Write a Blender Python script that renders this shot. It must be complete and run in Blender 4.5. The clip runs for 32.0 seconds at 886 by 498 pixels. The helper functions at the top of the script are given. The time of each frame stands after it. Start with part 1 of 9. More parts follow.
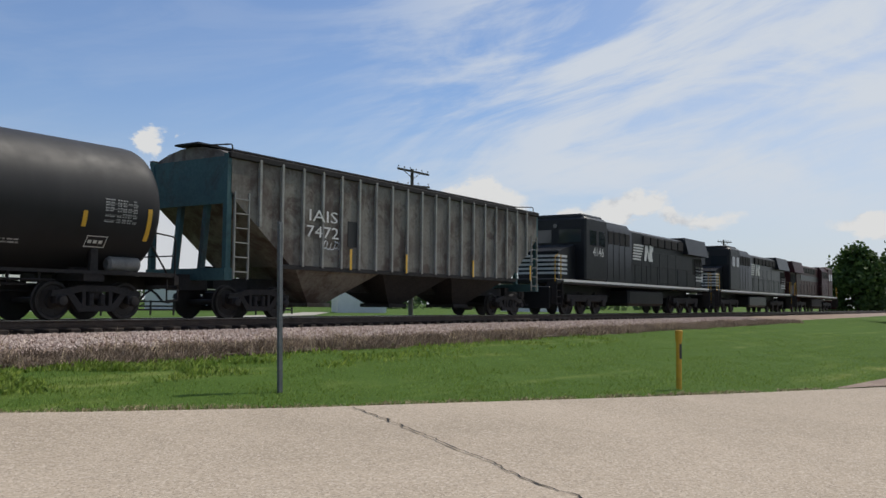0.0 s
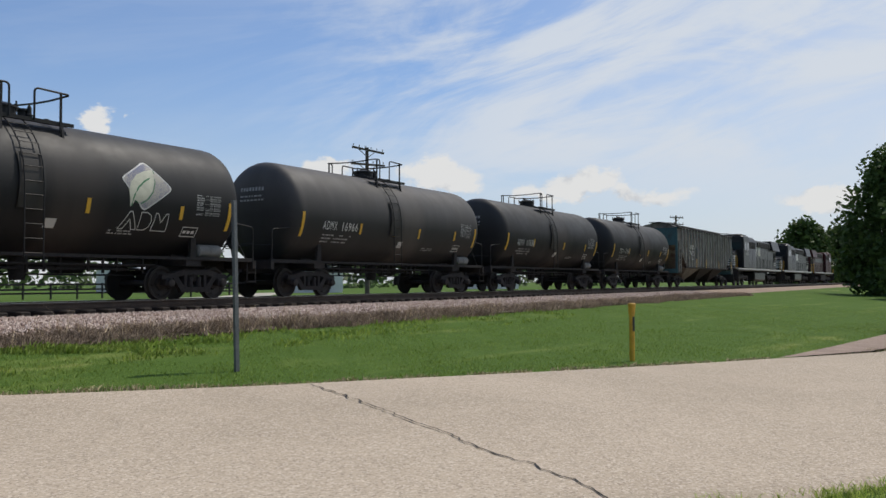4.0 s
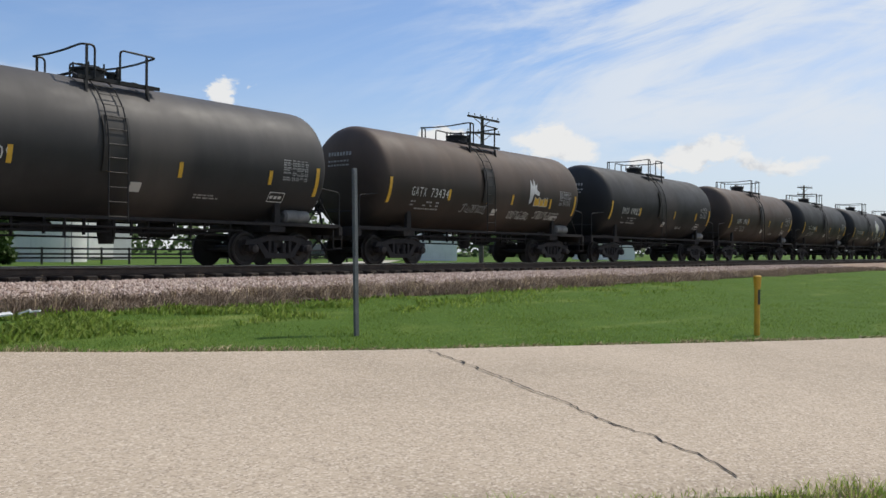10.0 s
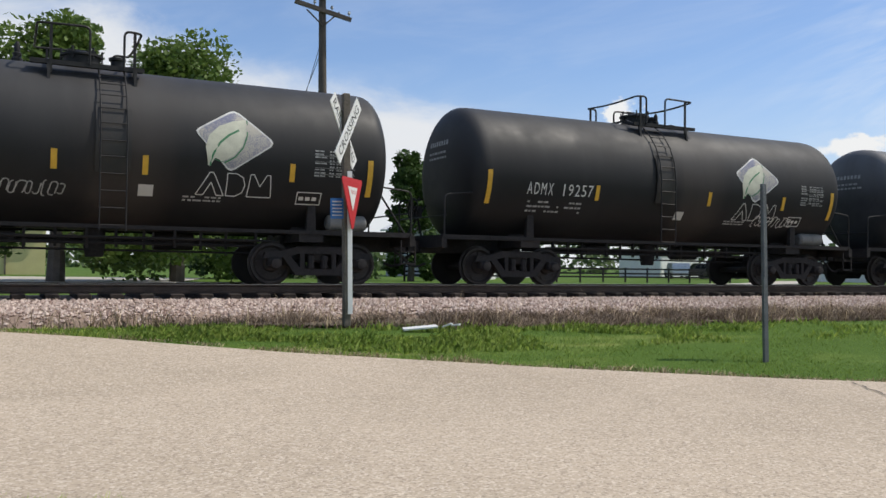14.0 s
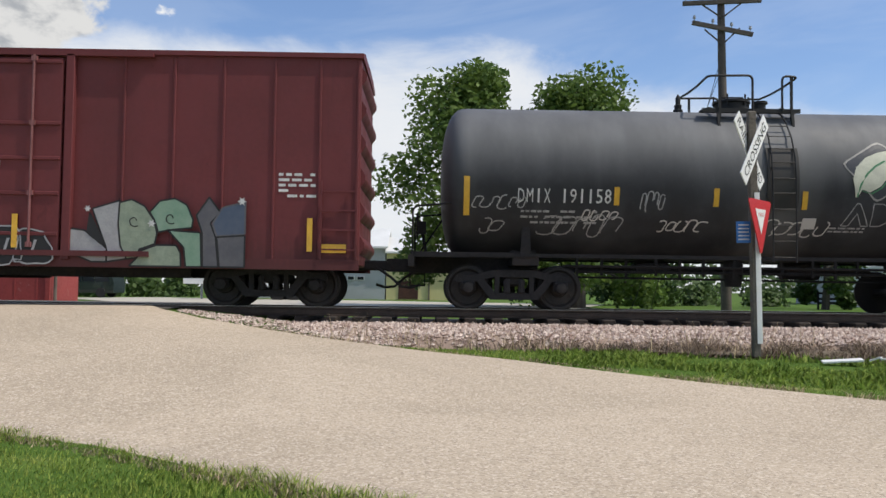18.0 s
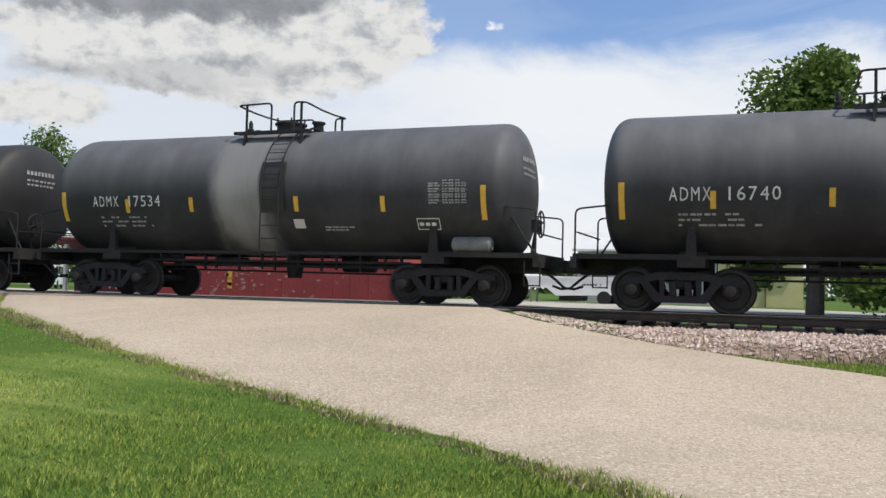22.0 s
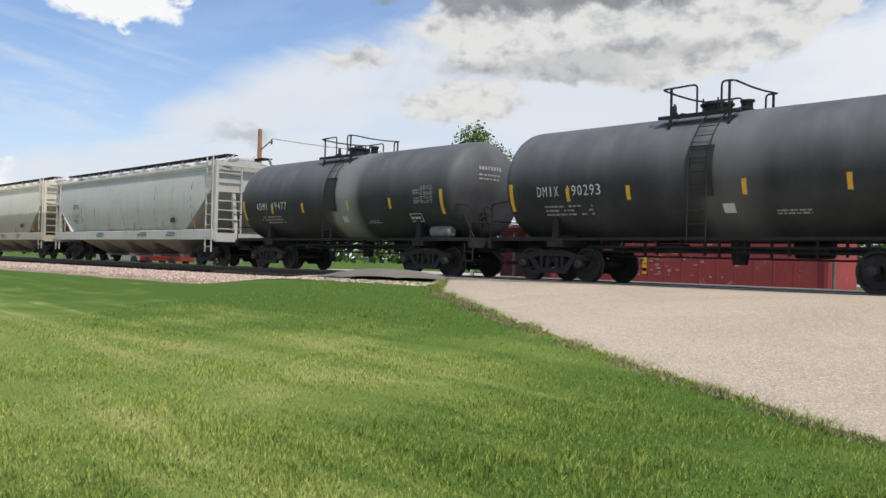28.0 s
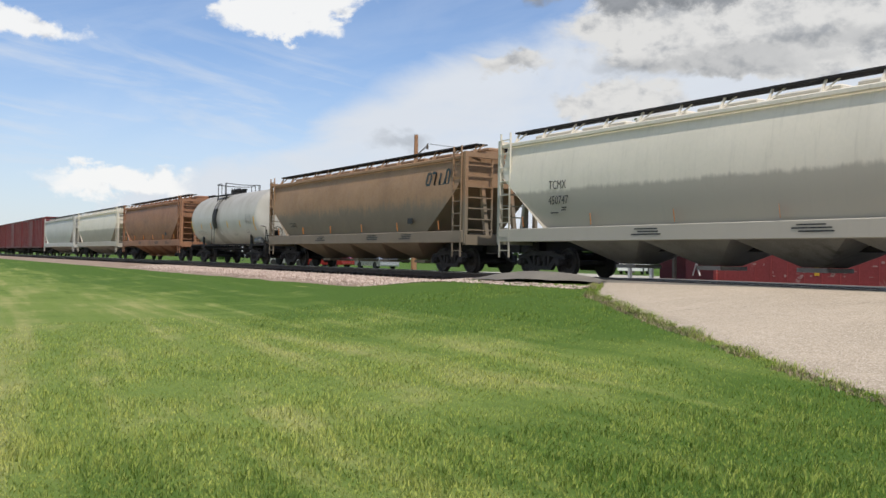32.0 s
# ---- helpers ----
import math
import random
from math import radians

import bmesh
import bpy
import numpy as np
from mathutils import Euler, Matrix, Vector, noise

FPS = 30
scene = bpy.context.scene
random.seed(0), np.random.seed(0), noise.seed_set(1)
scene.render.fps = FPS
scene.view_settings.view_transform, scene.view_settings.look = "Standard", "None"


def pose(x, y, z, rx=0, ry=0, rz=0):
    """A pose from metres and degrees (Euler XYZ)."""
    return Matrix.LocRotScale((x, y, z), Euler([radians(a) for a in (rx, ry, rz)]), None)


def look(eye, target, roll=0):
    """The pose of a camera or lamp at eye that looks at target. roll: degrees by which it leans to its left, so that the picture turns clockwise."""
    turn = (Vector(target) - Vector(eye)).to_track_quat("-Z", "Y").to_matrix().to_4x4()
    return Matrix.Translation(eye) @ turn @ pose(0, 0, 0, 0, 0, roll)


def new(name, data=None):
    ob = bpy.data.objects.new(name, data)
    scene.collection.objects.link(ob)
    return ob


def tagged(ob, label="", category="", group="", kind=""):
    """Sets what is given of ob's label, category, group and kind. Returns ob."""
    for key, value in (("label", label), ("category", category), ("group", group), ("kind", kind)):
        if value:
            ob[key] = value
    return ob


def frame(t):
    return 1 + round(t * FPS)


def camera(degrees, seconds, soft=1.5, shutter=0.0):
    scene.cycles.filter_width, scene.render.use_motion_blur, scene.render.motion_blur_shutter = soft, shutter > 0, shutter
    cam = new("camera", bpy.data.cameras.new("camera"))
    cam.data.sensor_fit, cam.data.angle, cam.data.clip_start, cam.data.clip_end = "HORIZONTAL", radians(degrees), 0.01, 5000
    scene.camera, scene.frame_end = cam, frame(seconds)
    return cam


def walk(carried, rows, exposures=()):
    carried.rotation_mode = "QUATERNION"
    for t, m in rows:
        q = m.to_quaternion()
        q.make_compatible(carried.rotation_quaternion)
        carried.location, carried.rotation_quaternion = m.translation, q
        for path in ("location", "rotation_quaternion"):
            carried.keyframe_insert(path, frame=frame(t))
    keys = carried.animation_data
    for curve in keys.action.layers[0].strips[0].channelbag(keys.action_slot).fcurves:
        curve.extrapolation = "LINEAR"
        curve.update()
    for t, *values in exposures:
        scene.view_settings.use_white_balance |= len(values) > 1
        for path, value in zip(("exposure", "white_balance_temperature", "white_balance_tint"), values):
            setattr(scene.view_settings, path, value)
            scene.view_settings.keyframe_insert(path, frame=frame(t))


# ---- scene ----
cam = camera(53.91, 32.0)
PATH = [
    (0.0, pose(0.185, -0.025, 1.471, 93.62, -0.52, -56.70)),
    (0.5, pose(0.179, -0.025, 1.459, 93.83, -0.28, -57.20)),
    (1.0, pose(0.174, -0.030, 1.451, 94.16, -0.18, -57.47)),
    (1.5, pose(0.168, -0.037, 1.446, 94.49, -0.25, -57.74)),
    (2.0, pose(0.162, -0.040, 1.446, 94.57, -0.18, -57.98)),
    (2.5, pose(0.157, -0.045, 1.445, 94.44, -0.02, -58.31)),
    (3.0, pose(0.149, -0.051, 1.446, 93.89, 0.04, -58.76)),
    (3.5, pose(0.143, -0.055, 1.440, 93.02, 0.19, -59.25)),
    (4.0, pose(0.143, -0.057, 1.439, 92.22, 0.33, -59.54)),
    (4.5, pose(0.147, -0.061, 1.441, 91.51, 0.24, -59.70)),
    (6.5, pose(0.136, -0.066, 1.434, 90.55, 0.13, -60.09)),
    (7.0, pose(0.135, -0.062, 1.437, 90.58, -0.10, -60.32)),
    (7.5, pose(0.138, -0.063, 1.437, 90.45, -0.13, -60.25)),
    (8.0, pose(0.135, -0.063, 1.439, 90.42, -0.13, -60.04)),
    (8.5, pose(0.126, -0.061, 1.439, 90.39, -0.17, -59.44)),
    (9.0, pose(0.123, -0.051, 1.432, 90.29, -0.15, -58.09)),
    (9.5, pose(0.125, -0.028, 1.422, 90.24, -0.29, -55.71)),
    (10.0, pose(0.138, 0.001, 1.423, 90.20, -0.41, -52.10)),
    (10.5, pose(0.144, 0.021, 1.433, 90.28, -0.42, -48.55)),
    (11.0, pose(0.132, 0.035, 1.442, 90.48, -0.38, -45.22)),
    (11.5, pose(0.118, 0.045, 1.447, 90.66, -0.50, -42.54)),
    (12.0, pose(0.104, 0.053, 1.450, 90.67, -0.59, -39.65)),
    (12.5, pose(0.087, 0.057, 1.448, 90.58, -0.57, -36.46)),
    (13.0, pose(0.083, 0.056, 1.445, 90.61, -0.64, -33.31)),
    (13.5, pose(0.082, 0.057, 1.441, 90.91, -0.69, -29.80)),
    (14.0, pose(0.085, 0.058, 1.435, 91.20, -0.72, -26.47)),
    (14.5, pose(0.088, 0.057, 1.434, 91.37, -0.73, -23.12)),
    (16.5, pose(0.091, 0.050, 1.433, 92.15, -0.39, -10.74)),
    (17.0, pose(0.080, 0.066, 1.432, 92.43, -0.33, -7.19)),
    (17.5, pose(0.055, 0.079, 1.433, 92.69, -0.54, -3.81)),
    (18.0, pose(0.030, 0.094, 1.430, 92.63, -0.75, -0.74)),
    (18.5, pose(0.010, 0.099, 1.432, 92.66, -1.08, 2.33)),
    (19.0, pose(0.001, 0.096, 1.432, 92.76, -1.18, 5.77)),
    (19.5, pose(-0.008, 0.082, 1.429, 92.83, -1.22, 8.33)),
    (20.0, pose(-0.025, 0.064, 1.433, 92.75, -1.26, 10.62)),
    (20.5, pose(-0.045, 0.049, 1.432, 92.74, -1.18, 13.12)),
    (21.0, pose(-0.061, 0.041, 1.430, 92.72, -1.03, 15.57)),
    (21.5, pose(-0.076, 0.046, 1.428, 92.64, -1.13, 18.01)),
    (22.0, pose(-0.087, 0.057, 1.431, 92.49, -1.45, 20.38)),
    (22.5, pose(-0.102, 0.069, 1.429, 92.38, -1.46, 23.06)),
    (23.0, pose(-0.127, 0.085, 1.428, 92.41, -1.33, 25.83)),
    (23.5, pose(-0.149, 0.101, 1.427, 92.44, -1.22, 28.22)),
    (24.0, pose(-0.168, 0.110, 1.425, 92.38, -1.04, 30.61)),
    (24.5, pose(-0.188, 0.099, 1.433, 92.44, -0.95, 32.75)),
    (26.5, pose(-0.314, -0.070, 1.483, 92.03, -1.18, 39.88)),
    (27.0, pose(-0.303, -0.069, 1.489, 91.55, -1.91, 42.66)),
    (27.5, pose(-0.281, -0.044, 1.489, 90.98, -1.75, 44.89)),
    (28.0, pose(-0.271, -0.016, 1.491, 90.75, -1.41, 46.85)),
    (28.5, pose(-0.272, 0.006, 1.494, 90.83, -1.12, 48.61)),
    (29.0, pose(-0.277, 0.022, 1.495, 90.90, -1.10, 50.02)),
    (29.5, pose(-0.283, 0.034, 1.494, 90.80, -1.12, 51.09)),
    (30.0, pose(-0.288, 0.048, 1.492, 90.74, -0.98, 52.28)),
    (30.5, pose(-0.297, 0.063, 1.492, 90.65, -0.92, 53.73)),
    (31.0, pose(-0.311, 0.075, 1.493, 90.62, -0.81, 55.19)),
    (31.5, pose(-0.324, 0.084, 1.494, 90.58, -0.73, 56.27)),
    (32.0, pose(-0.334, 0.093, 1.495, 90.69, -1.10, 57.08)),
]
walk(cam, PATH, [(0.0, -0.42), (4.0, -0.36), (9.0, -0.24), (13.0, -0.13), (16.5, -0.05), (20.0, 0.0), (24.0, 0.06), (29.0, 0.0), (32.0, -0.04)])
# ---- light ----
world = bpy.data.worlds.new("sky")
scene.world = world
world.use_nodes = True
SUN_EL, SUN_AZ = 58.0, -106.0  # height, and degrees to the left of the way across the track


class Nodes:
    """Short hand for a node tree: every call returns the output socket."""

    def __init__(self, tree):
        self.t = tree

    def put(self, socket, value):
        if isinstance(value, bpy.types.NodeSocket):
            self.t.links.new(value, socket)
        else:
            socket.default_value = value

    def math(self, op, a, b=0.0, c=0.0):
        n = self.t.nodes.new("ShaderNodeMath")
        n.operation = op
        for s, v in zip(n.inputs, (a, b, c)):
            self.put(s, v)
        return n.outputs[0]

    def noise(self, vec, scale, detail=4.0, rough=0.5, dist=0.0):
        n = self.t.nodes.new("ShaderNodeTexNoise")
        if vec is not None:
            self.put(n.inputs["Vector"], vec)
        for k, v in (("Scale", scale), ("Detail", detail), ("Roughness", rough), ("Distortion", dist)):
            self.put(n.inputs[k], v)
        return n.outputs["Fac"]

    def ramp(self, fac, lo, hi, a=0.0, b=1.0):
        n = self.t.nodes.new("ShaderNodeMapRange")
        n.interpolation_type = "SMOOTHSTEP"
        for s, v in zip(n.inputs[:5], (fac, lo, hi, a, b)):
            self.put(s, v)
        return n.outputs[0]

    def mix(self, fac, a, b, blend="MIX"):
        n = self.t.nodes.new("ShaderNodeMix")
        n.data_type, n.blend_type = "RGBA", blend
        self.put(n.inputs[0], fac)
        for s, v in ((n.inputs[6], a), (n.inputs[7], b)):
            self.put(s, v if isinstance(v, bpy.types.NodeSocket) else (*v, 1.0)[:4])
        return n.outputs[2]

    def xyz(self, vec):
        n = self.t.nodes.new("ShaderNodeSeparateXYZ")
        self.put(n.inputs[0], vec)
        return n.outputs

    def vec(self, x, y, z):
        n = self.t.nodes.new("ShaderNodeCombineXYZ")
        for s, v in zip(n.inputs, (x, y, z)):
            self.put(s, v)
        return n.outputs[0]


def build_sky():
    tree = world.node_tree
    tree.nodes.clear()
    N = Nodes(tree)
    sky = tree.nodes.new("ShaderNodeTexSky")
    sky.sky_type, sky.sun_disc = "NISHITA", False
    sky.sun_elevation, sky.sun_rotation = radians(SUN_EL), radians(-SUN_AZ)
    sky.air_density, sky.dust_density, sky.ozone_density = 1.0, 0.6, 1.6
    co = tree.nodes.new("ShaderNodeTexCoord")
    x, y, z = N.xyz(co.outputs["Generated"])
    az = N.math("MULTIPLY", N.math("ARCTAN2", N.math("MULTIPLY", x, -1), y), 180 / math.pi)
    el = N.math("MULTIPLY", N.math("ARCSINE", z), 180 / math.pi)
    blue = N.mix(1.0, sky.outputs[0], (0.112, 0.128, 0.152), "MULTIPLY")
    far_side = N.ramp(az, 15, 60, 0.0, 0.07)
    blue = N.mix(far_side, blue, (0.36, 0.43, 0.50))
    # thin high cloud: combed streaks on either hand, a veil across the middle, haze low down
    def combed(angle, along, across, dist):
        c, s = math.cos(radians(angle)), math.sin(radians(angle))
        u = N.math("SUBTRACT", N.math("MULTIPLY", el, s), N.math("MULTIPLY", az, c))
        v = N.math("ADD", N.math("MULTIPLY", el, c), N.math("MULTIPLY", az, s))
        return N.noise(N.vec(N.math("MULTIPLY", u, along), N.math("MULTIPLY", v, across), 0.0), 1.0, 8, 0.6, dist)

    wisp = combed(9, 0.045, 0.15, 1.2)
    comb = combed(13, 0.08, 0.42, 0.8)
    right = N.ramp(N.math("ADD", wisp, N.math("MULTIPLY", N.math("SUBTRACT", comb, 0.5), 0.45)), 0.36, 0.64, 0.0, 0.9)
    right = N.math("MULTIPLY", right, N.math("MULTIPLY", N.ramp(az, -44, -66, 0.12, 1.0), N.ramp(el, 3, 9)))
    wisp2 = combed(-9, 0.05, 0.33, 0.7)
    left = N.math("MULTIPLY", N.ramp(wisp2, 0.40, 0.70, 0.03, 0.62), N.math("MULTIPLY", N.ramp(az, 56, 68), N.ramp(el, 15.5, 11.5)))
    glare = N.math("MULTIPLY", N.ramp(az, -58, -95, 0, 1), N.ramp(el, 40, 2, 0.45, 0.75))
    low = N.ramp(el, 14, -1, 0.05, 0.68)
    slope_l = N.math("SUBTRACT", 14.5, N.math("MULTIPLY", N.math("SUBTRACT", az, 54.0), 0.42))
    slope_r = N.math("ADD", 16.4, N.math("MULTIPLY", N.math("ADD", az, 2.0), 0.23))
    top = N.math("MINIMUM", N.math("MINIMUM", 16.0, slope_l), slope_r)
    broad = N.noise(N.vec(N.math("MULTIPLY", az, 0.09), N.math("MULTIPLY", el, 0.2), 3.0), 1.0, 7, 0.6, 0.4)
    top = N.math("ADD", top, N.math("MULTIPLY", N.math("SUBTRACT", broad, 0.5), 5.0))
    veil = N.math("MULTIPLY", N.ramp(N.math("SUBTRACT", el, top), 0.6, -2.6), N.ramp(broad, 0.25, 0.6, 0.72, 0.96))
    pale = N.math("MAXIMUM", left, N.math("MAXIMUM", low, veil))
    col = N.mix(pale, blue, (0.735, 0.775, 0.835))
    # the veil is thickest, and brightest, straight across the track
    white = N.math("MULTIPLY", veil, N.math("MULTIPLY", N.ramp(az, -52, -30), N.ramp(az, 34, 14)))
    col = N.mix(N.math("MULTIPLY", white, 0.6), col, (0.94, 0.945, 0.95))
    bright = N.math("SUBTRACT", 1.0, N.math("MULTIPLY", N.math("SUBTRACT", 1.0, right), N.math("SUBTRACT", 1.0, glare)))
    col = N.mix(bright, col, (0.84, 0.90, 0.98))
    # heaped clouds: azimuth, height, half width, half height, in degrees, with billowing edges
    def billow(z, scale):
        n = N.noise(N.vec(N.math("MULTIPLY", az, 0.30), N.math("MULTIPLY", el, 0.42), z), scale, 8, 0.58, 0.2)
        return N.math("SUBTRACT", n, 0.5)

    wa1, we1 = billow(0.0, 1.0), billow(7.0, 1.0)
    az2 = N.math("ADD", az, N.math("MULTIPLY", wa1, 7.0))
    el2 = N.math("ADD", el, N.math("MULTIPLY", we1, 4.2))

    def heap(blobs):
        best = None
        for a, e, wa, we in blobs:
            u = N.math("DIVIDE", N.math("SUBTRACT", az2, a), wa)
            v = N.math("DIVIDE", N.math("SUBTRACT", el2, e), we)
            s = N.math("SUBTRACT", 1.0, N.math("SQRT", N.math("ADD", N.math("MULTIPLY", u, u), N.math("MULTIPLY", v, v))))
            s = N.math("MULTIPLY", s, we)
            best = s if best is None else N.math("MAXIMUM", best, s)
        return best

    body = heap([(36, 14.6, 13.5, 3.4), (26.5, 16.3, 6.0, 2.6), (40, 18.6, 12, 3.2), (46.0, 10.3, 5.2, 1.5), (52.5, 12.8, 3.0, 0.8)])
    small = heap([(68.3, 15.2, 4.6, 1.5), (65.5, 16.6, 3.6, 1.5), (83.0, 13.2, 3.6, 1.0), (77.8, 4.5, 5.4, 0.95), (17, 6.9, 4, 1.1), (-51.4, 7.3, 2.4, 0.85), (-59.4, 7.2, 3.0, 0.9), (-69.6, 6.3, 3.2, 1.2), (-66, 5.8, 2.0, 0.7), (-73, 5.6, 2.6, 0.7),
                  (-82.8, 4.7, 2.8, 0.85), (-38.2, 9.8, 1.2, 1.15), (-30, 7.6, 2.4, 1.0), (17.6, 17.0, 0.9, 0.4)])
    lump = N.math("ADD", billow(3.0, 1.6), 0.5)
    fine_ = N.math("ADD", billow(5.0, 4.2), 0.5)
    cloud = N.mix(N.ramp(N.math("ADD", N.math("MULTIPLY", lump, 0.78), N.math("MULTIPLY", fine_, 0.22)), 0.30, 0.56), (0.42, 0.44, 0.47), (0.76, 0.757, 0.747))
    col = N.mix(N.ramp(body, -0.1, 0.45), col, cloud)
    puff = N.mix(N.ramp(N.math("ADD", lump, N.math("MULTIPLY", small, 0.15)), 0.30, 0.5), (0.70, 0.72, 0.76), (0.96, 0.96, 0.95))
    col = N.mix(N.ramp(small, -0.05, 0.4, 0.0, 0.95), col, puff)
    # grey bases under the heaps
    base1 = heap([(40.5, 18.65, 14.0, 2.9), (46, 17.1, 6.0, 1.1)])
    base2 = heap([(39.5, 12.5, 8.5, 1.2), (33, 13.6, 5.0, 0.9), (45, 12.4, 4.0, 0.8), (60.4, 7.8, 2.4, 0.7), (52.5, 12.6, 2.6, 0.5)])
    grey = N.math("MAXIMUM", N.ramp(base1, -0.1, 0.6), N.ramp(base2, -0.15, 0.75, 0.0, 0.42))
    col = N.mix(grey, col, N.mix(N.ramp(lump, 0.3, 0.7), (0.23, 0.247, 0.27), (0.35, 0.368, 0.395)))
    bg = tree.nodes.new("ShaderNodeBackground")
    N.put(bg.inputs[0], col)
    bg.inputs[1].default_value = 1.0
    out = tree.nodes.new("ShaderNodeOutputWorld")
    tree.links.new(bg.outputs[0], out.inputs[0])


build_sky()
sun = new("sun", bpy.data.lights.new("sun", "SUN"))
sun.data.energy, sun.data.angle, sun.data.color = 3.45, radians(0.53), (1.0, 0.93, 0.82)
_a, _e = radians(SUN_AZ), radians(SUN_EL)
sun.matrix_world = look((-math.sin(_a) * math.cos(_e) * 60, math.cos(_a) * math.cos(_e) * 60, math.sin(_e) * 60), (0, 0, 0))

# ---- materials ----


def surface(name, a, b=None, scale=2.0, rough=0.7, metal=0.0, bump=0.0, grain=40.0, stain=None, stain_at=(0.55, 0.75), streak=None, stain_scale=0.7, contrast=(0.35, 0.65), spec=0.5, rand=0.0, bump_scale=None, coat=0.0):
    """A painted, rusted, mineral or leafy surface: two colours mixed by large and fine noise, stains, streaks that run down, relief."""
    m = bpy.data.materials.new(name)
    m.use_nodes = True
    N = Nodes(m.node_tree)
    p = m.node_tree.nodes["Principled BSDF"]
    co = m.node_tree.nodes.new("ShaderNodeTexCoord").outputs["Object"]
    big = N.noise(co, scale, 5, 0.6)
    small = N.noise(co, grain, 4, 0.6)
    f = N.ramp(N.math("ADD", N.math("MULTIPLY", big, 0.65), N.math("MULTIPLY", small, 0.35)), *contrast)
    col = N.mix(f, a, b or tuple(v * 0.75 for v in a))
    if stain:
        s = N.ramp(N.noise(co, stain_scale, 7, 0.68, 0.4), *stain_at)
        col = N.mix(s, col, stain)
    if streak:
        x, y, z = N.xyz(co)
        sv = N.vec(N.math("MULTIPLY", x, 5.0), N.math("MULTIPLY", y, 5.0), N.math("MULTIPLY", z, 0.35))
        s = N.ramp(N.noise(sv, 1.6, 6, 0.65), 0.52, 0.78, 0.0, 0.85)
        col = N.mix(s, col, streak)
    if rand:
        r = m.node_tree.nodes.new("ShaderNodeObjectInfo").outputs["Random"]
        k = N.ramp(r, 0, 1, 1 - rand, 1 + rand)
        n = m.node_tree.nodes.new("ShaderNodeHueSaturation")
        N.put(n.inputs["Value"], k)
        N.put(n.inputs["Color"], col)
        col = n.outputs[0]
    N.put(p.inputs["Base Color"], col)
    N.put(p.inputs["Roughness"], N.ramp(small, 0.2, 0.8, max(rough - 0.12, 0.03), min(rough + 0.12, 1)))
    p.inputs["Metallic"].default_value = metal
    p.inputs["Specular IOR Level"].default_value = spec
    p.inputs["Coat Weight"].default_value = coat
    if bump:
        bn = m.node_tree.nodes.new("ShaderNodeBump")
        bn.inputs["Strength"].default_value = min(1.0, bump)
        bn.inputs["Distance"].default_value = 0.02
        N.put(bn.inputs["Height"], N.noise(co, bump_scale or grain, 5, 0.65))
        N.put(p.inputs["Normal"], bn.outputs[0])
    return m


def sward(N, co):
    """Where mown grass grows thin and pale, and where dark: mower swathes that run along the track, and patches."""
    x, y, z = N.xyz(co)

    def swathe(slope, along, across, dist):
        u = N.math("MULTIPLY", N.math("ADD", x, N.math("MULTIPLY", y, slope)), along)
        v = N.math("MULTIPLY", N.math("SUBTRACT", y, N.math("MULTIPLY", x, slope)), across)
        return N.noise(N.vec(u, v, slope), 1.0, 5, 0.62, dist)

    a, b = swathe(-0.06, 0.07, 0.75, 0.6), swathe(0.75, 0.10, 0.8, 0.6)
    patch_ = N.noise(co, 0.55, 6, 0.65, 0.4)
    tone = N.math("ADD", N.math("MULTIPLY", a, 0.5), N.math("ADD", N.math("MULTIPLY", b, 0.22), N.math("MULTIPLY", patch_, 0.28)))
    c = swathe(-0.09, 0.12, 2.1, 0.4)
    # the open lawn away from the road is paler and more yellow
    open_ = N.math("MULTIPLY", N.ramp(x, -2.5, -8.5), N.ramp(y, 11.0, 4.0))
    dry = N.math("ADD", N.math("ADD", N.math("MULTIPLY", a, 0.4), N.math("MULTIPLY", c, 0.3)), N.math("ADD", N.math("MULTIPLY", patch_, 0.3), N.math("MULTIPLY", open_, 0.085)))
    tone = N.math("ADD", tone, N.math("ADD", N.math("MULTIPLY", N.math("SUBTRACT", c, 0.5), 0.25), N.math("MULTIPLY", N.math("SUBTRACT", open_, 0.45), 0.22)))
    return N.ramp(tone, 0.40, 0.60), N.ramp(dry, 0.55, 0.70, 0.0, 0.6)


def grass_material(name, a, b, dry):
    m = bpy.data.materials.new(name)
    m.use_nodes = True
    N = Nodes(m.node_tree)
    p = m.node_tree.nodes["Principled BSDF"]
    co = m.node_tree.nodes.new("ShaderNodeTexCoord").outputs["Object"]
    tone, thin = sward(N, co)
    tiny = N.noise(co, 30, 5, 0.7)
    col = N.mix(tone, a, b)
    col = N.mix(N.ramp(tiny, 0.42, 0.75, 0.0, 0.6), col, tuple(v * 0.35 for v in a))
    col = N.mix(thin, col, dry)
    N.put(p.inputs["Base Color"], col)
    p.inputs["Roughness"].default_value = 0.9
    p.inputs["Specular IOR Level"].default_value = 0.1
    bn = m.node_tree.nodes.new("ShaderNodeBump")
    bn.inputs["Strength"].default_value, bn.inputs["Distance"].default_value = 0.6, 0.03
    N.put(bn.inputs["Height"], tiny)
    N.put(p.inputs["Normal"], bn.outputs[0])
    return m


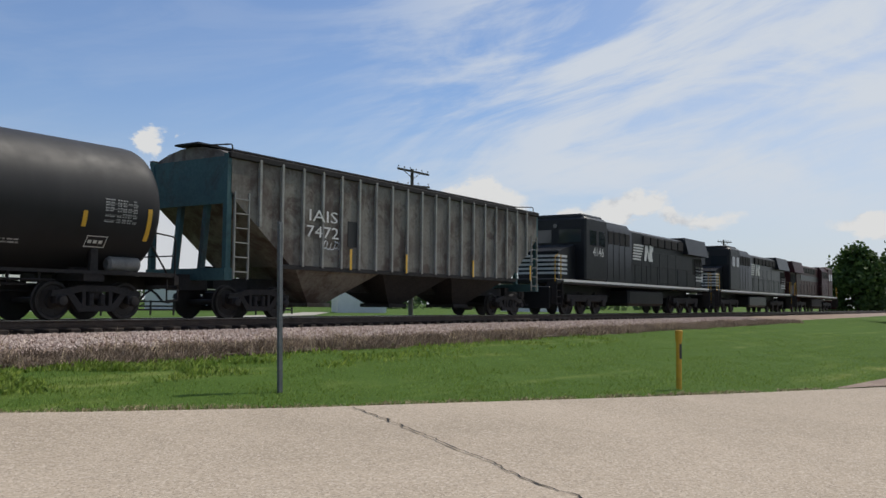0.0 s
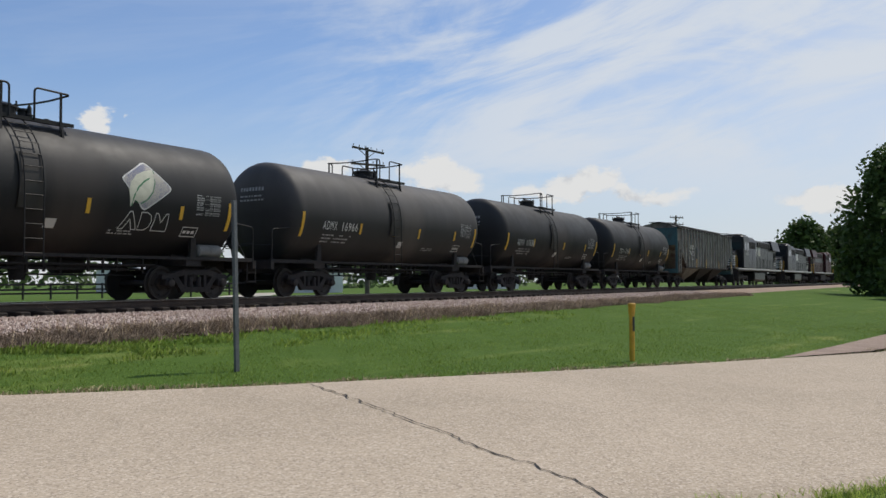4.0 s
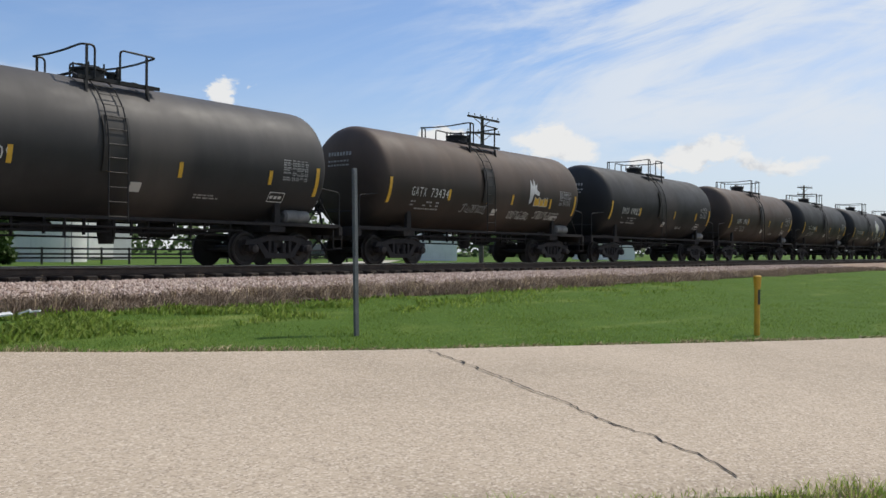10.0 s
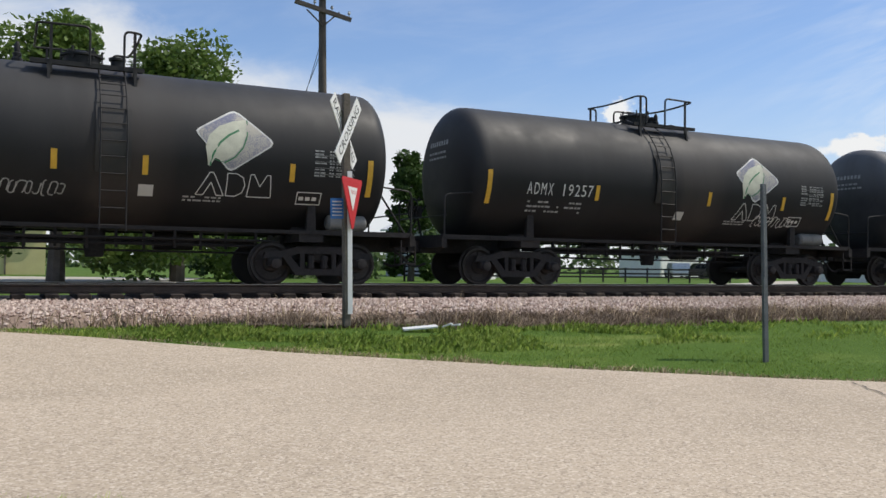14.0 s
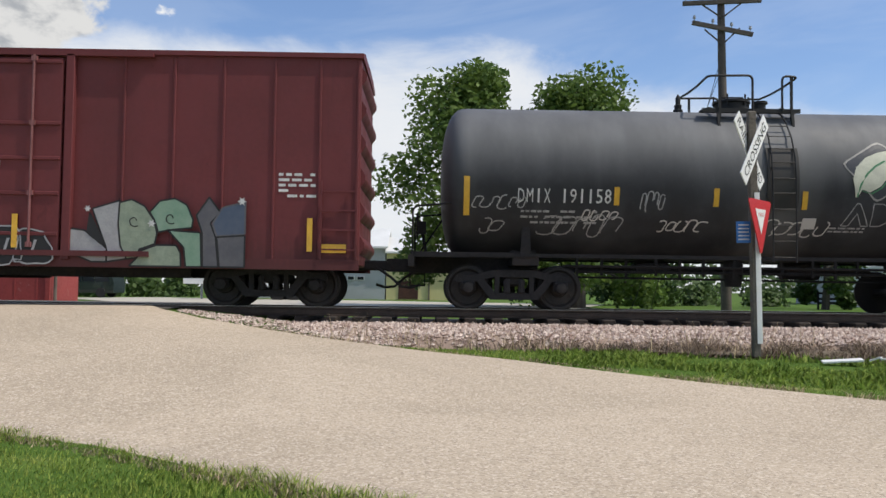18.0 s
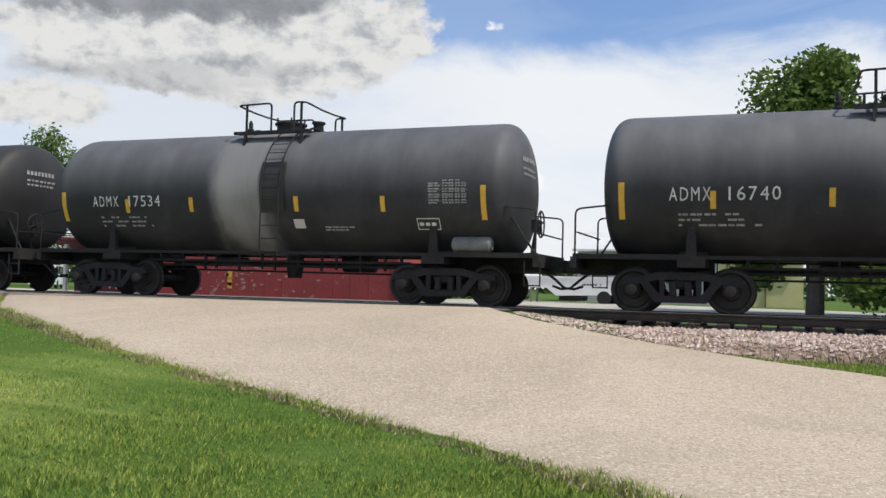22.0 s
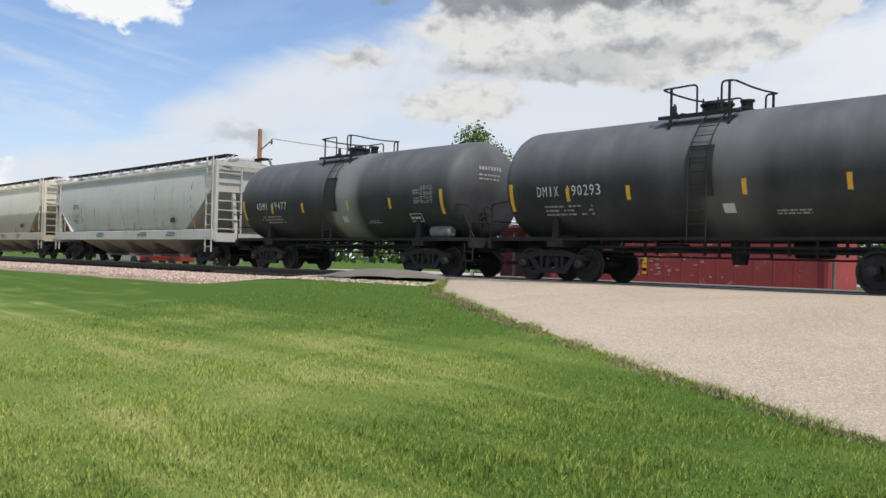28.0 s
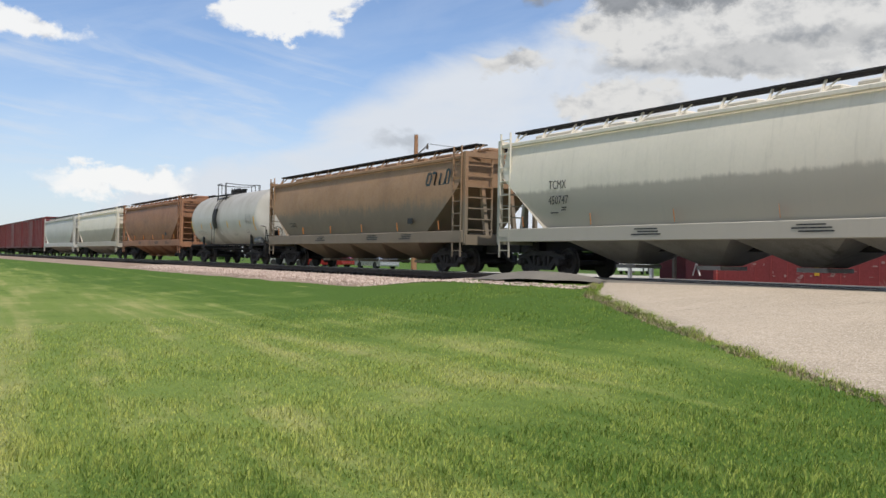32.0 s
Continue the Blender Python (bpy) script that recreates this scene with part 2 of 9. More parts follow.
def blade_material(name, a, b, dry, dry_at=(0.62, 0.8), big_scale=0.35, glowthrough=0.0, mown=False):
    """Single blades or leaves: colour by island, and by where they grow."""
    m = bpy.data.materials.new(name)
    m.use_nodes = True
    N = Nodes(m.node_tree)
    p = m.node_tree.nodes["Principled BSDF"]
    co = m.node_tree.nodes.new("ShaderNodeTexCoord").outputs["Object"]
    isl = m.node_tree.nodes.new("ShaderNodeNewGeometry").outputs["Random Per Island"]
    if mown:
        tone, thin = sward(N, co)
        col = N.mix(N.math("ADD", N.math("MULTIPLY", isl, 0.55), N.math("MULTIPLY", tone, 0.45)), a, b)
        col = N.mix(thin, col, dry)
    else:
        col = N.mix(isl, a, b)
        col = N.mix(N.ramp(N.noise(co, big_scale, 5, 0.6), *dry_at), col, dry)
    N.put(p.inputs["Base Color"], col)
    p.inputs["Roughness"].default_value = 0.6
    p.inputs["Specular IOR Level"].default_value = 0.25
    if glowthrough:
        tr = m.node_tree.nodes.new("ShaderNodeBsdfTranslucent")
        N.put(tr.inputs[0], col)
        mx = m.node_tree.nodes.new("ShaderNodeMixShader")
        mx.inputs[0].default_value = glowthrough
        m.node_tree.links.new(p.outputs[0], mx.inputs[1])
        m.node_tree.links.new(tr.outputs[0], mx.inputs[2])
        m.node_tree.links.new(mx.outputs[0], m.node_tree.nodes["Material Output"].inputs[0])
    return m


def aggregate(name, a, b, dark, light):
    """Rolled stone chips: single grains light and dark, worn wheel tracks and large stains."""
    m = bpy.data.materials.new(name)
    m.use_nodes = True
    N = Nodes(m.node_tree)
    p = m.node_tree.nodes["Principled BSDF"]
    co = m.node_tree.nodes.new("ShaderNodeTexCoord").outputs["Object"]
    chips = m.node_tree.nodes.new("ShaderNodeTexVoronoi")
    N.put(chips.inputs["Vector"], co)
    chips.inputs["Scale"].default_value = 62.0
    r = N.xyz(chips.outputs["Color"])[0]
    coarse = N.noise(co, 9.0, 5, 0.7)
    big = N.noise(co, 0.3, 6, 0.6, 0.5)
    col = N.mix(N.ramp(big, 0.35, 0.68), a, b)
    col = N.mix(N.ramp(r, 0.70, 1.0, 0.0, 0.6), col, dark)
    col = N.mix(N.ramp(r, 0.32, 0.0, 0.0, 0.6), col, light)
    col = N.mix(N.ramp(coarse, 0.5, 0.76, 0.0, 0.28), col, dark)
    col = N.mix(N.ramp(N.noise(co, 0.9, 7, 0.7, 0.6), 0.62, 0.8, 0.0, 0.35), col, (0.30, 0.25, 0.19))
    N.put(p.inputs["Base Color"], col)
    p.inputs["Roughness"].default_value = 0.9
    p.inputs["Specular IOR Level"].default_value = 0.25
    bn = m.node_tree.nodes.new("ShaderNodeBump")
    bn.inputs["Strength"].default_value, bn.inputs["Distance"].default_value = 0.55, 0.01
    N.put(bn.inputs["Height"], N.math("ADD", r, coarse))
    N.put(p.inputs["Normal"], bn.outputs[0])
    return m


def plain(name, c, rough=0.6, metal=0.0, glow=0.0, spec=0.5):
    m = bpy.data.materials.new(name)
    m.use_nodes = True
    p = m.node_tree.nodes["Principled BSDF"]
    p.inputs["Base Color"].default_value = (*c, 1)
    p.inputs["Roughness"].default_value = rough
    p.inputs["Metallic"].default_value = metal
    p.inputs["Specular IOR Level"].default_value = spec
    if glow:
        p.inputs["Emission Color"].default_value = (*c, 1)
        p.inputs["Emission Strength"].default_value = glow
    return m


def soiled(name, a, b, grime, height, blend, scab, rough, burn=None):
    """Car-side paint: faded patches, runs from the seams, and a ragged band of grime, rust and darker tones below."""
    m = bpy.data.materials.new(name)
    m.use_nodes = True
    N = Nodes(m.node_tree)
    p = m.node_tree.nodes["Principled BSDF"]
    co = m.node_tree.nodes.new("ShaderNodeTexCoord").outputs["Object"]
    x, y, z = N.xyz(co)
    big, fine = N.noise(co, 0.55, 6, 0.62), N.noise(co, 11, 5, 0.65)
    run = N.noise(N.vec(N.math("MULTIPLY", x, 4.5), y, N.math("MULTIPLY", z, 0.4)), 1.5, 6, 0.65)
    wear = N.noise(co, 1.7, 8, 0.72, 0.5)
    col = N.mix(N.ramp(N.math("ADD", N.math("MULTIPLY", big, 0.7), N.math("MULTIPLY", fine, 0.3)), 0.35, 0.65), a, b)
    col = N.mix(N.ramp(run, 0.52, 0.8, 0.0, 0.55), col, tuple(0.45 * u + 0.55 * v for u, v in zip(b, grime)))
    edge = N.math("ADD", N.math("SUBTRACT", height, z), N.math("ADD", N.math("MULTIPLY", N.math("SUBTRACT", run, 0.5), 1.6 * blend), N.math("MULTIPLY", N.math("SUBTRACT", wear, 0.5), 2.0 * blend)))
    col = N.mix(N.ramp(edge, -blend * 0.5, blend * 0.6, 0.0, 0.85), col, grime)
    if burn:
        # a scorched, deeply rusted stretch of the side
        mid, half, top, tone = burn
        u = N.math("DIVIDE", N.math("SUBTRACT", x, mid), half)
        v = N.math("DIVIDE", N.math("SUBTRACT", z, top), 0.9)
        spots = N.noise(N.vec(N.math("MULTIPLY", x, 0.8), y, N.math("MULTIPLY", z, 1.6)), 3.6, 6, 0.65, 0.6)
        reach = N.math("SUBTRACT", N.math("ADD", N.math("ADD", N.math("MULTIPLY", wear, 2.6), N.math("MULTIPLY", spots, 2.4)), N.math("MULTIPLY", run, 1.6)), N.math("ADD", N.math("ADD", 2.3, N.math("MULTIPLY", N.math("MULTIPLY", u, u), 0.5)), N.math("MULTIPLY", v, 0.8)))
        col = N.mix(N.ramp(reach, 0.0, 0.75, 0.0, 0.9), col, tone)
        seam = N.math("SUBTRACT", N.math("MULTIPLY", spots, 0.9), N.math("ADD", N.math("ABSOLUTE", N.math("SUBTRACT", x, mid)), N.math("MULTIPLY", N.ramp(z, top + 0.7, top + 1.2), 1.0)))
        col = N.mix(N.ramp(seam, 0.0, 0.25, 0.0, 0.9), col, tone)
        # flaking panels past the doors, rusted orange-brown
        u2 = N.math("DIVIDE", N.math("SUBTRACT", x, mid + 4.0), half * 1.2)
        flake = N.math("SUBTRACT", N.math("ADD", N.math("MULTIPLY", wear, 2.2), N.math("MULTIPLY", spots, 2.2)), N.math("ADD", N.math("ADD", 1.98, N.math("MULTIPLY", N.math("MULTIPLY", u2, u2), 0.45)), N.math("MULTIPLY", v, 0.5)))
        col = N.mix(N.ramp(flake, 0.0, 0.5, 0.0, 0.8), col, (0.125, 0.045, 0.028))
    low = N.ramp(z, height + 1.6, height - 0.2, 0.66, 0.66 - 0.16 * scab)
    col = N.mix(N.math("MULTIPLY", N.ramp(N.math("SUBTRACT", wear, low), 0.0, 0.035), scab), col, tuple(v * 0.5 for v in grime))
    N.put(p.inputs["Base Color"], col)
    N.put(p.inputs["Roughness"], N.ramp(wear, 0.3, 0.7, rough - 0.06, min(1.0, rough + 0.15)))
    p.inputs["Specular IOR Level"].default_value = 0.3
    bn = m.node_tree.nodes.new("ShaderNodeBump")
    bn.inputs["Strength"].default_value, bn.inputs["Distance"].default_value = 0.15, 0.02
    N.put(bn.inputs["Height"], N.math("ADD", big, N.math("MULTIPLY", fine, 0.2)))
    N.put(p.inputs["Normal"], bn.outputs[0])
    return m


def tank_paint(name, base, dust_toplight, band, band_amount, band_at=0.6, band_w=1.1, gloss=0.54):
    """Tank shell paint with a drip stain round the fittings, fine scuffs, and a dusty top with light painted in."""
    m = bpy.data.materials.new(name)
    m.use_nodes = True
    N = Nodes(m.node_tree)
    p = m.node_tree.nodes["Principled BSDF"]
    co = m.node_tree.nodes.new("ShaderNodeTexCoord").outputs["Object"]
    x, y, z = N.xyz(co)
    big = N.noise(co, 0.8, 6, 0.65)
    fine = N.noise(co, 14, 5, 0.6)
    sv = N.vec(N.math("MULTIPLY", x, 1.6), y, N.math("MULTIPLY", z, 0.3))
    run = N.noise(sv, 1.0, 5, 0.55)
    col = N.mix(N.ramp(big, 0.35, 0.75), base, tuple(0.8 * v + 0.2 * d for v, d in zip(base, dust_toplight)))
    col = N.mix(N.ramp(run, 0.5, 0.85, 0.0, 0.14), col, dust_toplight)
    u = N.math("ABSOLUTE", N.math("SUBTRACT", N.math("ADD", x, N.math("MULTIPLY", N.math("SUBTRACT", run, 0.5), 1.2)), band_at))
    col = N.mix(N.math("MULTIPLY", N.ramp(u, band_w, band_w * 0.3), N.ramp(run, 0.2, 0.7, band_amount * 0.5, band_amount)), col, band)
    # Dusty tone grows upward, and paints the light on dark shells' tops.
    col = N.mix(N.math("MULTIPLY", N.ramp(z, 2.25, 3.5), N.ramp(run, 0.3, 0.7, 0.5, 0.8)), col, dust_toplight)
    col = N.mix(N.ramp(fine, 0.6, 0.8, 0.0, 0.12), col, dust_toplight)
    N.put(p.inputs["Base Color"], col)
    N.put(p.inputs["Roughness"], N.ramp(big, 0.3, 0.7, gloss - 0.05, gloss + 0.14))
    p.inputs["Specular IOR Level"].default_value = 0.26
    bn = m.node_tree.nodes.new("ShaderNodeBump")
    bn.inputs["Strength"].default_value, bn.inputs["Distance"].default_value = 0.12, 0.02
    N.put(bn.inputs["Height"], big)
    N.put(p.inputs["Normal"], bn.outputs[0])
    return m


M_GRASS = grass_material("mown_grass", (0.085, 0.150, 0.026), (0.190, 0.255, 0.058), (0.42, 0.38, 0.16))
M_BLADE = blade_material("grass_blades", (0.200, 0.325, 0.050), (0.74, 0.77, 0.21), (0.88, 0.82, 0.34), (0.60, 0.78), 0.5, 0.5, True)
M_VERGE = blade_material("verge_blades", (0.160, 0.265, 0.048), (0.320, 0.415, 0.098), (0.36, 0.38, 0.12), (0.60, 0.78), 0.5, 0.5, True)
M_DRY = blade_material("dry_grass", (0.175, 0.130, 0.100), (0.40, 0.315, 0.240), (0.13, 0.095, 0.075), (0.45, 0.75), 0.9, 0.25)
M_STRAW = blade_material("straw", (0.40, 0.31, 0.20), (0.66, 0.55, 0.38), (0.26, 0.20, 0.13), (0.5, 0.8), 0.9, 0.25)
M_WEED = blade_material("weeds", (0.16, 0.27, 0.045), (0.36, 0.46, 0.10), (0.13, 0.24, 0.04), (0.55, 0.8), 0.5, 0.5)
M_LEAF = blade_material("leaves", (0.07, 0.125, 0.028), (0.165, 0.24, 0.055), (0.075, 0.135, 0.028), glowthrough=0.35)
M_LEAF2 = blade_material("dark_leaves", (0.035, 0.068, 0.018), (0.085, 0.14, 0.035), (0.04, 0.08, 0.02), glowthrough=0.25)
M_ROAD = aggregate("chip_seal_road", (0.520, 0.425, 0.320), (0.430, 0.350, 0.260), (0.24, 0.19, 0.145), (0.76, 0.67, 0.55))
M_ASPHALT = surface("worn_asphalt", (0.21, 0.185, 0.15), (0.15, 0.135, 0.115), 0.8, 0.9, 0, 0.5, 60)
M_CRACK = plain("crack_tar", (0.03, 0.027, 0.024), 0.95)
M_GRAVEL = surface("gravel", (0.37, 0.275, 0.21), (0.25, 0.18, 0.14), 1.2, 0.92, 0, 0.8, 30, rand=0.0)
M_STONE = blade_material("ballast_stone", (0.26, 0.175, 0.142), (0.68, 0.56, 0.485), (0.34, 0.26, 0.215), (0.55, 0.8))
M_RAIL = surface("rail_steel", (0.075, 0.05, 0.038), (0.04, 0.028, 0.022), 3, 0.6, 0.3)
M_RAILTOP = plain("rail_head", (0.38, 0.37, 0.36), 0.28, 1.0)
M_TIE = surface("creosote_tie", (0.045, 0.034, 0.027), (0.022, 0.017, 0.014), 3, 0.9, 0, 0.6, 25, rand=0.3)
M_WOOD = surface("weathered_post_wood", (0.17, 0.145, 0.12), (0.10, 0.085, 0.07), 2.0, 0.9, 0, 0.5, 30, streak=(0.07, 0.06, 0.05))
M_POLE = surface("pole_wood", (0.12, 0.10, 0.085), (0.07, 0.06, 0.05), 1.5, 0.9, 0, 0.5, 25)
M_POLE2 = surface("cedar_pole_wood", (0.36, 0.19, 0.10), (0.25, 0.13, 0.07), 1.5, 0.9, 0, 0.5, 25)
M_GALV = surface("galvanised_steel", (0.34, 0.35, 0.36), (0.24, 0.25, 0.26), 6, 0.5, 0.6)
M_POSTGREY = surface("dull_steel_post", (0.16, 0.17, 0.18), (0.10, 0.11, 0.12), 4, 0.6, 0.4)
M_RESERVOIR = surface("dusty_reservoir_paint", (0.20, 0.20, 0.195), (0.12, 0.12, 0.118), 4, 0.7, stain=(0.07, 0.065, 0.06))
M_WHITE = surface("white_paint", (0.80, 0.80, 0.79), (0.72, 0.72, 0.71), 2, 0.5)
M_RED = surface("sign_red", (0.55, 0.03, 0.035), (0.48, 0.03, 0.035), 5, 0.45)
M_BLUE = plain("sign_blue", (0.03, 0.16, 0.46), 0.45)
M_BLACK = plain("black_paint", (0.012, 0.012, 0.013), 0.5)
M_YELLOW = surface("marker_yellow", (0.62, 0.36, 0.02), (0.48, 0.26, 0.02), 6, 0.55)
M_REFLECT = surface("reflector_yellow", (0.74, 0.44, 0.045), (0.60, 0.34, 0.04), 5, 0.42)
M_OLDREFLECT = surface("faded_orange_reflector", (0.42, 0.17, 0.05), (0.30, 0.13, 0.045), 5, 0.6)
M_LETTER = surface("white_lettering", (0.70, 0.70, 0.68), (0.52, 0.52, 0.50), 6, 0.6)
M_SMALL = surface("faded_lettering", (0.42, 0.42, 0.41), (0.22, 0.22, 0.22), 9, 0.65)
M_BLACKTXT = plain("black_lettering", (0.02, 0.02, 0.022), 0.6)
M_GRIME = surface("grimy_iron", (0.034, 0.031, 0.031), (0.024, 0.023, 0.024), 3, 0.8, 0.1, 0.2, 18, (0.062, 0.047, 0.037), (0.58, 0.82), spec=0.25)
M_WHEEL = surface("wheel_steel", (0.036, 0.031, 0.029), (0.024, 0.022, 0.022), 4, 0.65, 0.3, stain=(0.06, 0.047, 0.037))
M_BLACKIRON = surface("black_iron", (0.016, 0.016, 0.018), (0.026, 0.025, 0.025), 3, 0.6, 0.1, spec=0.3)
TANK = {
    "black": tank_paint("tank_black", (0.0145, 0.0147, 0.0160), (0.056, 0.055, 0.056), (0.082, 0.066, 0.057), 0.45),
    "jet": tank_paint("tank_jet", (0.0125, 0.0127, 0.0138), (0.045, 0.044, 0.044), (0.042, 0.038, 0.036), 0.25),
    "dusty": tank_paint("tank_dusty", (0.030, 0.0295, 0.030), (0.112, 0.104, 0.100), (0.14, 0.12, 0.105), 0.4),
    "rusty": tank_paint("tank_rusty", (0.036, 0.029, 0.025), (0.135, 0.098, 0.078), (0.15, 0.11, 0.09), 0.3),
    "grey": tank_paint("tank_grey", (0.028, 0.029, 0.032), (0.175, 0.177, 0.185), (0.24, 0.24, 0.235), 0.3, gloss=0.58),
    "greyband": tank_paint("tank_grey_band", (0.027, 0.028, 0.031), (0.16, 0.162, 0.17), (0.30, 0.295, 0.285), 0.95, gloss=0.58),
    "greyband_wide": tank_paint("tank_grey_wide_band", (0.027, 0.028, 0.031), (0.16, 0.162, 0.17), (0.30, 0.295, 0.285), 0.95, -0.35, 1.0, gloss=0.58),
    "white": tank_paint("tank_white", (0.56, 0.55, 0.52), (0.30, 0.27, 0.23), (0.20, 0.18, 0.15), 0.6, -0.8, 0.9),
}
M_RIB = surface("blackened_rib", (0.02, 0.02, 0.02), (0.035, 0.03, 0.027), 3, 0.6)
M_LEAFLOGO = surface("emblem_cream", (0.62, 0.62, 0.50), (0.50, 0.50, 0.40), 4, 0.55)
M_LOGOGREEN = plain("emblem_green", (0.05, 0.20, 0.09), 0.55)
M_LOGOSLATE = surface("emblem_dark_slate", (0.045, 0.05, 0.062), (0.03, 0.034, 0.045), 2.5, 0.5)
M_LOGOSKY = surface("emblem_pale_slate", (0.46, 0.43, 0.37), (0.17, 0.18, 0.27), 0.9, 0.5, contrast=(0.42, 0.58))
M_LOGODARK = surface("emblem_slate", (0.40, 0.375, 0.34), (0.27, 0.26, 0.25), 2.5, 0.55)
M_BOXRED = soiled("oxide_red_paint", (0.150, 0.034, 0.037), (0.118, 0.028, 0.030), (0.085, 0.026, 0.026), 1.1, 0.5, 0.25, 0.55)
M_BOXTAN = soiled("faded_tan_paint", (0.43, 0.265, 0.140), (0.33, 0.195, 0.100), (0.135, 0.053, 0.030), 1.85, 1.35, 0.85, 0.75, (-1.2, 1.9, 2.0, (0.042, 0.019, 0.016)))
M_BOXTANROOF = surface("tan_roof_paint", (0.44, 0.34, 0.22), (0.30, 0.22, 0.14), 1, 0.7, stain=(0.09, 0.04, 0.025))
M_RUST = surface("deep_rust", (0.085, 0.033, 0.022), (0.040, 0.018, 0.014), 1.8, 0.85, 0, 0.3, 20)
M_RUSTWASH = surface("rust_wash", (0.22, 0.085, 0.045), (0.13, 0.05, 0.03), 2.5, 0.8)
M_HOPGREY = surface("pale_grey_paint", (0.52, 0.51, 0.48), (0.46, 0.45, 0.42), 0.5, 0.55, 0, 0.05, 10, (0.34, 0.335, 0.31), (0.52, 0.8), (0.33, 0.325, 0.30))
# off-white above, a darker band below about mid height
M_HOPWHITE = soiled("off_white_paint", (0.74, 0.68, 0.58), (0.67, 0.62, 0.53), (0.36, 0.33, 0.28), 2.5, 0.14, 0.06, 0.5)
M_HOPBROWN = soiled("weathered_brown_paint", (0.36, 0.225, 0.135), (0.27, 0.165, 0.10), (0.19, 0.165, 0.13), 2.45, 0.45, 0.15, 0.62)
M_HOPRUST = surface("rusty_brown_paint", (0.33, 0.16, 0.085), (0.24, 0.115, 0.065), 0.5, 0.65, 0, 0.05, 10, (0.15, 0.085, 0.055), (0.5, 0.75), (0.15, 0.09, 0.06))
M_HOPSIDE = surface("peeling_hopper_paint", (0.20, 0.19, 0.165), (0.125, 0.112, 0.098), 0.9, 0.75, 0, 0.1, 12, (0.075, 0.055, 0.045), (0.45, 0.62), (0.07, 0.052, 0.043), 1.1)
M_HOPTEAL = surface("teal_hopper_paint", (0.040, 0.105, 0.115), (0.03, 0.08, 0.09), 0.8, 0.7, 0, 0.1, 12, (0.035, 0.04, 0.04), (0.5, 0.7))
M_HOPRIB = surface("grey_rib_paint", (0.32, 0.32, 0.295), (0.20, 0.195, 0.18), 2, 0.7, streak=(0.07, 0.055, 0.045))
M_DIRT = surface("dirty_chute_steel", (0.33, 0.31, 0.28), (0.22, 0.205, 0.185), 1.0, 0.7, stain=(0.09, 0.08, 0.07))
M_LOCO = surface("locomotive_black", (0.012, 0.0125, 0.015), (0.018, 0.0185, 0.021), 1.2, 0.38, 0, 0, 20, (0.034, 0.033, 0.033), (0.6, 0.85), spec=0.25)
# paler copy of the locomotive black, coloured as a lit nose top
M_LOCOTOP_LIT = surface("black_paint_lit_tone", (0.05, 0.052, 0.056), (0.03, 0.031, 0.034), 2, 0.3, spec=0.5)
M_LOCORED = surface("locomotive_maroon", (0.045, 0.008, 0.009), (0.034, 0.007, 0.008), 1, 0.5, spec=0.25)
M_GLASS = plain("dark_window_glass", (0.02, 0.025, 0.03), 0.05, 0.0, 0.0, 0.8)
M_HANDRAIL = plain("yellow_handrail", (0.55, 0.30, 0.02), 0.5)
M_SPRAYW = surface("spray_white", (0.62, 0.62, 0.62), (0.45, 0.45, 0.46), 8, 0.6)
M_SPRAYK = plain("spray_black", (0.015, 0.015, 0.016), 0.6)
M_SPRAYG = surface("spray_sage", (0.27, 0.32, 0.24), (0.20, 0.25, 0.19), 6, 0.65)
M_SPRAYB = surface("spray_blue", (0.20, 0.42, 0.50), (0.32, 0.50, 0.55), 5, 0.65)
M_SPRAYGREY = surface("spray_grey", (0.36, 0.36, 0.37), (0.28, 0.28, 0.29), 5, 0.65)
M_SPRAYGREEN = surface("spray_green", (0.15, 0.27, 0.19), (0.22, 0.32, 0.24), 3, 0.65)
M_SPRAYSLATE = surface("spray_slate", (0.085, 0.085, 0.10), (0.12, 0.115, 0.125), 4, 0.65)
M_SPRAYNAVY = surface("spray_navy", (0.060, 0.085, 0.135), (0.085, 0.105, 0.15), 4, 0.65)
M_SPRAYRUST = surface("spray_rust", (0.34, 0.12, 0.09), (0.22, 0.10, 0.08), 6, 0.7)
M_SPRAYT = plain("spray_dark_teal", (0.025, 0.045, 0.05), 0.6)
M_PANEL = plain("black_panel", (0.014, 0.014, 0.015), 0.6)
M_STICKER = plain("pale_placard", (0.55, 0.53, 0.50), 0.6)

# ---- mesh helpers ----


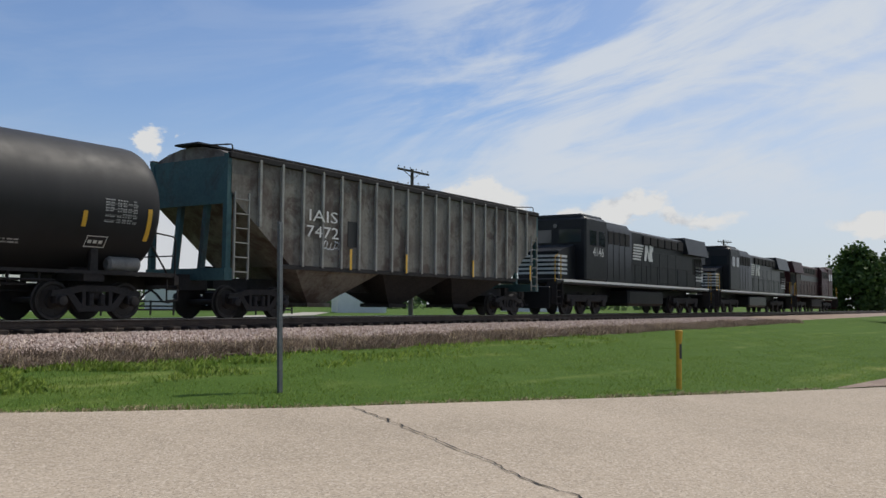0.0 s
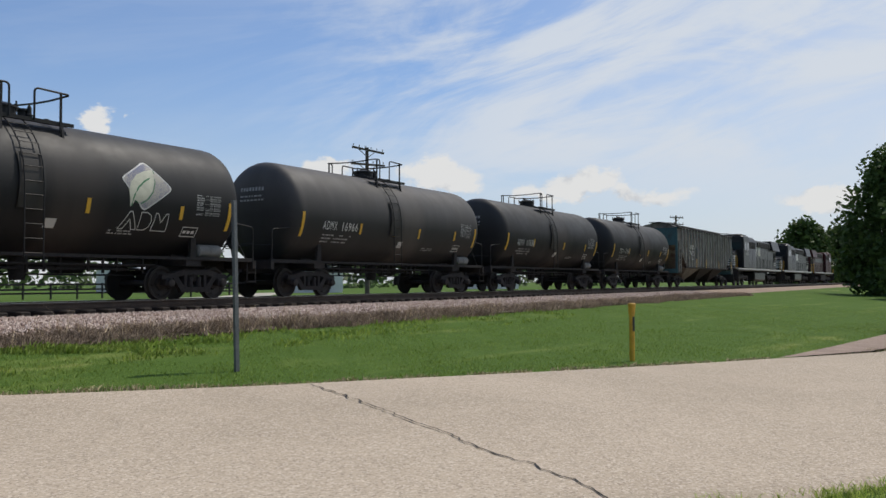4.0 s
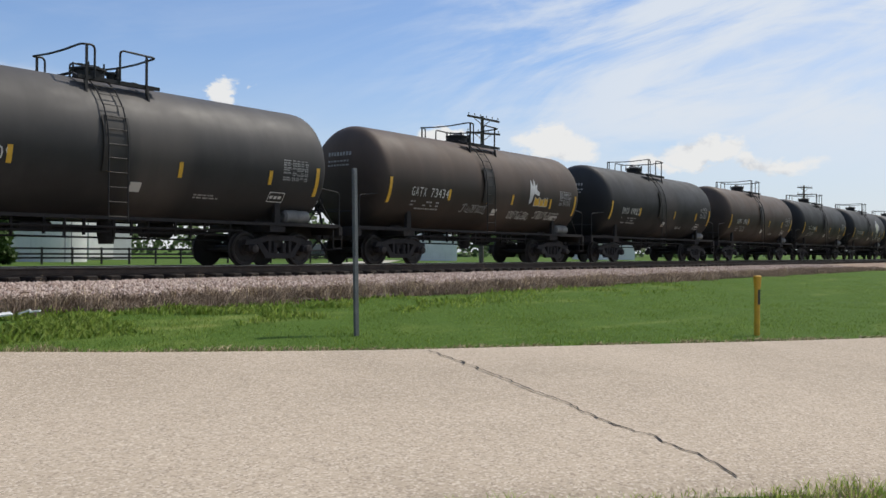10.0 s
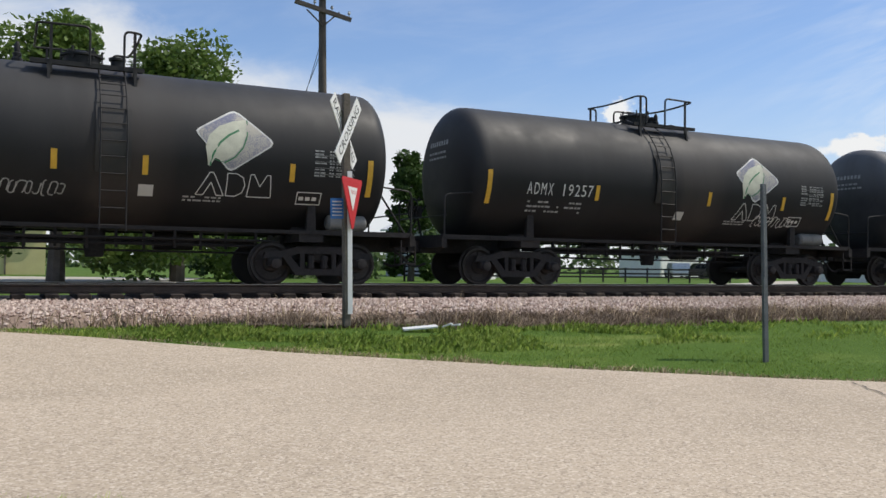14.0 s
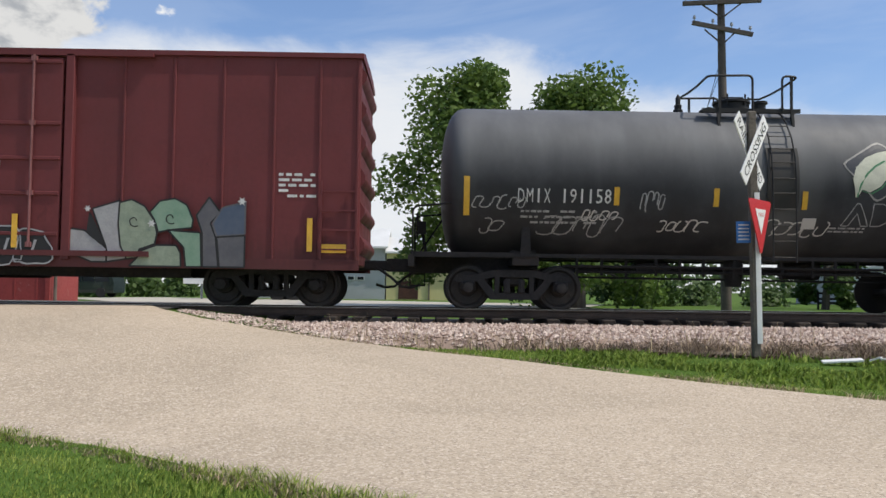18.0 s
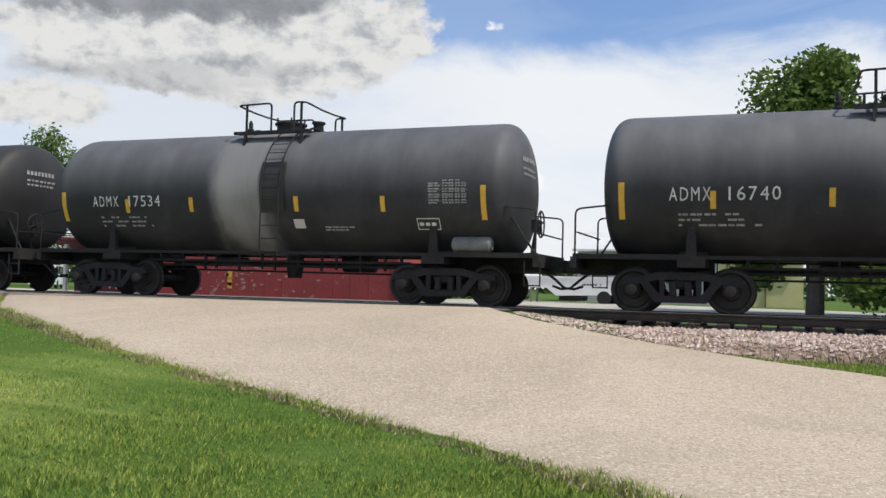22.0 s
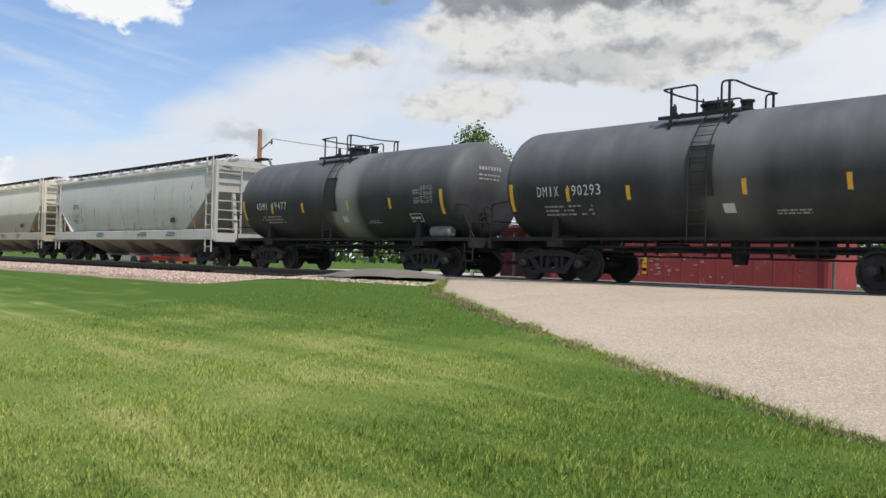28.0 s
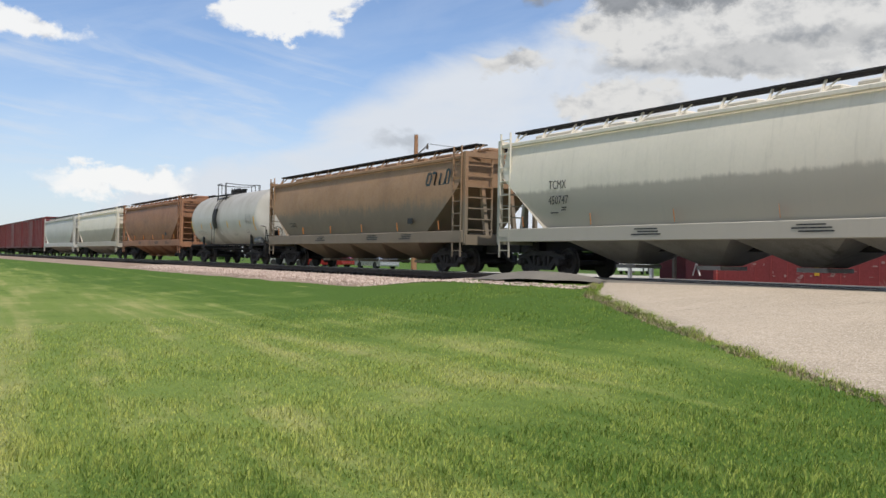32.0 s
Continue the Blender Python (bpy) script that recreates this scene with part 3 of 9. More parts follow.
class Shape:
    """Collects vertices and faces of one mesh."""

    def __init__(self):
        self.v, self.f, self.mi = [], [], []
        self.slot = 0

    def add(self, verts, faces):
        n = len(self.v)
        self.v += [tuple(p) for p in verts]
        self.f += [tuple(n + i for i in q) for q in faces]
        self.mi += [self.slot] * len(faces)
        return self

    def box(self, c, s, turn=None, chamfer=0.0):
        hx, hy, hz = (d / 2 for d in s)
        if chamfer:
            k = min(chamfer, hx, hy, hz)
            vs = []
            for z, inset in ((-hz, k), (-hz + k, 0.0), (hz - k, 0.0), (hz, k)):
                ax, ay = hx - inset, hy - inset
                q = k * 0.7
                for px, py in ((ax - q, -ay), (ax, -ay + q), (ax, ay - q), (ax - q, ay), (-ax + q, ay), (-ax, ay - q), (-ax, -ay + q), (-ax + q, -ay)):
                    vs.append((px, py, z))
            fs = [tuple(range(7, -1, -1)), tuple(range(24, 32))]
            for r in range(3):
                for i in range(8):
                    j = (i + 1) % 8
                    fs.append((r * 8 + i, r * 8 + j, r * 8 + 8 + j, r * 8 + 8 + i))
        else:
            vs = [(x, y, z) for z in (-hz, hz) for x, y in ((-hx, -hy), (hx, -hy), (hx, hy), (-hx, hy))]
            fs = [(3, 2, 1, 0), (4, 5, 6, 7), (0, 1, 5, 4), (1, 2, 6, 5), (2, 3, 7, 6), (3, 0, 4, 7)]
        if turn is not None:
            vs = [tuple(turn @ Vector(p)) for p in vs]
        return self.add([(p[0] + c[0], p[1] + c[1], p[2] + c[2]) for p in vs], fs)

    def bar(self, a, b, w, h=None):
        """A square bar from a to b."""
        a, b = Vector(a), Vector(b)
        d = b - a
        turn = d.to_track_quat("X", "Z").to_matrix()
        return self.box((a + b) / 2, (d.length, w, h or w), turn)

    def tube(self, pts, r, n=6, closed=False, caps=True):
        pts = [Vector(p) for p in pts]
        vs, fs = [], []
        prev = None
        for i, p in enumerate(pts):
            d = (pts[min(i + 1, len(pts) - 1)] - pts[max(i - 1, 0)])
            d = d.normalized() if d.length > 1e-9 else Vector((0, 0, 1))
            if prev is None:
                up = Vector((0, 0, 1)) if abs(d.z) < 0.9 else Vector((1, 0, 0))
                u = d.cross(up).normalized()
            else:
                u = (prev - d * prev.dot(d)).normalized()
            prev = u
            w = d.cross(u)
            rr = r[i] if isinstance(r, (list, tuple)) else r
            for k in range(n):
                t = 2 * math.pi * k / n
                vs.append(tuple(p + (u * math.cos(t) + w * math.sin(t)) * rr))
        for i in range(len(pts) - 1):
            for k in range(n):
                j = (k + 1) % n
                fs.append((i * n + k, i * n + n + k, i * n + n + j, i * n + j))
        if caps:
            fs.append(tuple(range(n)))
            fs.append(tuple(range((len(pts) - 1) * n + n - 1, (len(pts) - 1) * n - 1, -1)))
        return self.add(vs, fs)

    def lathe(self, profile, c=(0, 0, 0), axis="x", n=32):
        """profile: (along, radius) pairs."""
        vs, fs = [], []
        for a, r in profile:
            for k in range(n):
                t = 2 * math.pi * k / n
                u, w = r * math.cos(t), r * math.sin(t)
                p = {"x": (a, u, w), "y": (u, a, w), "z": (u, w, a)}[axis]
                vs.append((p[0] + c[0], p[1] + c[1], p[2] + c[2]))
        for i in range(len(profile) - 1):
            for k in range(n):
                j = (k + 1) % n
                q = (i * n + k, i * n + j, i * n + n + j, i * n + n + k)
                fs.append(q if axis != "y" else q[::-1])
        if profile[0][1] > 1e-6:
            fs.append(tuple(range(n))[::-1])
        if profile[-1][1] > 1e-6:
            fs.append(tuple(range((len(profile) - 1) * n, len(profile) * n)))
        return self.add(vs, fs)

    def prism(self, poly, lo, hi, axis="y"):
        """A polygon, (u, w) pairs, drawn out from lo to hi along the axis."""
        n = len(poly)
        put = {"y": lambda u, w, a: (u, a, w), "x": lambda u, w, a: (a, u, w), "z": lambda u, w, a: (u, w, a)}[axis]
        vs = [put(u, w, a) for a in (lo, hi) for u, w in poly]
        fs = [tuple(range(n)), tuple(range(2 * n - 1, n - 1, -1))]
        fs += [(i, n + i, n + (i + 1) % n, (i + 1) % n) for i in range(n)]
        return self.add(vs, fs)

    def strip(self, rows):
        """A sheet through rows of points."""
        n = len(rows[0])
        fs = [(i * n + k, i * n + k + 1, i * n + n + k + 1, i * n + n + k) for i in range(len(rows) - 1) for k in range(n - 1)]
        return self.add([p for r in rows for p in r], fs)

    def mesh(self, name, mats, angle=35.0, fix=True):
        me = bpy.data.meshes.new(name)
        me.from_pydata(self.v, [], self.f)
        for m in mats if isinstance(mats, (list, tuple)) else (mats,):
            me.materials.append(m)
        if any(self.mi):
            me.polygons.foreach_set("material_index", self.mi)
        if fix:
            bm = bmesh.new()
            bm.from_mesh(me)
            bmesh.ops.recalc_face_normals(bm, faces=bm.faces)
            bm.to_mesh(me)
            bm.free()
        if angle:
            me.polygons.foreach_set("use_smooth", [True] * len(me.polygons))
            me.set_sharp_from_angle(angle=radians(angle))
        me.update()
        return me


def part(name, shape, mat, parent, label="", at=None, angle=35.0):
    """One mesh object under a thing or a part. shape: a Shape, or a finished mesh that repeats share."""
    me = shape if isinstance(shape, bpy.types.Mesh) else shape.mesh(name, mat, angle)
    ob = new(name, me)
    ob.parent = parent
    if at is not None:
        ob.matrix_basis = at
    if isinstance(shape, bpy.types.Mesh) and mat is not None and me.materials[0] != mat:
        ob.material_slots[0].link = "OBJECT"
        ob.material_slots[0].material = mat
    if label:
        ob["label"] = label
    return ob


def thing(name, label, category, group="", at=None, kind=""):
    ob = new(name)
    ob.empty_display_size = 0.2
    if at is not None:
        ob.matrix_basis = at
    return tagged(ob, label, category, group, kind)


def solo(name, shape, mat, label, category, group="", kind="", at=None, angle=35.0):
    me = shape if isinstance(shape, bpy.types.Mesh) else shape.mesh(name, mat, angle)
    ob = new(name, me)
    if at is not None:
        ob.matrix_basis = at
    return tagged(ob, label, category, group, kind)


TEXTS = {}


def letters(text, height):
    """Flat outlines of a text in the built-in font: points (u, w) from its left foot, faces, width."""
    if text not in TEXTS:
        cu = bpy.data.curves.new("lettering", "FONT")
        cu.body, cu.size, cu.resolution_u, cu.fill_mode = text, 1.0, 2, "FRONT"
        ob = bpy.data.objects.new("lettering", cu)
        scene.collection.objects.link(ob)
        bpy.context.view_layer.update()
        me = bpy.data.meshes.new_from_object(ob.evaluated_get(bpy.context.evaluated_depsgraph_get()))
        pts = [(v.co.x, v.co.y) for v in me.vertices]
        fs = [tuple(p.vertices) for p in me.polygons]
        bpy.data.objects.remove(ob)
        bpy.data.curves.remove(cu)
        bpy.data.meshes.remove(me)
        TEXTS[text] = (pts, fs)
    pts, fs = TEXTS[text]
    k = height / 0.69
    x0 = min((p[0] for p in pts), default=0)
    out = [((u - x0) * k, w * k) for u, w in pts]
    return out, fs, max((p[0] for p in out), default=0)


# outline every text while the scene is still small
for _t in (*"ABCDEFGILMNOPRSTVX0123456789", "YIELD", "CROSSING", "RAIL", "ROAD", "LRS", "35", "17", "3442", "GPFX", "11371", "TCMX", "450747", "IAIS", "7472", "4146", "W", "IMPORTANT CLOSE FIRST DOOR BEFORE", "CLOSING MAIN DOOR. CLOSE AND LOCK", "BOTH DOORS BEFORE MOVING CAR"
):
    letters(_t, 1.0)


def smooth(a, b, x):
    u = min(1.0, max(0.0, (x - a) / (b - a)))
    return u * u * (3 - 2 * u)


# ---- ground ----
EYE, RAIL_Z, TRACK_Y = 1.45, 1.05, 17.85


PROFILE_Y = (1.0, 3.0, 5.0, 7.0, 8.5, 10.0, 11.4, 13.2, 15.4, 20.3, 22.8)
PROFILE_Z = (0.0, 0.06, 0.13, 0.17, 0.24, 0.37, 0.49, 0.52, 0.52, 0.52, 0.48)


def level(y):
    """Height of the natural ground across the track: a shallow ditch, then up to the bed."""
    if y <= PROFILE_Y[0]:
        return PROFILE_Z[0]
    for a, b, za, zb in zip(PROFILE_Y, PROFILE_Y[1:], PROFILE_Z, PROFILE_Z[1:]):
        if y <= b:
            return za + (zb - za) * (y - a) / (b - a)
    return PROFILE_Z[-1]


def ground_z(x, y):
    z = level(y)
    w = smooth(-27, -20, x) * (1 - smooth(-5.5, 0.5, x))
    if w <= 0.0:
        return z
    ramp = smooth(4.0, 15.8, y) * (1 - 0.5 * smooth(20.5, 32, y))
    return z + (max(ramp, z) - z) * w


def steps(lo, hi, fine_lo, fine_hi, fine, grow=1.25):
    out = [fine_lo + fine * i for i in range(int((fine_hi - fine_lo) / fine) + 1)]
    s, a = fine, out[-1]
    while a < hi:
        s *= grow
        a += s
        out.append(a)
    s, a = fine, out[0]
    while a > lo:
        s *= grow
        a -= s
        out.insert(0, a)
    return out


def build_ground():
    xs = steps(-3200, 3200, -45, 45, 0.6)
    ys = steps(-800, 3600, -6, 34, 0.4)
    s = Shape()
    s.strip([[(x, y, ground_z(x, y) + (0.03 * noise.noise((x * 0.5, y * 0.5, 0)) if abs(x) < 60 else 0) + (0.6 * max(0.0, noise.noise((x * 0.006, y * 0.006, 3))) * smooth(60, 160, y))) for x in xs] for y in ys])
    solo("ground", s, M_GRASS, "mown green grass verge and open field", "ground", kind="structure", angle=60)


build_ground()

FAR_EDGE = [(140, -9), (60, -4.5), (36, -1.3), (24.9, 0.2), (19.2, 1.35), (16.1, 2.85), (13.9, 3.9), (11.7, 5.1), (8.7, 6.92), (5.6, 8.72), (3.2, 10.08), (1.0, 11.6), (-0.6, 13.0), (-2.2, 13.75), (-3.5, 14.4), (-4.4, 15.4), (-4.7, 16.2)]
NEAR_EDGE = [(140, -20), (60, -14), (30, -10), (14, -5.6), (9.4, -2.0), (7.05, 0.2), (5.85, 1.02), (4.5, 2.05), (2.4, 3.5), (0.6, 4.7), (-1.05, 5.76), (-2.6, 6.82), (-4.55, 7.82), (-6.65, 8.7), (-10.1, 10.42), (-13.8, 12.45), (-16.0, 14.6)]


def along(line, n):
    """n + 1 points evenly spread along a line, by its length."""
    ds = [0.0]
    for a, b in zip(line, line[1:]):
        ds.append(ds[-1] + math.dist(a, b))
    out = []
    for i in range(n + 1):
        d = ds[-1] * i / n
        j = max(k for k in range(len(ds)) if ds[k] <= d + 1e-9)
        j = min(j, len(line) - 2)
        t = (d - ds[j]) / (ds[j + 1] - ds[j])
        out.append(tuple(a + (b - a) * t for a, b in zip(line[j], line[j + 1])))
    return out


def build_road():
    s = Shape()
    rows = []
    for (fx, fy), (nx, ny) in zip(FAR_EDGE, NEAR_EDGE):
        rows.append(((fx, fy), (nx, ny)))
    # pair by row, so that both edges keep their measured bends
    pairs = []
    for (f0, n0), (f1, n1) in zip(rows, rows[1:]):
        k = max(2, int(max(math.dist(f0, f1), math.dist(n0, n1)) / 0.45)) if max(abs(f0[0]), abs(f1[0])) < 40 else 6
        for i in range(k):
            t = i / k
            pairs.append((tuple(a + (b - a) * t for a, b in zip(f0, f1)), tuple(a + (b - a) * t for a, b in zip(n0, n1))))
    pairs.append(rows[-1])
    grid = []
    for i, (f, n) in enumerate(pairs):
        row = []
        for j in range(31):
            t = j / 30
            x, y = f[0] + (n[0] - f[0]) * t, f[1] + (n[1] - f[1]) * t
            if j in (0, 30):
                x += 0.05 * noise.noise((i * 0.7, j, 0))
                y += 0.07 * noise.noise((i * 0.9, j + 5, 0))
            drop = 0.11 if j in (0, 30) else 0.0
            row.append((x, y, ground_z(x, y) + 0.055 - drop + 0.012 * noise.noise((x * 0.3, y * 0.3, 7))))
        grid.append(row)
    s.strip(grid)
    solo("road", s, M_ROAD, "sun-bleached chip-seal road that bends up to the crossing", "road", kind="structure", angle=60)
    return pairs


ROAD_PAIRS = build_road()
ROAD_POLY = [p[0] for p in ROAD_PAIRS] + [p[1] for p in ROAD_PAIRS][::-1]
CROSSING = [(-4.75, 15.9), (-4.9, 20.4), (-9.0, 27.0), (-34, 46), (-42, 40), (-24.5, 24), (-21.5, 20.2), (-20.4, 15.3), (-16.1, 14.5), (-10.5, 14.9)]


def drape(poly, lift, step=0.5):
    """A thin sheet over the ground inside a polygon."""
    bm = bmesh.new()
    x0, x1 = min(p[0] for p in poly), max(p[0] for p in poly)
    y0, y1 = min(p[1] for p in poly), max(p[1] for p in poly)
    face = bm.faces.new([bm.verts.new((*p, 0)) for p in poly])
    for axis, lo, hi in ((0, x0, x1), (1, y0, y1)):
        k = lo + step
        while k < hi:
            co, no = ((k, 0, 0), (1, 0, 0)) if axis == 0 else ((0, k, 0), (0, 1, 0))
            bmesh.ops.bisect_plane(bm, geom=bm.verts[:] + bm.edges[:] + bm.faces[:], plane_co=co, plane_no=no)
            k += step
    s = Shape()
    s.v = [(v.co.x, v.co.y, ground_z(v.co.x, v.co.y) + lift) for v in bm.verts]
    bm.verts.index_update()
    s.f = [tuple(v.index for v in f.verts) for f in bm.faces]
    s.mi = [0] * len(s.f)
    bm.free()
    return s


solo("crossing_pavement", drape(CROSSING, 0.035, 1.0), M_ASPHALT, "grey worn asphalt between and beside the rails at the crossing", "road", kind="structure", angle=60)
_hump = drape([(-20.7, 14.2), (-20.4, 15.4), (-18.2, 15.8), (-16.4, 15.4), (-15.8, 14.6), (-17.0, 14.1), (-19.0, 13.9)], 0.02, 0.3)
_hump.v = [(x, y, z + 0.24 * max(0.0, 1 - ((x + 18.3) / 2.6) ** 2 - ((y - 14.8) / 1.0) ** 2)) for x, y, z in _hump.v]
solo("asphalt_patch", _hump, M_ASPHALT, "dark humped asphalt patch beside the rail", "road", kind="structure", angle=60)


def crack(points, width, name):
    s = Shape()
    fine = along(points, 70)
    rows = []
    for i, (x, y) in enumerate(fine):
        a, b = fine[max(0, i - 1)], fine[min(len(fine) - 1, i + 1)]
        d = Vector((b[0] - a[0], b[1] - a[1])).normalized()
        j = 0.07 * noise.noise((i * 0.45, 3, len(points))) + 0.025 * noise.noise((i * 1.7, 5, 1))
        w = width * (0.35 + 1.0 * abs(noise.noise((i * 0.8, 9, 0))))
        cx, cy = x - d.y * j, y + d.x * j
        rows.append([(cx - d.y * w, cy + d.x * w, ground_z(cx, cy) + 0.066), (cx + d.y * w, cy - d.x * w, ground_z(cx, cy) + 0.066)])
    s.strip(rows)
    solo(name, s, M_CRACK, "dark jagged crack across the road surface", "crack", kind="structure", angle=0)


crack([(8.42, 6.66), (7.66, 5.38), (7.07, 4.46), (6.62, 3.68), (6.28, 3.23), (5.97, 2.59), (5.58, 2.02), (5.36, 1.79)], 0.016, "road_crack")
crack([(-10.4, 10.85), (-10.2, 11.46), (-9.28, 12.25), (-8.03, 13.36), (-7.3, 14.0)], 0.014, "road_crack")

# ---- the train ----
SPEED = 11.134  # metres a second, towards +x
CARS = []  # every vehicle, with its middle at the clip's start
CACHE = {}


def shared(key, make):
    if key not in CACHE:
        CACHE[key] = make()
    return CACHE[key]


WHEELS = []


def wheelset_mesh(r=0.42):
    s = Shape()
    s.lathe([(-1.02, 0.07), (-0.8, 0.08), (0.8, 0.08), (1.02, 0.07)], axis="y", n=10)
    for k in (-1, 1):
        prof = [(-0.085, r * 0.3), (-0.075, r + 0.03), (-0.045, r + 0.03), (-0.03, r), (0.055, r - 0.01), (0.055, r - 0.06), (0.015, r - 0.1), (0.005, r * 0.42), (0.06, r * 0.36), (0.075, 0.09)]
        s.lathe([(k * 0.755 + k * a, q) for a, q in (prof if k > 0 else prof)], axis="y", n=28)
        for i in range(5):
            t = 2 * math.pi * i / 5
            s.box((math.cos(t) * r * 0.66, k * 0.79, math.sin(t) * r * 0.66), (0.05, 0.02, 0.05))
    return s.mesh("wheelset", M_WHEEL)


def sideframe_mesh():
    s = Shape()
    s.prism([(-1.12, 0.52), (-1.08, 0.64), (-0.8, 0.66), (-0.42, 0.76), (0.42, 0.76), (0.8, 0.66), (1.08, 0.64), (1.12, 0.52), (0.98, 0.52), (0.72, 0.54), (0.4, 0.62), (-0.4, 0.62), (-0.72, 0.54), (-0.98, 0.52)], -0.07, 0.07)
    s.prism([(-0.74, 0.56), (-0.58, 0.58), (-0.36, 0.32), (0.36, 0.32), (0.58, 0.58), (0.74, 0.56), (0.46, 0.19), (-0.46, 0.19)], -0.06, 0.06)
    for k in (-1, 1):
        s.box((k * 0.33, 0, 0.48), (0.09, 0.13, 0.34))
        s.box((k * 0.89, -0.02, 0.44), (0.26, 0.2, 0.2), chamfer=0.03)
        s.lathe([(-0.2, 0.06), (-0.19, 0.1), (-0.1, 0.12), (-0.06, 0.12)], (k * 0.89, 0, 0.42), "y", 14)
        for i in range(2):
            s.lathe([(0.31, 0.055), (0.34, 0.075), (0.44, 0.06), (0.54, 0.075), (0.58, 0.055)], (k * 0.14, -0.02 + 0.06 * i, 0), "z", 8)
    return s.mesh("sideframe", M_GRIME)


def truck(parent, x, r=0.42):
    t = part("truck", shared("bolster", lambda: Shape().box((0, 0, 0.58), (0.36, 2.0, 0.26), chamfer=0.04).box((0, 0, 0.74), (0.5, 0.7, 0.12)).box((0.62, 0, 0.46), (0.1, 1.7, 0.16)).box((-0.62, 0, 0.46), (0.1, 1.7, 0.16)).mesh("truck", M_GRIME)), None, parent, "", pose(x, 0, 0))
    for side, turn in ((-1, 0), (1, 180)):
        part("sideframe", shared("sideframe", sideframe_mesh), None, t, "", pose(0, side * 1.0, 0, 0, 0, turn))
    for k in (-0.89, 0.89):
        w = part("wheelset", shared(("wheel", r), lambda: wheelset_mesh(r)), None, t, "", pose(k, 0, r))
        WHEELS.append((w, parent, x + k, k, r))
    return t


def coupler(parent, x, k):
    def make():
        s = Shape()
        s.box((-0.35, 0, 0.84), (0.8, 0.2, 0.2), chamfer=0.03)
        s.prism([(0.0, -0.14), (0.24, -0.18), (0.34, -0.06), (0.24, 0.0), (0.22, 0.12), (0.3, 0.2), (0.1, 0.2), (0.0, 0.14)], 0.72, 0.98, "z")
        s.tube([(-0.2, -0.3, 0.8), (0.1, -0.32, 0.6), (0.3, -0.3, 0.42), (0.5, -0.28, 0.4), (0.68, -0.28, 0.46)], 0.03, 6)
        return s.mesh("coupler", M_GRIME)
    part("coupler", shared("coupler", make), None, parent, "", pose(x, 0, 0, 0, 0, 0 if k > 0 else 180))


def round_rail(pts, bend=0.16):
    """A handrail's line with rounded corners."""
    pts = [Vector(p) for p in pts]
    out = [pts[0]]
    for a, b, c in zip(pts, pts[1:], pts[2:]):
        u, w = (a - b), (c - b)
        k = min(bend, u.length / 2, w.length / 2)
        p, q = b + u.normalized() * k, b + w.normalized() * k
        for i in range(5):
            t = i / 4
            out.append(p * (1 - t) ** 2 + b * 2 * t * (1 - t) + q * t * t)
    return out + [pts[-1]]


TANK_R, TANK_Z, TANK_L = 1.525, 2.53, 5.8
HEAD = 0.52  # depth of the dished ends


def skin(h, lift=0.006):
    """The near skin of a tank at height h over its axis."""
    return -math.sqrt(max(0.0, (TANK_R + lift) ** 2 - h * h))


def on_tank(pts, faces, x, h, lift=0.007):
    s = Shape()
    s.add([(x + u, skin(h + w, lift), TANK_Z + h + w) for u, w in pts], faces)
    return s


def patch(x, h, w, t, lift=0.006, n=5):
    """A curved plate on the tank's near side: left foot x, h; width w, height t."""
    s = Shape()
    outer = [[(x + u, skin(h + t * i / n, lift + 0.004), TANK_Z + h + t * i / n) for u in (0, w)] for i in range(n + 1)]
    s.strip(outer)
    inner = [[(x + u, skin(h + t * i / n, 0.0), TANK_Z + h + t * i / n) for u in (0, w)] for i in range(n + 1)]
    for side in (0, 1):
        s.strip([[r[side], q[side]] for r, q in zip(outer, inner)])
    return s


def bars(x, h, w, t, rows, seed, gap=0.5, sparse=0.12):
    """Rows of unreadable small print on the near side."""
    rng = random.Random(seed)
    s = Shape()
    for i in range(rows):
        y = h + t * (1 - (i + 0.5) / rows)
        d = t / rows * gap
        u = 0.0
        while u < w:
            k = rng.uniform(0.05, 0.16) if sparse < 0.4 else rng.uniform(0.03, 0.09)
            k = min(k, w - u)
            if rng.random() > sparse and k > 0.02:
                s.add([(x + u, skin(y, 0.007), TANK_Z + y), (x + u + k, skin(y, 0.007), TANK_Z + y), (x + u + k, skin(y + d, 0.007), TANK_Z + y + d), (x + u, skin(y + d, 0.007), TANK_Z + y + d)], [(0, 1, 2, 3)])
            u += k + rng.uniform(0.015, 0.04)
    return s


def stencil_table(x, h, w, t, seed):
    """A test table: short figures in five columns, thin ruled lines between."""
    rng = random.Random(seed)
    s = Shape()

    def bit(u0, h0, u1, h1):
        s.add([(x + u0, skin(h0, 0.007), TANK_Z + h0), (x + u1, skin(h0, 0.007), TANK_Z + h0), (x + u1, skin(h1, 0.007), TANK_Z + h1), (x + u0, skin(h1, 0.007), TANK_Z + h1)], [(0, 1, 2, 3)])
    rows, cols = 9, (0.0, 0.36, 0.53, 0.69, 0.85, 1.0)
    for i in range(rows):
        y = h + t * (i + 0.3) / rows
        for a, b in zip(cols, cols[1:]):
            if rng.random() < 0.9:
                u0, u1 = w * a, w * (a + (b - a) * rng.uniform(0.55, 0.85))
                m = (u0 + u1) / 2
                bit(u0, y, m - 0.008, y + t / rows * 0.42)
                bit(m + 0.008, y, u1, y + t / rows * 0.42)
        if i % 2:
            bit(0.0, y - t / rows * 0.3, w, y - t / rows * 0.18)
    return s


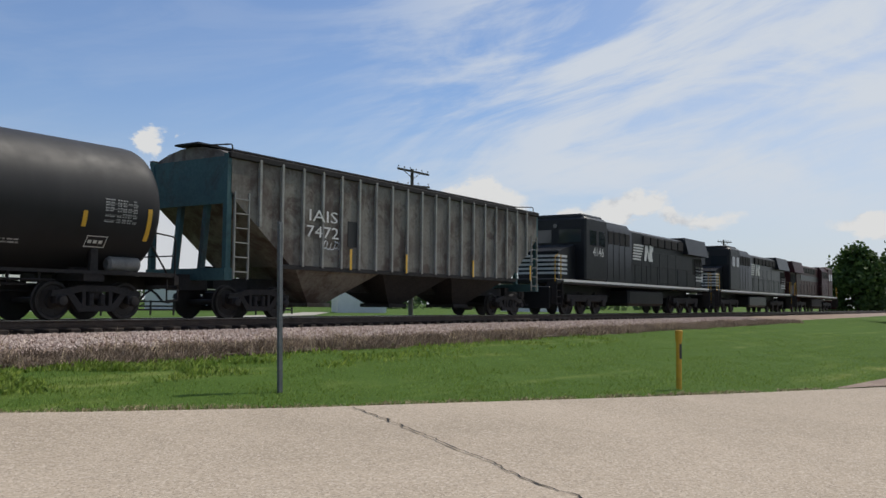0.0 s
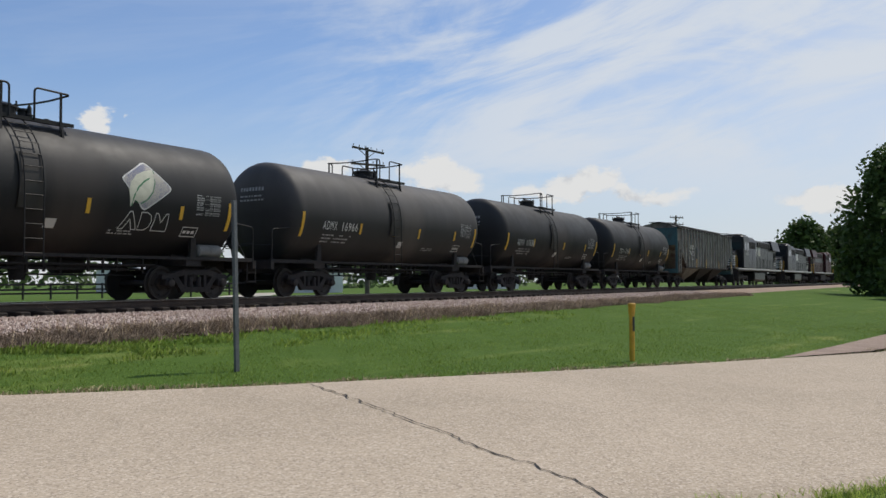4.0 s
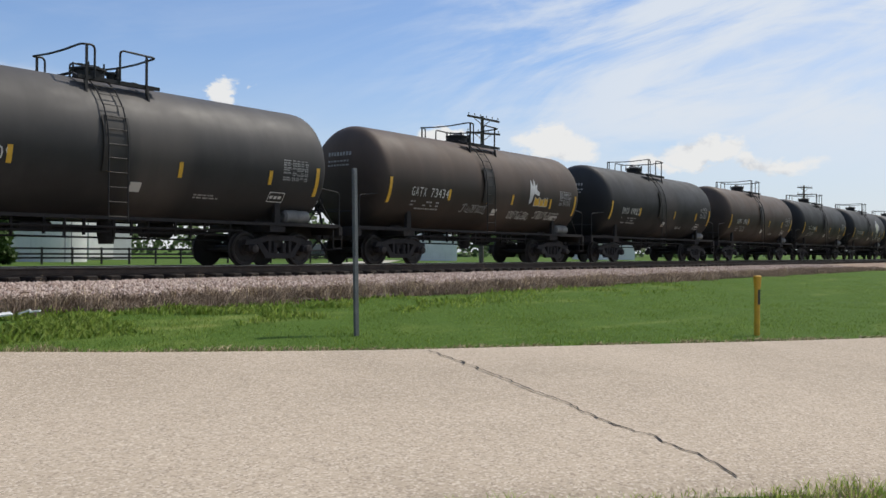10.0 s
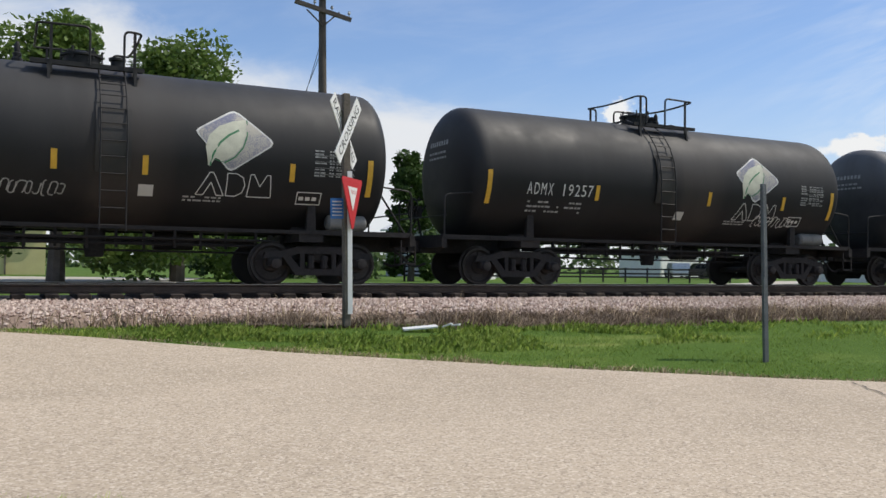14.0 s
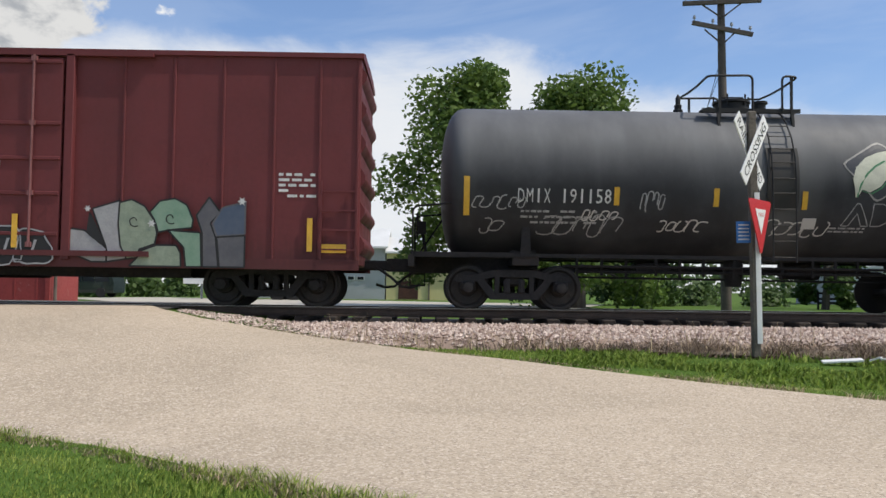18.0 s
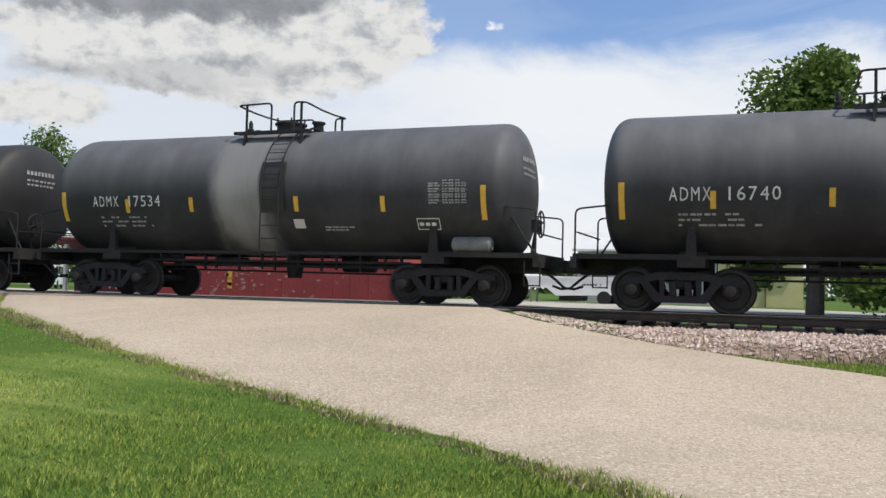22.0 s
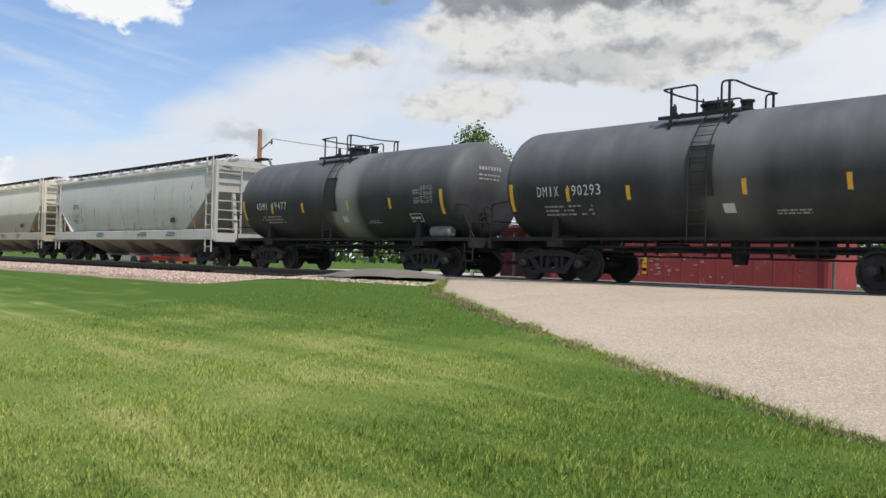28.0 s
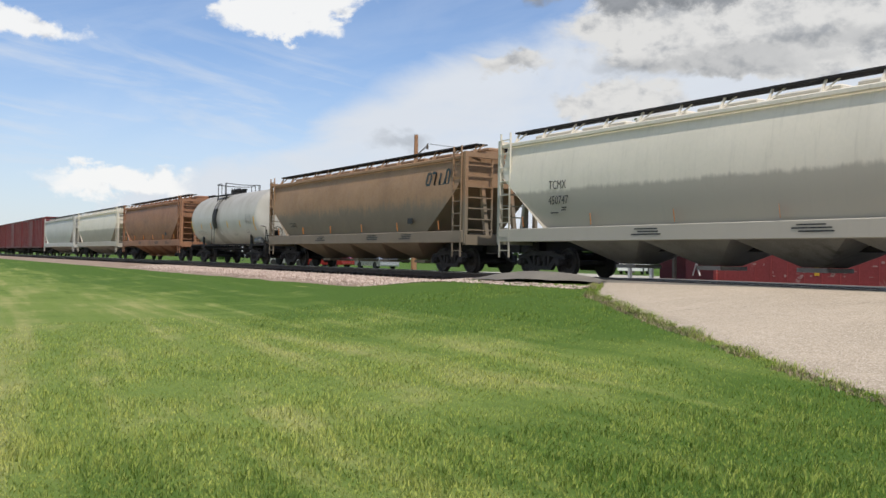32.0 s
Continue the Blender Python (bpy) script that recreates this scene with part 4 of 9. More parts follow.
def frame_lines(x, h, w, t, line=0.018, cells=3):
    s = Shape()

    def bit(x0, h0, x1, h1):
        s.add([(x0, skin(h0, 0.007), TANK_Z + h0), (x1, skin(h0, 0.007), TANK_Z + h0), (x1, skin(h1, 0.007), TANK_Z + h1), (x0, skin(h1, 0.007), TANK_Z + h1)], [(0, 1, 2, 3)])
    bit(x, h, x + w, h + line)
    bit(x, h + t - line, x + w, h + t)
    bit(x, h + line, x + line, h + t - line)
    bit(x + w - line, h + line, x + w, h + t - line)
    for i in range(cells):
        a = x + 0.05 + (w - 0.1) * i / cells
        bit(a, h + t * 0.34, a + (w - 0.1) / cells * 0.7, h + t * 0.62)
    return s


def scrawl(seed, w, t, strokes=7, thick=0.02):
    """Free hand-drawn loops, as (u, w) ribbons."""
    rng = random.Random(seed)
    pts, fs = [], []
    for k in range(strokes):
        cx = w * (k + 0.5) / strokes
        rx, ry = w / strokes * rng.uniform(0.4, 0.75), t * rng.uniform(0.3, 0.5)
        a0, turn = rng.uniform(0, 6.3), rng.uniform(3.2, 6.6)
        n = 14
        line = []
        for i in range(n + 1):
            a = a0 + turn * i / n
            line.append((cx + rx * math.cos(a) + 0.15 * rx * math.sin(3 * a), t / 2 + ry * math.sin(a * rng.choice((1, 1)) + 0.4)))
        for i, (u, v) in enumerate(line):
            p, q = line[max(0, i - 1)], line[min(n, i + 1)]
            d = math.hypot(q[0] - p[0], q[1] - p[1]) or 1
            ox, oy = -(q[1] - p[1]) / d * thick, (q[0] - p[0]) / d * thick
            pts += [(u + ox, v + oy), (u - ox, v - oy)]
            if i:
                m = len(pts)
                fs.append((m - 4, m - 3, m - 1, m - 2))
    return pts, fs


def tank_shell_mesh(half=TANK_L, r=TANK_R):
    head = [(HEAD * (1 - math.cos(math.pi / 2 * i / 12) ** (2 / 2.7)), r * math.sin(math.pi / 2 * i / 12) ** (2 / 2.7)) for i in range(13)]
    prof = [(-half + d, q) for d, q in head]
    prof += [(x, r) for x in (-2.9, 0.0, 2.9)]
    prof += [(half - d, q) for d, q in head[::-1]]
    return Shape().lathe(prof, (0, 0, TANK_Z), "x", 56).mesh("tank_shell", TANK["black"], 50)


def ladder_mesh():
    s = Shape()
    for u in (-0.22, 0.22):
        line = [(u, -1.62, 0.95), (u, -1.62, TANK_Z)] + [(u, -(TANK_R + 0.09) * math.cos(radians(a)), TANK_Z + (TANK_R + 0.09) * math.sin(radians(a))) for a in (15, 30, 45, 55, 62)]
        s.tube(line, 0.015, 6)
    for z in (1.05, 1.35, 1.65, 1.95, 2.25, 2.53):
        s.tube([(-0.22, -1.62, z), (0.22, -1.62, z)], 0.011, 5)
    for a in (11, 21, 31, 41, 51, 60):
        y, z = -(TANK_R + 0.09) * math.cos(radians(a)), TANK_Z + (TANK_R + 0.09) * math.sin(radians(a))
        s.tube([(-0.22, y, z), (0.22, y, z)], 0.011, 5)
    return s.mesh("ladder", M_BLACKIRON)


def guard_mesh():
    """Steel back plate behind the ladder."""
    rows = [[(u, skin(h, 0.035), TANK_Z + h) for u in (-0.3, 0.3)] for h in (-0.55, -0.35, -0.1, 0.15, 0.4, 0.6)]
    return Shape().strip(rows).strip([[(p[0], p[1] - 0.02, p[2]) for p in r] for r in rows]).mesh("kick_plate", M_RIB)


PLAT_Z = 3.88


def platform_mesh():
    """Grated boards along both shoulders of the shell, tied by straps over the top; u runs from the ladder."""
    s = Shape()
    for y in (-1, 1):
        s.box((-0.4, y * 0.88, PLAT_Z + 0.06), (1.9, 0.26, 0.035))
        s.box((-0.4, y * 1.0, PLAT_Z + 0.05), (1.92, 0.03, 0.08))
        for x in (-1.05, 0.4):
            s.bar((x, y * 1.0, PLAT_Z + 0.03), (x, y * 1.06, 3.56), 0.05)
    for x in (-1.05, 0.4):
        s.box((x, 0, PLAT_Z + 0.2), (0.08, 1.0, 0.035))
        for y in (-1, 1):
            s.bar((x, y * 0.48, PLAT_Z + 0.2), (x, y * 0.86, PLAT_Z + 0.06), 0.045)
    return s.mesh("platform", M_BLACKIRON)


def railing_mesh():
    """Two handrails, each bent round one end of the platform: a long one, and a short one past the ladder."""
    s = Shape()
    z, top, y = PLAT_Z + 0.05, PLAT_Z + 0.74, 1.02
    for inner, outer, post in ((-0.38, -1.25, -1.02), (0.2, 0.5, 0.38)):
        s.tube(round_rail([(inner, -y, z), (inner, -y, top), (outer, -y, top - 0.02), (outer, -0.3, top - 0.06), (outer, 0.3, top - 0.06), (outer, y, top - 0.02), (inner, y, top), (inner, y, z)], 0.11), 0.023, 6)
        for k in (-y, y):
            s.box((post, k, (z + top) / 2 - 0.1), (0.05, 0.03, top - z + 0.2))
    return s.mesh("guard_railing", M_BLACKIRON)


def manway_mesh():
    s = Shape()
    z = TANK_Z + TANK_R - 0.06
    s.lathe([(0, 0.33), (0.26, 0.33), (0.27, 0.38), (0.31, 0.38), (0.33, 0.3), (0.38, 0.12), (0.39, 0.0)], (-0.1, 0, z), "z", 20)
    for i in range(6):
        a = i * math.pi / 3
        s.tube([(-0.1 + 0.36 * math.cos(a), 0.36 * math.sin(a), z + 0.2), (-0.1 + 0.36 * math.cos(a), 0.36 * math.sin(a), z + 0.42)], 0.02, 5)
    s.box((-0.1, 0, z + 0.4), (0.5, 0.05, 0.04))
    s.lathe([(0, 0.12), (0.3, 0.12), (0.31, 0.16), (0.36, 0.16)], (0.55, 0.15, z), "z", 12)
    return s.mesh("manway", M_BLACKIRON)


def valve_mesh():
    z = TANK_Z + TANK_R - 0.03
    return Shape().lathe([(0, 0.1), (0.1, 0.1), (0.12, 0.07), (0.2, 0.08), (0.22, 0.05), (0.34, 0.055), (0.42, 0.02), (0.43, 0.0)], (0, 0, z), "z", 12).mesh("relief_valve", M_BLACKIRON)


def sill_mesh():
    """Stub sill with bolster arms and end sill at one end of the car."""
    s = Shape()
    s.box((0.95, 0, 0.86), (2.6, 0.36, 0.32))
    s.box((0, 0, 0.95), (0.5, 2.4, 0.2))
    for y in (-1, 1):
        s.prism([(-0.1, 1.0), (0.1, 1.0), (0.075, 1.62), (-0.075, 1.62)], y * 1.14 - 0.05, y * 1.14 + 0.05)
        s.prism([(-0.3, 1.0), (0.3, 1.0), (0.22, 1.25), (-0.22, 1.25)], y * 0.62 - 0.05, y * 0.62 + 0.05)
    s.box((2.18, 0, 0.92), (0.12, 2.5, 0.22))
    s.box((1.62, 0, 1.06), (1.1, 2.4, 0.05))
    for y in (-1.18, 1.18):
        s.box((1.1, y, 1.04), (2.2, 0.06, 0.1))
    for z in (0.45, 0.7):
        s.box((2.1, -1.2, z), (0.34, 0.05, 0.03))
    for u in (1.94, 2.26):
        s.box((u, -1.2, 0.68), (0.025, 0.03, 0.5))
    return s.mesh("stub_sill", M_GRIME)


def end_rail_mesh():
    s = Shape()
    s.tube(round_rail([(2.16, -1.2, 1.0), (2.16, -1.2, 1.95), (1.1, -1.25, 2.05)], 0.12), 0.02, 6)
    s.tube(round_rail([(2.16, 1.2, 1.0), (2.16, 1.2, 1.95), (1.1, 1.25, 2.05)], 0.12), 0.02, 6)
    s.tube([(2.12, -1.0, 1.05), (1.55, -0.95, 1.9)], 0.022, 6)
    s.tube([(2.12, -1.2, 1.5), (2.12, 1.2, 1.5)], 0.018, 6)
    return s.mesh("end_handrail", M_BLACKIRON)


def brake_mesh():
    s = Shape()
    rim = [(2.1, -0.55 + 0.27 * math.cos(a * math.pi / 9), 1.7 + 0.27 * math.sin(a * math.pi / 9)) for a in range(19)]
    s.tube(rim, 0.018, 5)
    for a in (0.3, 1.87, 3.44, 5.0):
        s.bar((2.1, -0.55, 1.7), (2.1, -0.55 + 0.27 * math.cos(a), 1.7 + 0.27 * math.sin(a)), 0.03)
    s.box((2.0, -0.55, 1.66), (0.16, 0.2, 0.26))
    s.bar((2.0, -0.55, 1.6), (1.9, -0.5, 1.05), 0.05)
    return s.mesh("hand_brake", M_GRIME)


def reservoir_mesh():
    s = Shape().lathe([(0, 0.1), (0.05, 0.165), (0.4, 0.17), (0.43, 0.18), (0.47, 0.17), (0.8, 0.165), (0.85, 0.1)], (0, -1.02, 1.25), "x", 16)
    return s.mesh("air_reservoir", M_RESERVOIR)


def piping_mesh():
    """Heater pipes and rods that hang below the shell between the trucks."""
    s = Shape()
    for y, z in ((-0.75, 0.86), (-0.45, 0.76), (0.3, 0.82), (0.75, 0.88)):
        s.tube([(-3.4, y, z), (3.4, y, z)], 0.03, 6)
    for i in range(13):
        x = -3.1 + i * 0.52
        s.box((x, -0.6 + 0.15 * (i % 3), 0.84 + 0.03 * (i % 2)), (0.05, 0.05, 0.36))
    s.lathe([(0.5, 0.16), (0.75, 0.2), (1.05, 0.2)], (0.2, 0, 0), "z", 14)
    s.box((-1.5, 0, 0.86), (0.7, 0.4, 0.2), chamfer=0.03)
    s.lathe([(-0.4, 0.02), (-0.38, 0.2), (0.38, 0.2), (0.4, 0.02)], (1.7, 0.35, 0.86), "x", 14)
    s.tube([(-3.5, 0, 0.66), (3.5, 0, 0.62)], 0.025, 6)
    return s.mesh("brake_piping", M_GRIME)


def sheet(poly, k, rings=6, cuts=4):
    """A filled outline, (u, w) pairs times k, cut finely enough to follow the shell."""
    rim = []
    for (a, b), (c, d) in zip(poly, poly[1:] + poly[:1]):
        rim += [((a + (c - a) * i / cuts) * k, (b + (d - b) * i / cuts) * k) for i in range(cuts)]
    n = len(rim)
    mx, my = sum(p[0] for p in rim) / n, sum(p[1] for p in rim) / n
    pts = [(mx + (u - mx) * r / rings, my + (w - my) * r / rings) for r in range(1, rings + 1) for u, w in rim] + [(mx, my)]
    fs = [(i, (i + 1) % n, len(pts) - 1) for i in range(n)]
    fs += [(r * n + i, r * n + n + i, r * n + n + (i + 1) % n, r * n + (i + 1) % n) for r in range(rings - 1) for i in range(n)]
    return pts, fs


def leaf_emblem(parent, x, h, size, tone):
    k = size
    diamond = [(0.02, 0.44), (0.0, 0.49), (0.04, 0.53), (0.44, 0.775), (0.50, 0.79), (0.56, 0.77), (0.97, 0.44), (1.0, 0.39), (0.97, 0.34), (0.5, 0.02), (0.45, 0.0), (0.40, 0.02)]
    rim = [(0.5 + (u - 0.5) * 1.06, 0.395 + (w - 0.395) * 1.07) for u, w in diamond]
    part("emblem_border", on_tank(*sheet(rim, k), x, h, 0.006), M_LETTER if tone == "bright" else M_LOGODARK, parent, "pale emblem border", angle=0)
    part("emblem_ground", on_tank(*sheet(diamond, k), x, h, 0.0095), M_LOGOSKY if tone == "bright" else M_LOGOSLATE, parent, "slate emblem ground", angle=0)
    leaf = [(0.165, 0.03), (0.20, 0.14), (0.34, 0.10), (0.48, 0.18), (0.59, 0.32), (0.645, 0.48), (0.65, 0.70), (0.46, 0.66), (0.28, 0.58), (0.14, 0.44), (0.095, 0.28), (0.12, 0.15), (0.135, 0.03)]
    part("emblem_leaf", on_tank(*sheet(leaf, k), x, h, 0.013), M_LEAFLOGO, parent, "cream leaf emblem", angle=0)
    s = Shape()
    vein = [(0.15, 0.04), (0.19, 0.2), (0.28, 0.36), (0.40, 0.47), (0.54, 0.55)]
    edge = [(0.66, 0.70), (0.655, 0.48), (0.60, 0.31), (0.49, 0.17), (0.35, 0.085), (0.21, 0.125)]
    for line, d in ((vein, 0.02), (edge, 0.014)):
        for (a, b), (c, e) in zip(line, line[1:]):
            s.add([(x + u * k, skin(h + w * k, 0.016), TANK_Z + h + w * k) for u, w in ((a, b), (c, e), (c + d, e - d), (a + d, b - d))], [(0, 1, 2, 3)])
    part("emblem_vein", s, M_LOGOGREEN, parent, "", angle=0)
    # three outlined shapes below the leaf
    shapes = (
        [(0.0, -0.36), (0.17, -0.06), (0.22, -0.06), (0.38, -0.36), (0.28, -0.36), (0.195, -0.19), (0.10, -0.36)],
        [(0.41, -0.36), (0.41, -0.06), (0.54, -0.06), (0.63, -0.11), (0.66, -0.21), (0.63, -0.31), (0.54, -0.36)],
        [(0.70, -0.36), (0.73, -0.06), (0.78, -0.06), (0.87, -0.22), (0.96, -0.06), (1.01, -0.06), (1.04, -0.36)],
    )
    for poly in shapes:
        s = Shape()
        for (p, q), (r_, t_) in zip(poly, poly[1:] + poly[:1]):
            p, q, r_, t_ = p * k + x, q * k, r_ * k + x, t_ * k
            d = math.hypot(r_ - p, t_ - q) or 1
            ox, oy = -(t_ - q) / d * 0.009, (r_ - p) / d * 0.009
            for i in range(5):
                a, b, c, e = p + (r_ - p) * i / 5, q + (t_ - q) * i / 5, p + (r_ - p) * (i + 1) / 5, q + (t_ - q) * (i + 1) / 5
                s.add([(u, skin(h + w_, 0.009), TANK_Z + h + w_) for u, w_ in ((a + ox, b + oy), (c + ox, e + oy), (c - ox, e - oy), (a - ox, b - oy))], [(0, 1, 2, 3)])
        tagged(part("emblem_outline", s, M_LETTER if tone == "bright" else M_SMALL, parent, "", angle=0), kind="stuff")


def tank_car(front, back, paint, mark, label, lx=0.36, late=False, emblem=None, tags=0, bright=True, seed=0, extra=None, mirrored=False, squat=1.0):
    """A short tank car between two coupling points, given as places at the clip's start."""
    mid = (front + back) / 2
    car = thing("tank_car", label, "tank car", "tank cars of the train")
    CARS.append((car, mid))
    rng = random.Random(seed * 7 + 1)
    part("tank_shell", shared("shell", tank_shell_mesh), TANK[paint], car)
    ends = (front - back) / 2
    for k in (-1, 1):
        at = pose(k * (ends - 2.55), 0, 0, 0, 0, 0 if k > 0 else 180)
        part("stub_sill", shared("sill", sill_mesh), None, car, "", at)
        part("end_handrail", shared("endrail", end_rail_mesh), None, car, "", at)
        truck(car, k * (ends - 2.35))
        coupler(car, k * (ends - 0.3), k)
    for y in (-1.2, 1.2):
        part("side_sill", shared(("side_sill", round(ends, 2)), lambda: Shape().box((0, 0, 1.04), (2 * (ends - 1.5), 0.05, 0.07)).mesh("side_sill", M_GRIME)), None, car, "", pose(0, y, 0))
    part("hand_brake", shared("brake", brake_mesh), None, car, "", pose((1 if late else -1) * (ends - 2.55), 0, 0, 0, 0, 0 if late else 180))
    part("air_reservoir", shared("reservoir", reservoir_mesh), None, car, "", pose(4.45, 0, 0))
    flip = 180 if mirrored else 0
    px = lx + (0.35 if mirrored else -0.35)
    part("platform", shared("platform", platform_mesh), None, car, "", pose(lx, 0, 0, 0, 0, flip))
    part("guard_railing", shared("railing", railing_mesh), None, car, "", pose(lx, 0, 0, 0, 0, flip))
    part("manway", shared("manway", manway_mesh), None, car, "", pose(px, 0, 0))
    part("relief_valve", shared("valve", valve_mesh), None, car, "", pose(lx + (0.95 if mirrored else -1.55), 0, 0))
    part("ladder", shared("ladder", ladder_mesh), None, car, "", pose(lx, 0, 0))
    part("kick_plate", shared("guard", guard_mesh), None, car, "", pose(lx, 0, 0))
    part("brake_piping", shared("piping", piping_mesh), None, car)
    tall = shared("strip_tall", lambda: patch(0, -0.75, 0.11, 0.72).mesh("reflector_strip", M_REFLECT))
    short = shared("strip_short", lambda: patch(0, -0.55, 0.1, 0.34).mesh("reflector_strip", M_REFLECT))
    for x in (-5.38, 5.16):
        part("reflector_strip", tall, None, car, "", pose(x, 0, 0))
    for x in ((-3.62, -1.75, 0.95, 2.95) if late else (-2.6, -0.55, 0.93, 3.5)):
        part("reflector_strip", short, None, car, "", pose(x + rng.uniform(-0.12, 0.12), 0, rng.uniform(-0.02, 0.02)))
    if mark:
        # two stencilled words on one line, each letter set apart
        wide, at, low = (1.74, -4.36, -0.5) if not late else (1.9, -4.46, -0.40)
        step = wide / (len(mark) - 0.35)
        for word in mark.split():
            line = Shape()
            for i, ch in enumerate(word):
                pts, fs, w = letters(ch, 0.26)
                k = min(1.0, step * 0.74 / w)
                off = at + i * step + (step * 0.74 - w * k) / 2
                q = on_tank([(off + u * k, v) for u, v in pts], fs, 0.0, low)
                line.add(q.v, q.f)
            part("reporting_mark", line, M_LETTER if bright else M_SMALL, car, "white stencilled lettering", angle=0)
            at += (len(word) + 1) * step
    tagged(part("small_print", bars(-4.3, -0.93, 1.45, 0.3, 3, seed + 3, 0.4, 0.3), M_SMALL, car, "", angle=0), kind="stuff")
    part("data_table", stencil_table(4.05, -0.42, 0.84, 0.54, seed), M_SMALL, car, "faded stencilled table", angle=0)
    part("consolidated_stencil", frame_lines(3.75, -0.95, 0.5, 0.24), M_LETTER if bright else M_SMALL, car, "", angle=0)
    part("placard", patch(lx + 0.45, -0.92, 0.26, 0.2, n=2), M_STICKER, car, "pale placard")
    tagged(part("small_print", bars(1.6, -1.0, 0.7, 0.12, 2, seed + 5), M_SMALL, car, "", angle=0), kind="stuff")
    tagged(part("end_mark", end_marks(seed), M_SMALL, car, "", angle=0), kind="stuff")
    if emblem:
        leaf_emblem(car, 1.82, -0.36, 1.36, emblem)
    for i in range(tags):
        pts, fs = scrawl(seed * 13 + i, 1.4, 0.28, 11, 0.011)
        spray = part("graffiti", on_tank(pts, fs, (-1.8, 0.9, 2.6)[(i + seed) % 3], -1.0 + 0.05 * i), M_STICKER if (seed + i) % 3 else M_SMALL, car, "loose white spray-painted scrawl", angle=0)
        tagged(spray, kind="stuff")
    if extra:
        extra(car)
    if squat != 1.0:
        # a slimmer tank on the same trucks
        slim = Matrix.Translation((0, 0, 1.005)) @ Matrix.Diagonal((1, 0.965, squat, 1)) @ Matrix.Translation((0, 0, -1.005))
        for ob in car.children:
            if ob.name.split(".")[0] not in ("truck", "coupler", "stub_sill", "end_handrail", "hand_brake", "brake_piping", "air_reservoir"):
                ob.matrix_basis = slim @ ob.matrix_basis
    return car


def end_marks(seed):
    """Small lettering on the rounded ends."""
    s = Shape()
    rng = random.Random(seed)
    for k in (-1, 1):
        for row, z in enumerate((0.62, 0.44, 0.32)):
            u = -0.55
            while u < 0.3:
                w = rng.uniform(0.06, 0.14) if row else 0.08
                d = 0.11 if row == 0 else 0.05
                quad = []
                for yy, zz in ((u, z), (u + w, z), (u + w, z + d), (u, z + d)):
                    r2 = min(1.0, (yy * yy + zz * zz) / TANK_R**2)
                    x = TANK_L - HEAD * (1 - (1 - r2**1.35) ** (1 / 2.7)) + 0.012
                    quad.append((k * x, yy if k > 0 else -yy, TANK_Z + zz))
                s.add(quad, [(0, 1, 2, 3)])
                u += w + 0.04
    return s


GAPS = [14.35, 1.15, -12.45, -25.95, -39.55, -53.05, -66.75, -80.6, -94, -107.4, -120.75, -134.6, -147.9, -161.2, -174.5, -187.7, -201.15]
TANKS = [
    ("black", "TILX 170562", "black tank car with dusty streaks, light painted on its top", {}),
    ("black", "ADMX 17636", "black tank car with yellow reflector strips", {}),
    ("dusty", "ADMX 16966", "dusty black tank car with a side ladder", {}),
    ("black", "DMIX 190457", "black tank car with a cream leaf emblem", {"emblem": "bright"}),
    ("black", "TILX 170636", "black tank car with white stencilled marks", {}),
    ("rusty", "ADMX 19411", "brownish black tank car, rusty and dusty, light painted on its top", {}),
    ("black", "DMIX 190225", "black tank car with a clean dark shell", {}),
    ("rusty", "GATX 73434", "rusty black tank car covered in pale graffiti", {"tags": 3, "extra": "sprays"}),
    ("dusty", "ADMX 16009", "faded black tank car with a grey centre band", {}),
    ("greyband", "ADMX 17584", "grey tank car with white spray letters", {"tags": 1}),
    ("grey", "DMIX 190196", "dark grey tank car, plain and dusty, light painted on its top", {}),
    ("black", "ADMX 19257", "black tank car with a cream leaf emblem and tags", {"emblem": "bright", "tags": 1}),
    ("black", "ADMX 16912", "black tank car with a leaf emblem, lightly tagged", {"emblem": "bright", "tags": 1}),
    ("dusty", "TILX 170618", "black tank car with dusty shoulders and light painted on them", {}),
    ("black", "DMIX 191192", "black tank car stained brown beside its ladder", {"emblem": "dark"}),
    ("grey", "DMIX 191158", "grey tank car with leaf emblem and low scrawls", {"emblem": "dark", "extra": "low", "lx": 0.62}),
]
GAPS2 = [-235.65, -248.9, -262.15, -275.4, -288.55, -301.85, -315.1, -328.35, -341.45]
TANKS2 = [
    ("grey", "ADMX 16740", "dark grey tank car with a dusty top and light painted along it", {}),
    ("greyband_wide", "ADMX 17534", "grey tank car with a pale stained middle", {"lx": 0.42}),
    ("black", "ADMX 17250", "black tank car with leaf emblem and faded red scrawl", {"emblem": "bright", "extra": "rust"}),
    ("jet", "ADMX 17666", "clean black tank car with a white data table", {}),
    ("jet", "VTGX 17015", "very dark tank car with small white marks", {}),
    ("jet", "ADMX 17406", "black tank car with a dull grey centre band", {}),
    ("grey", "DMIX 190293", "dark grey tank car with a pale drip band", {}),
    ("greyband", "ADMX 19477", "grey tank car with a pale stained band", {}),
]


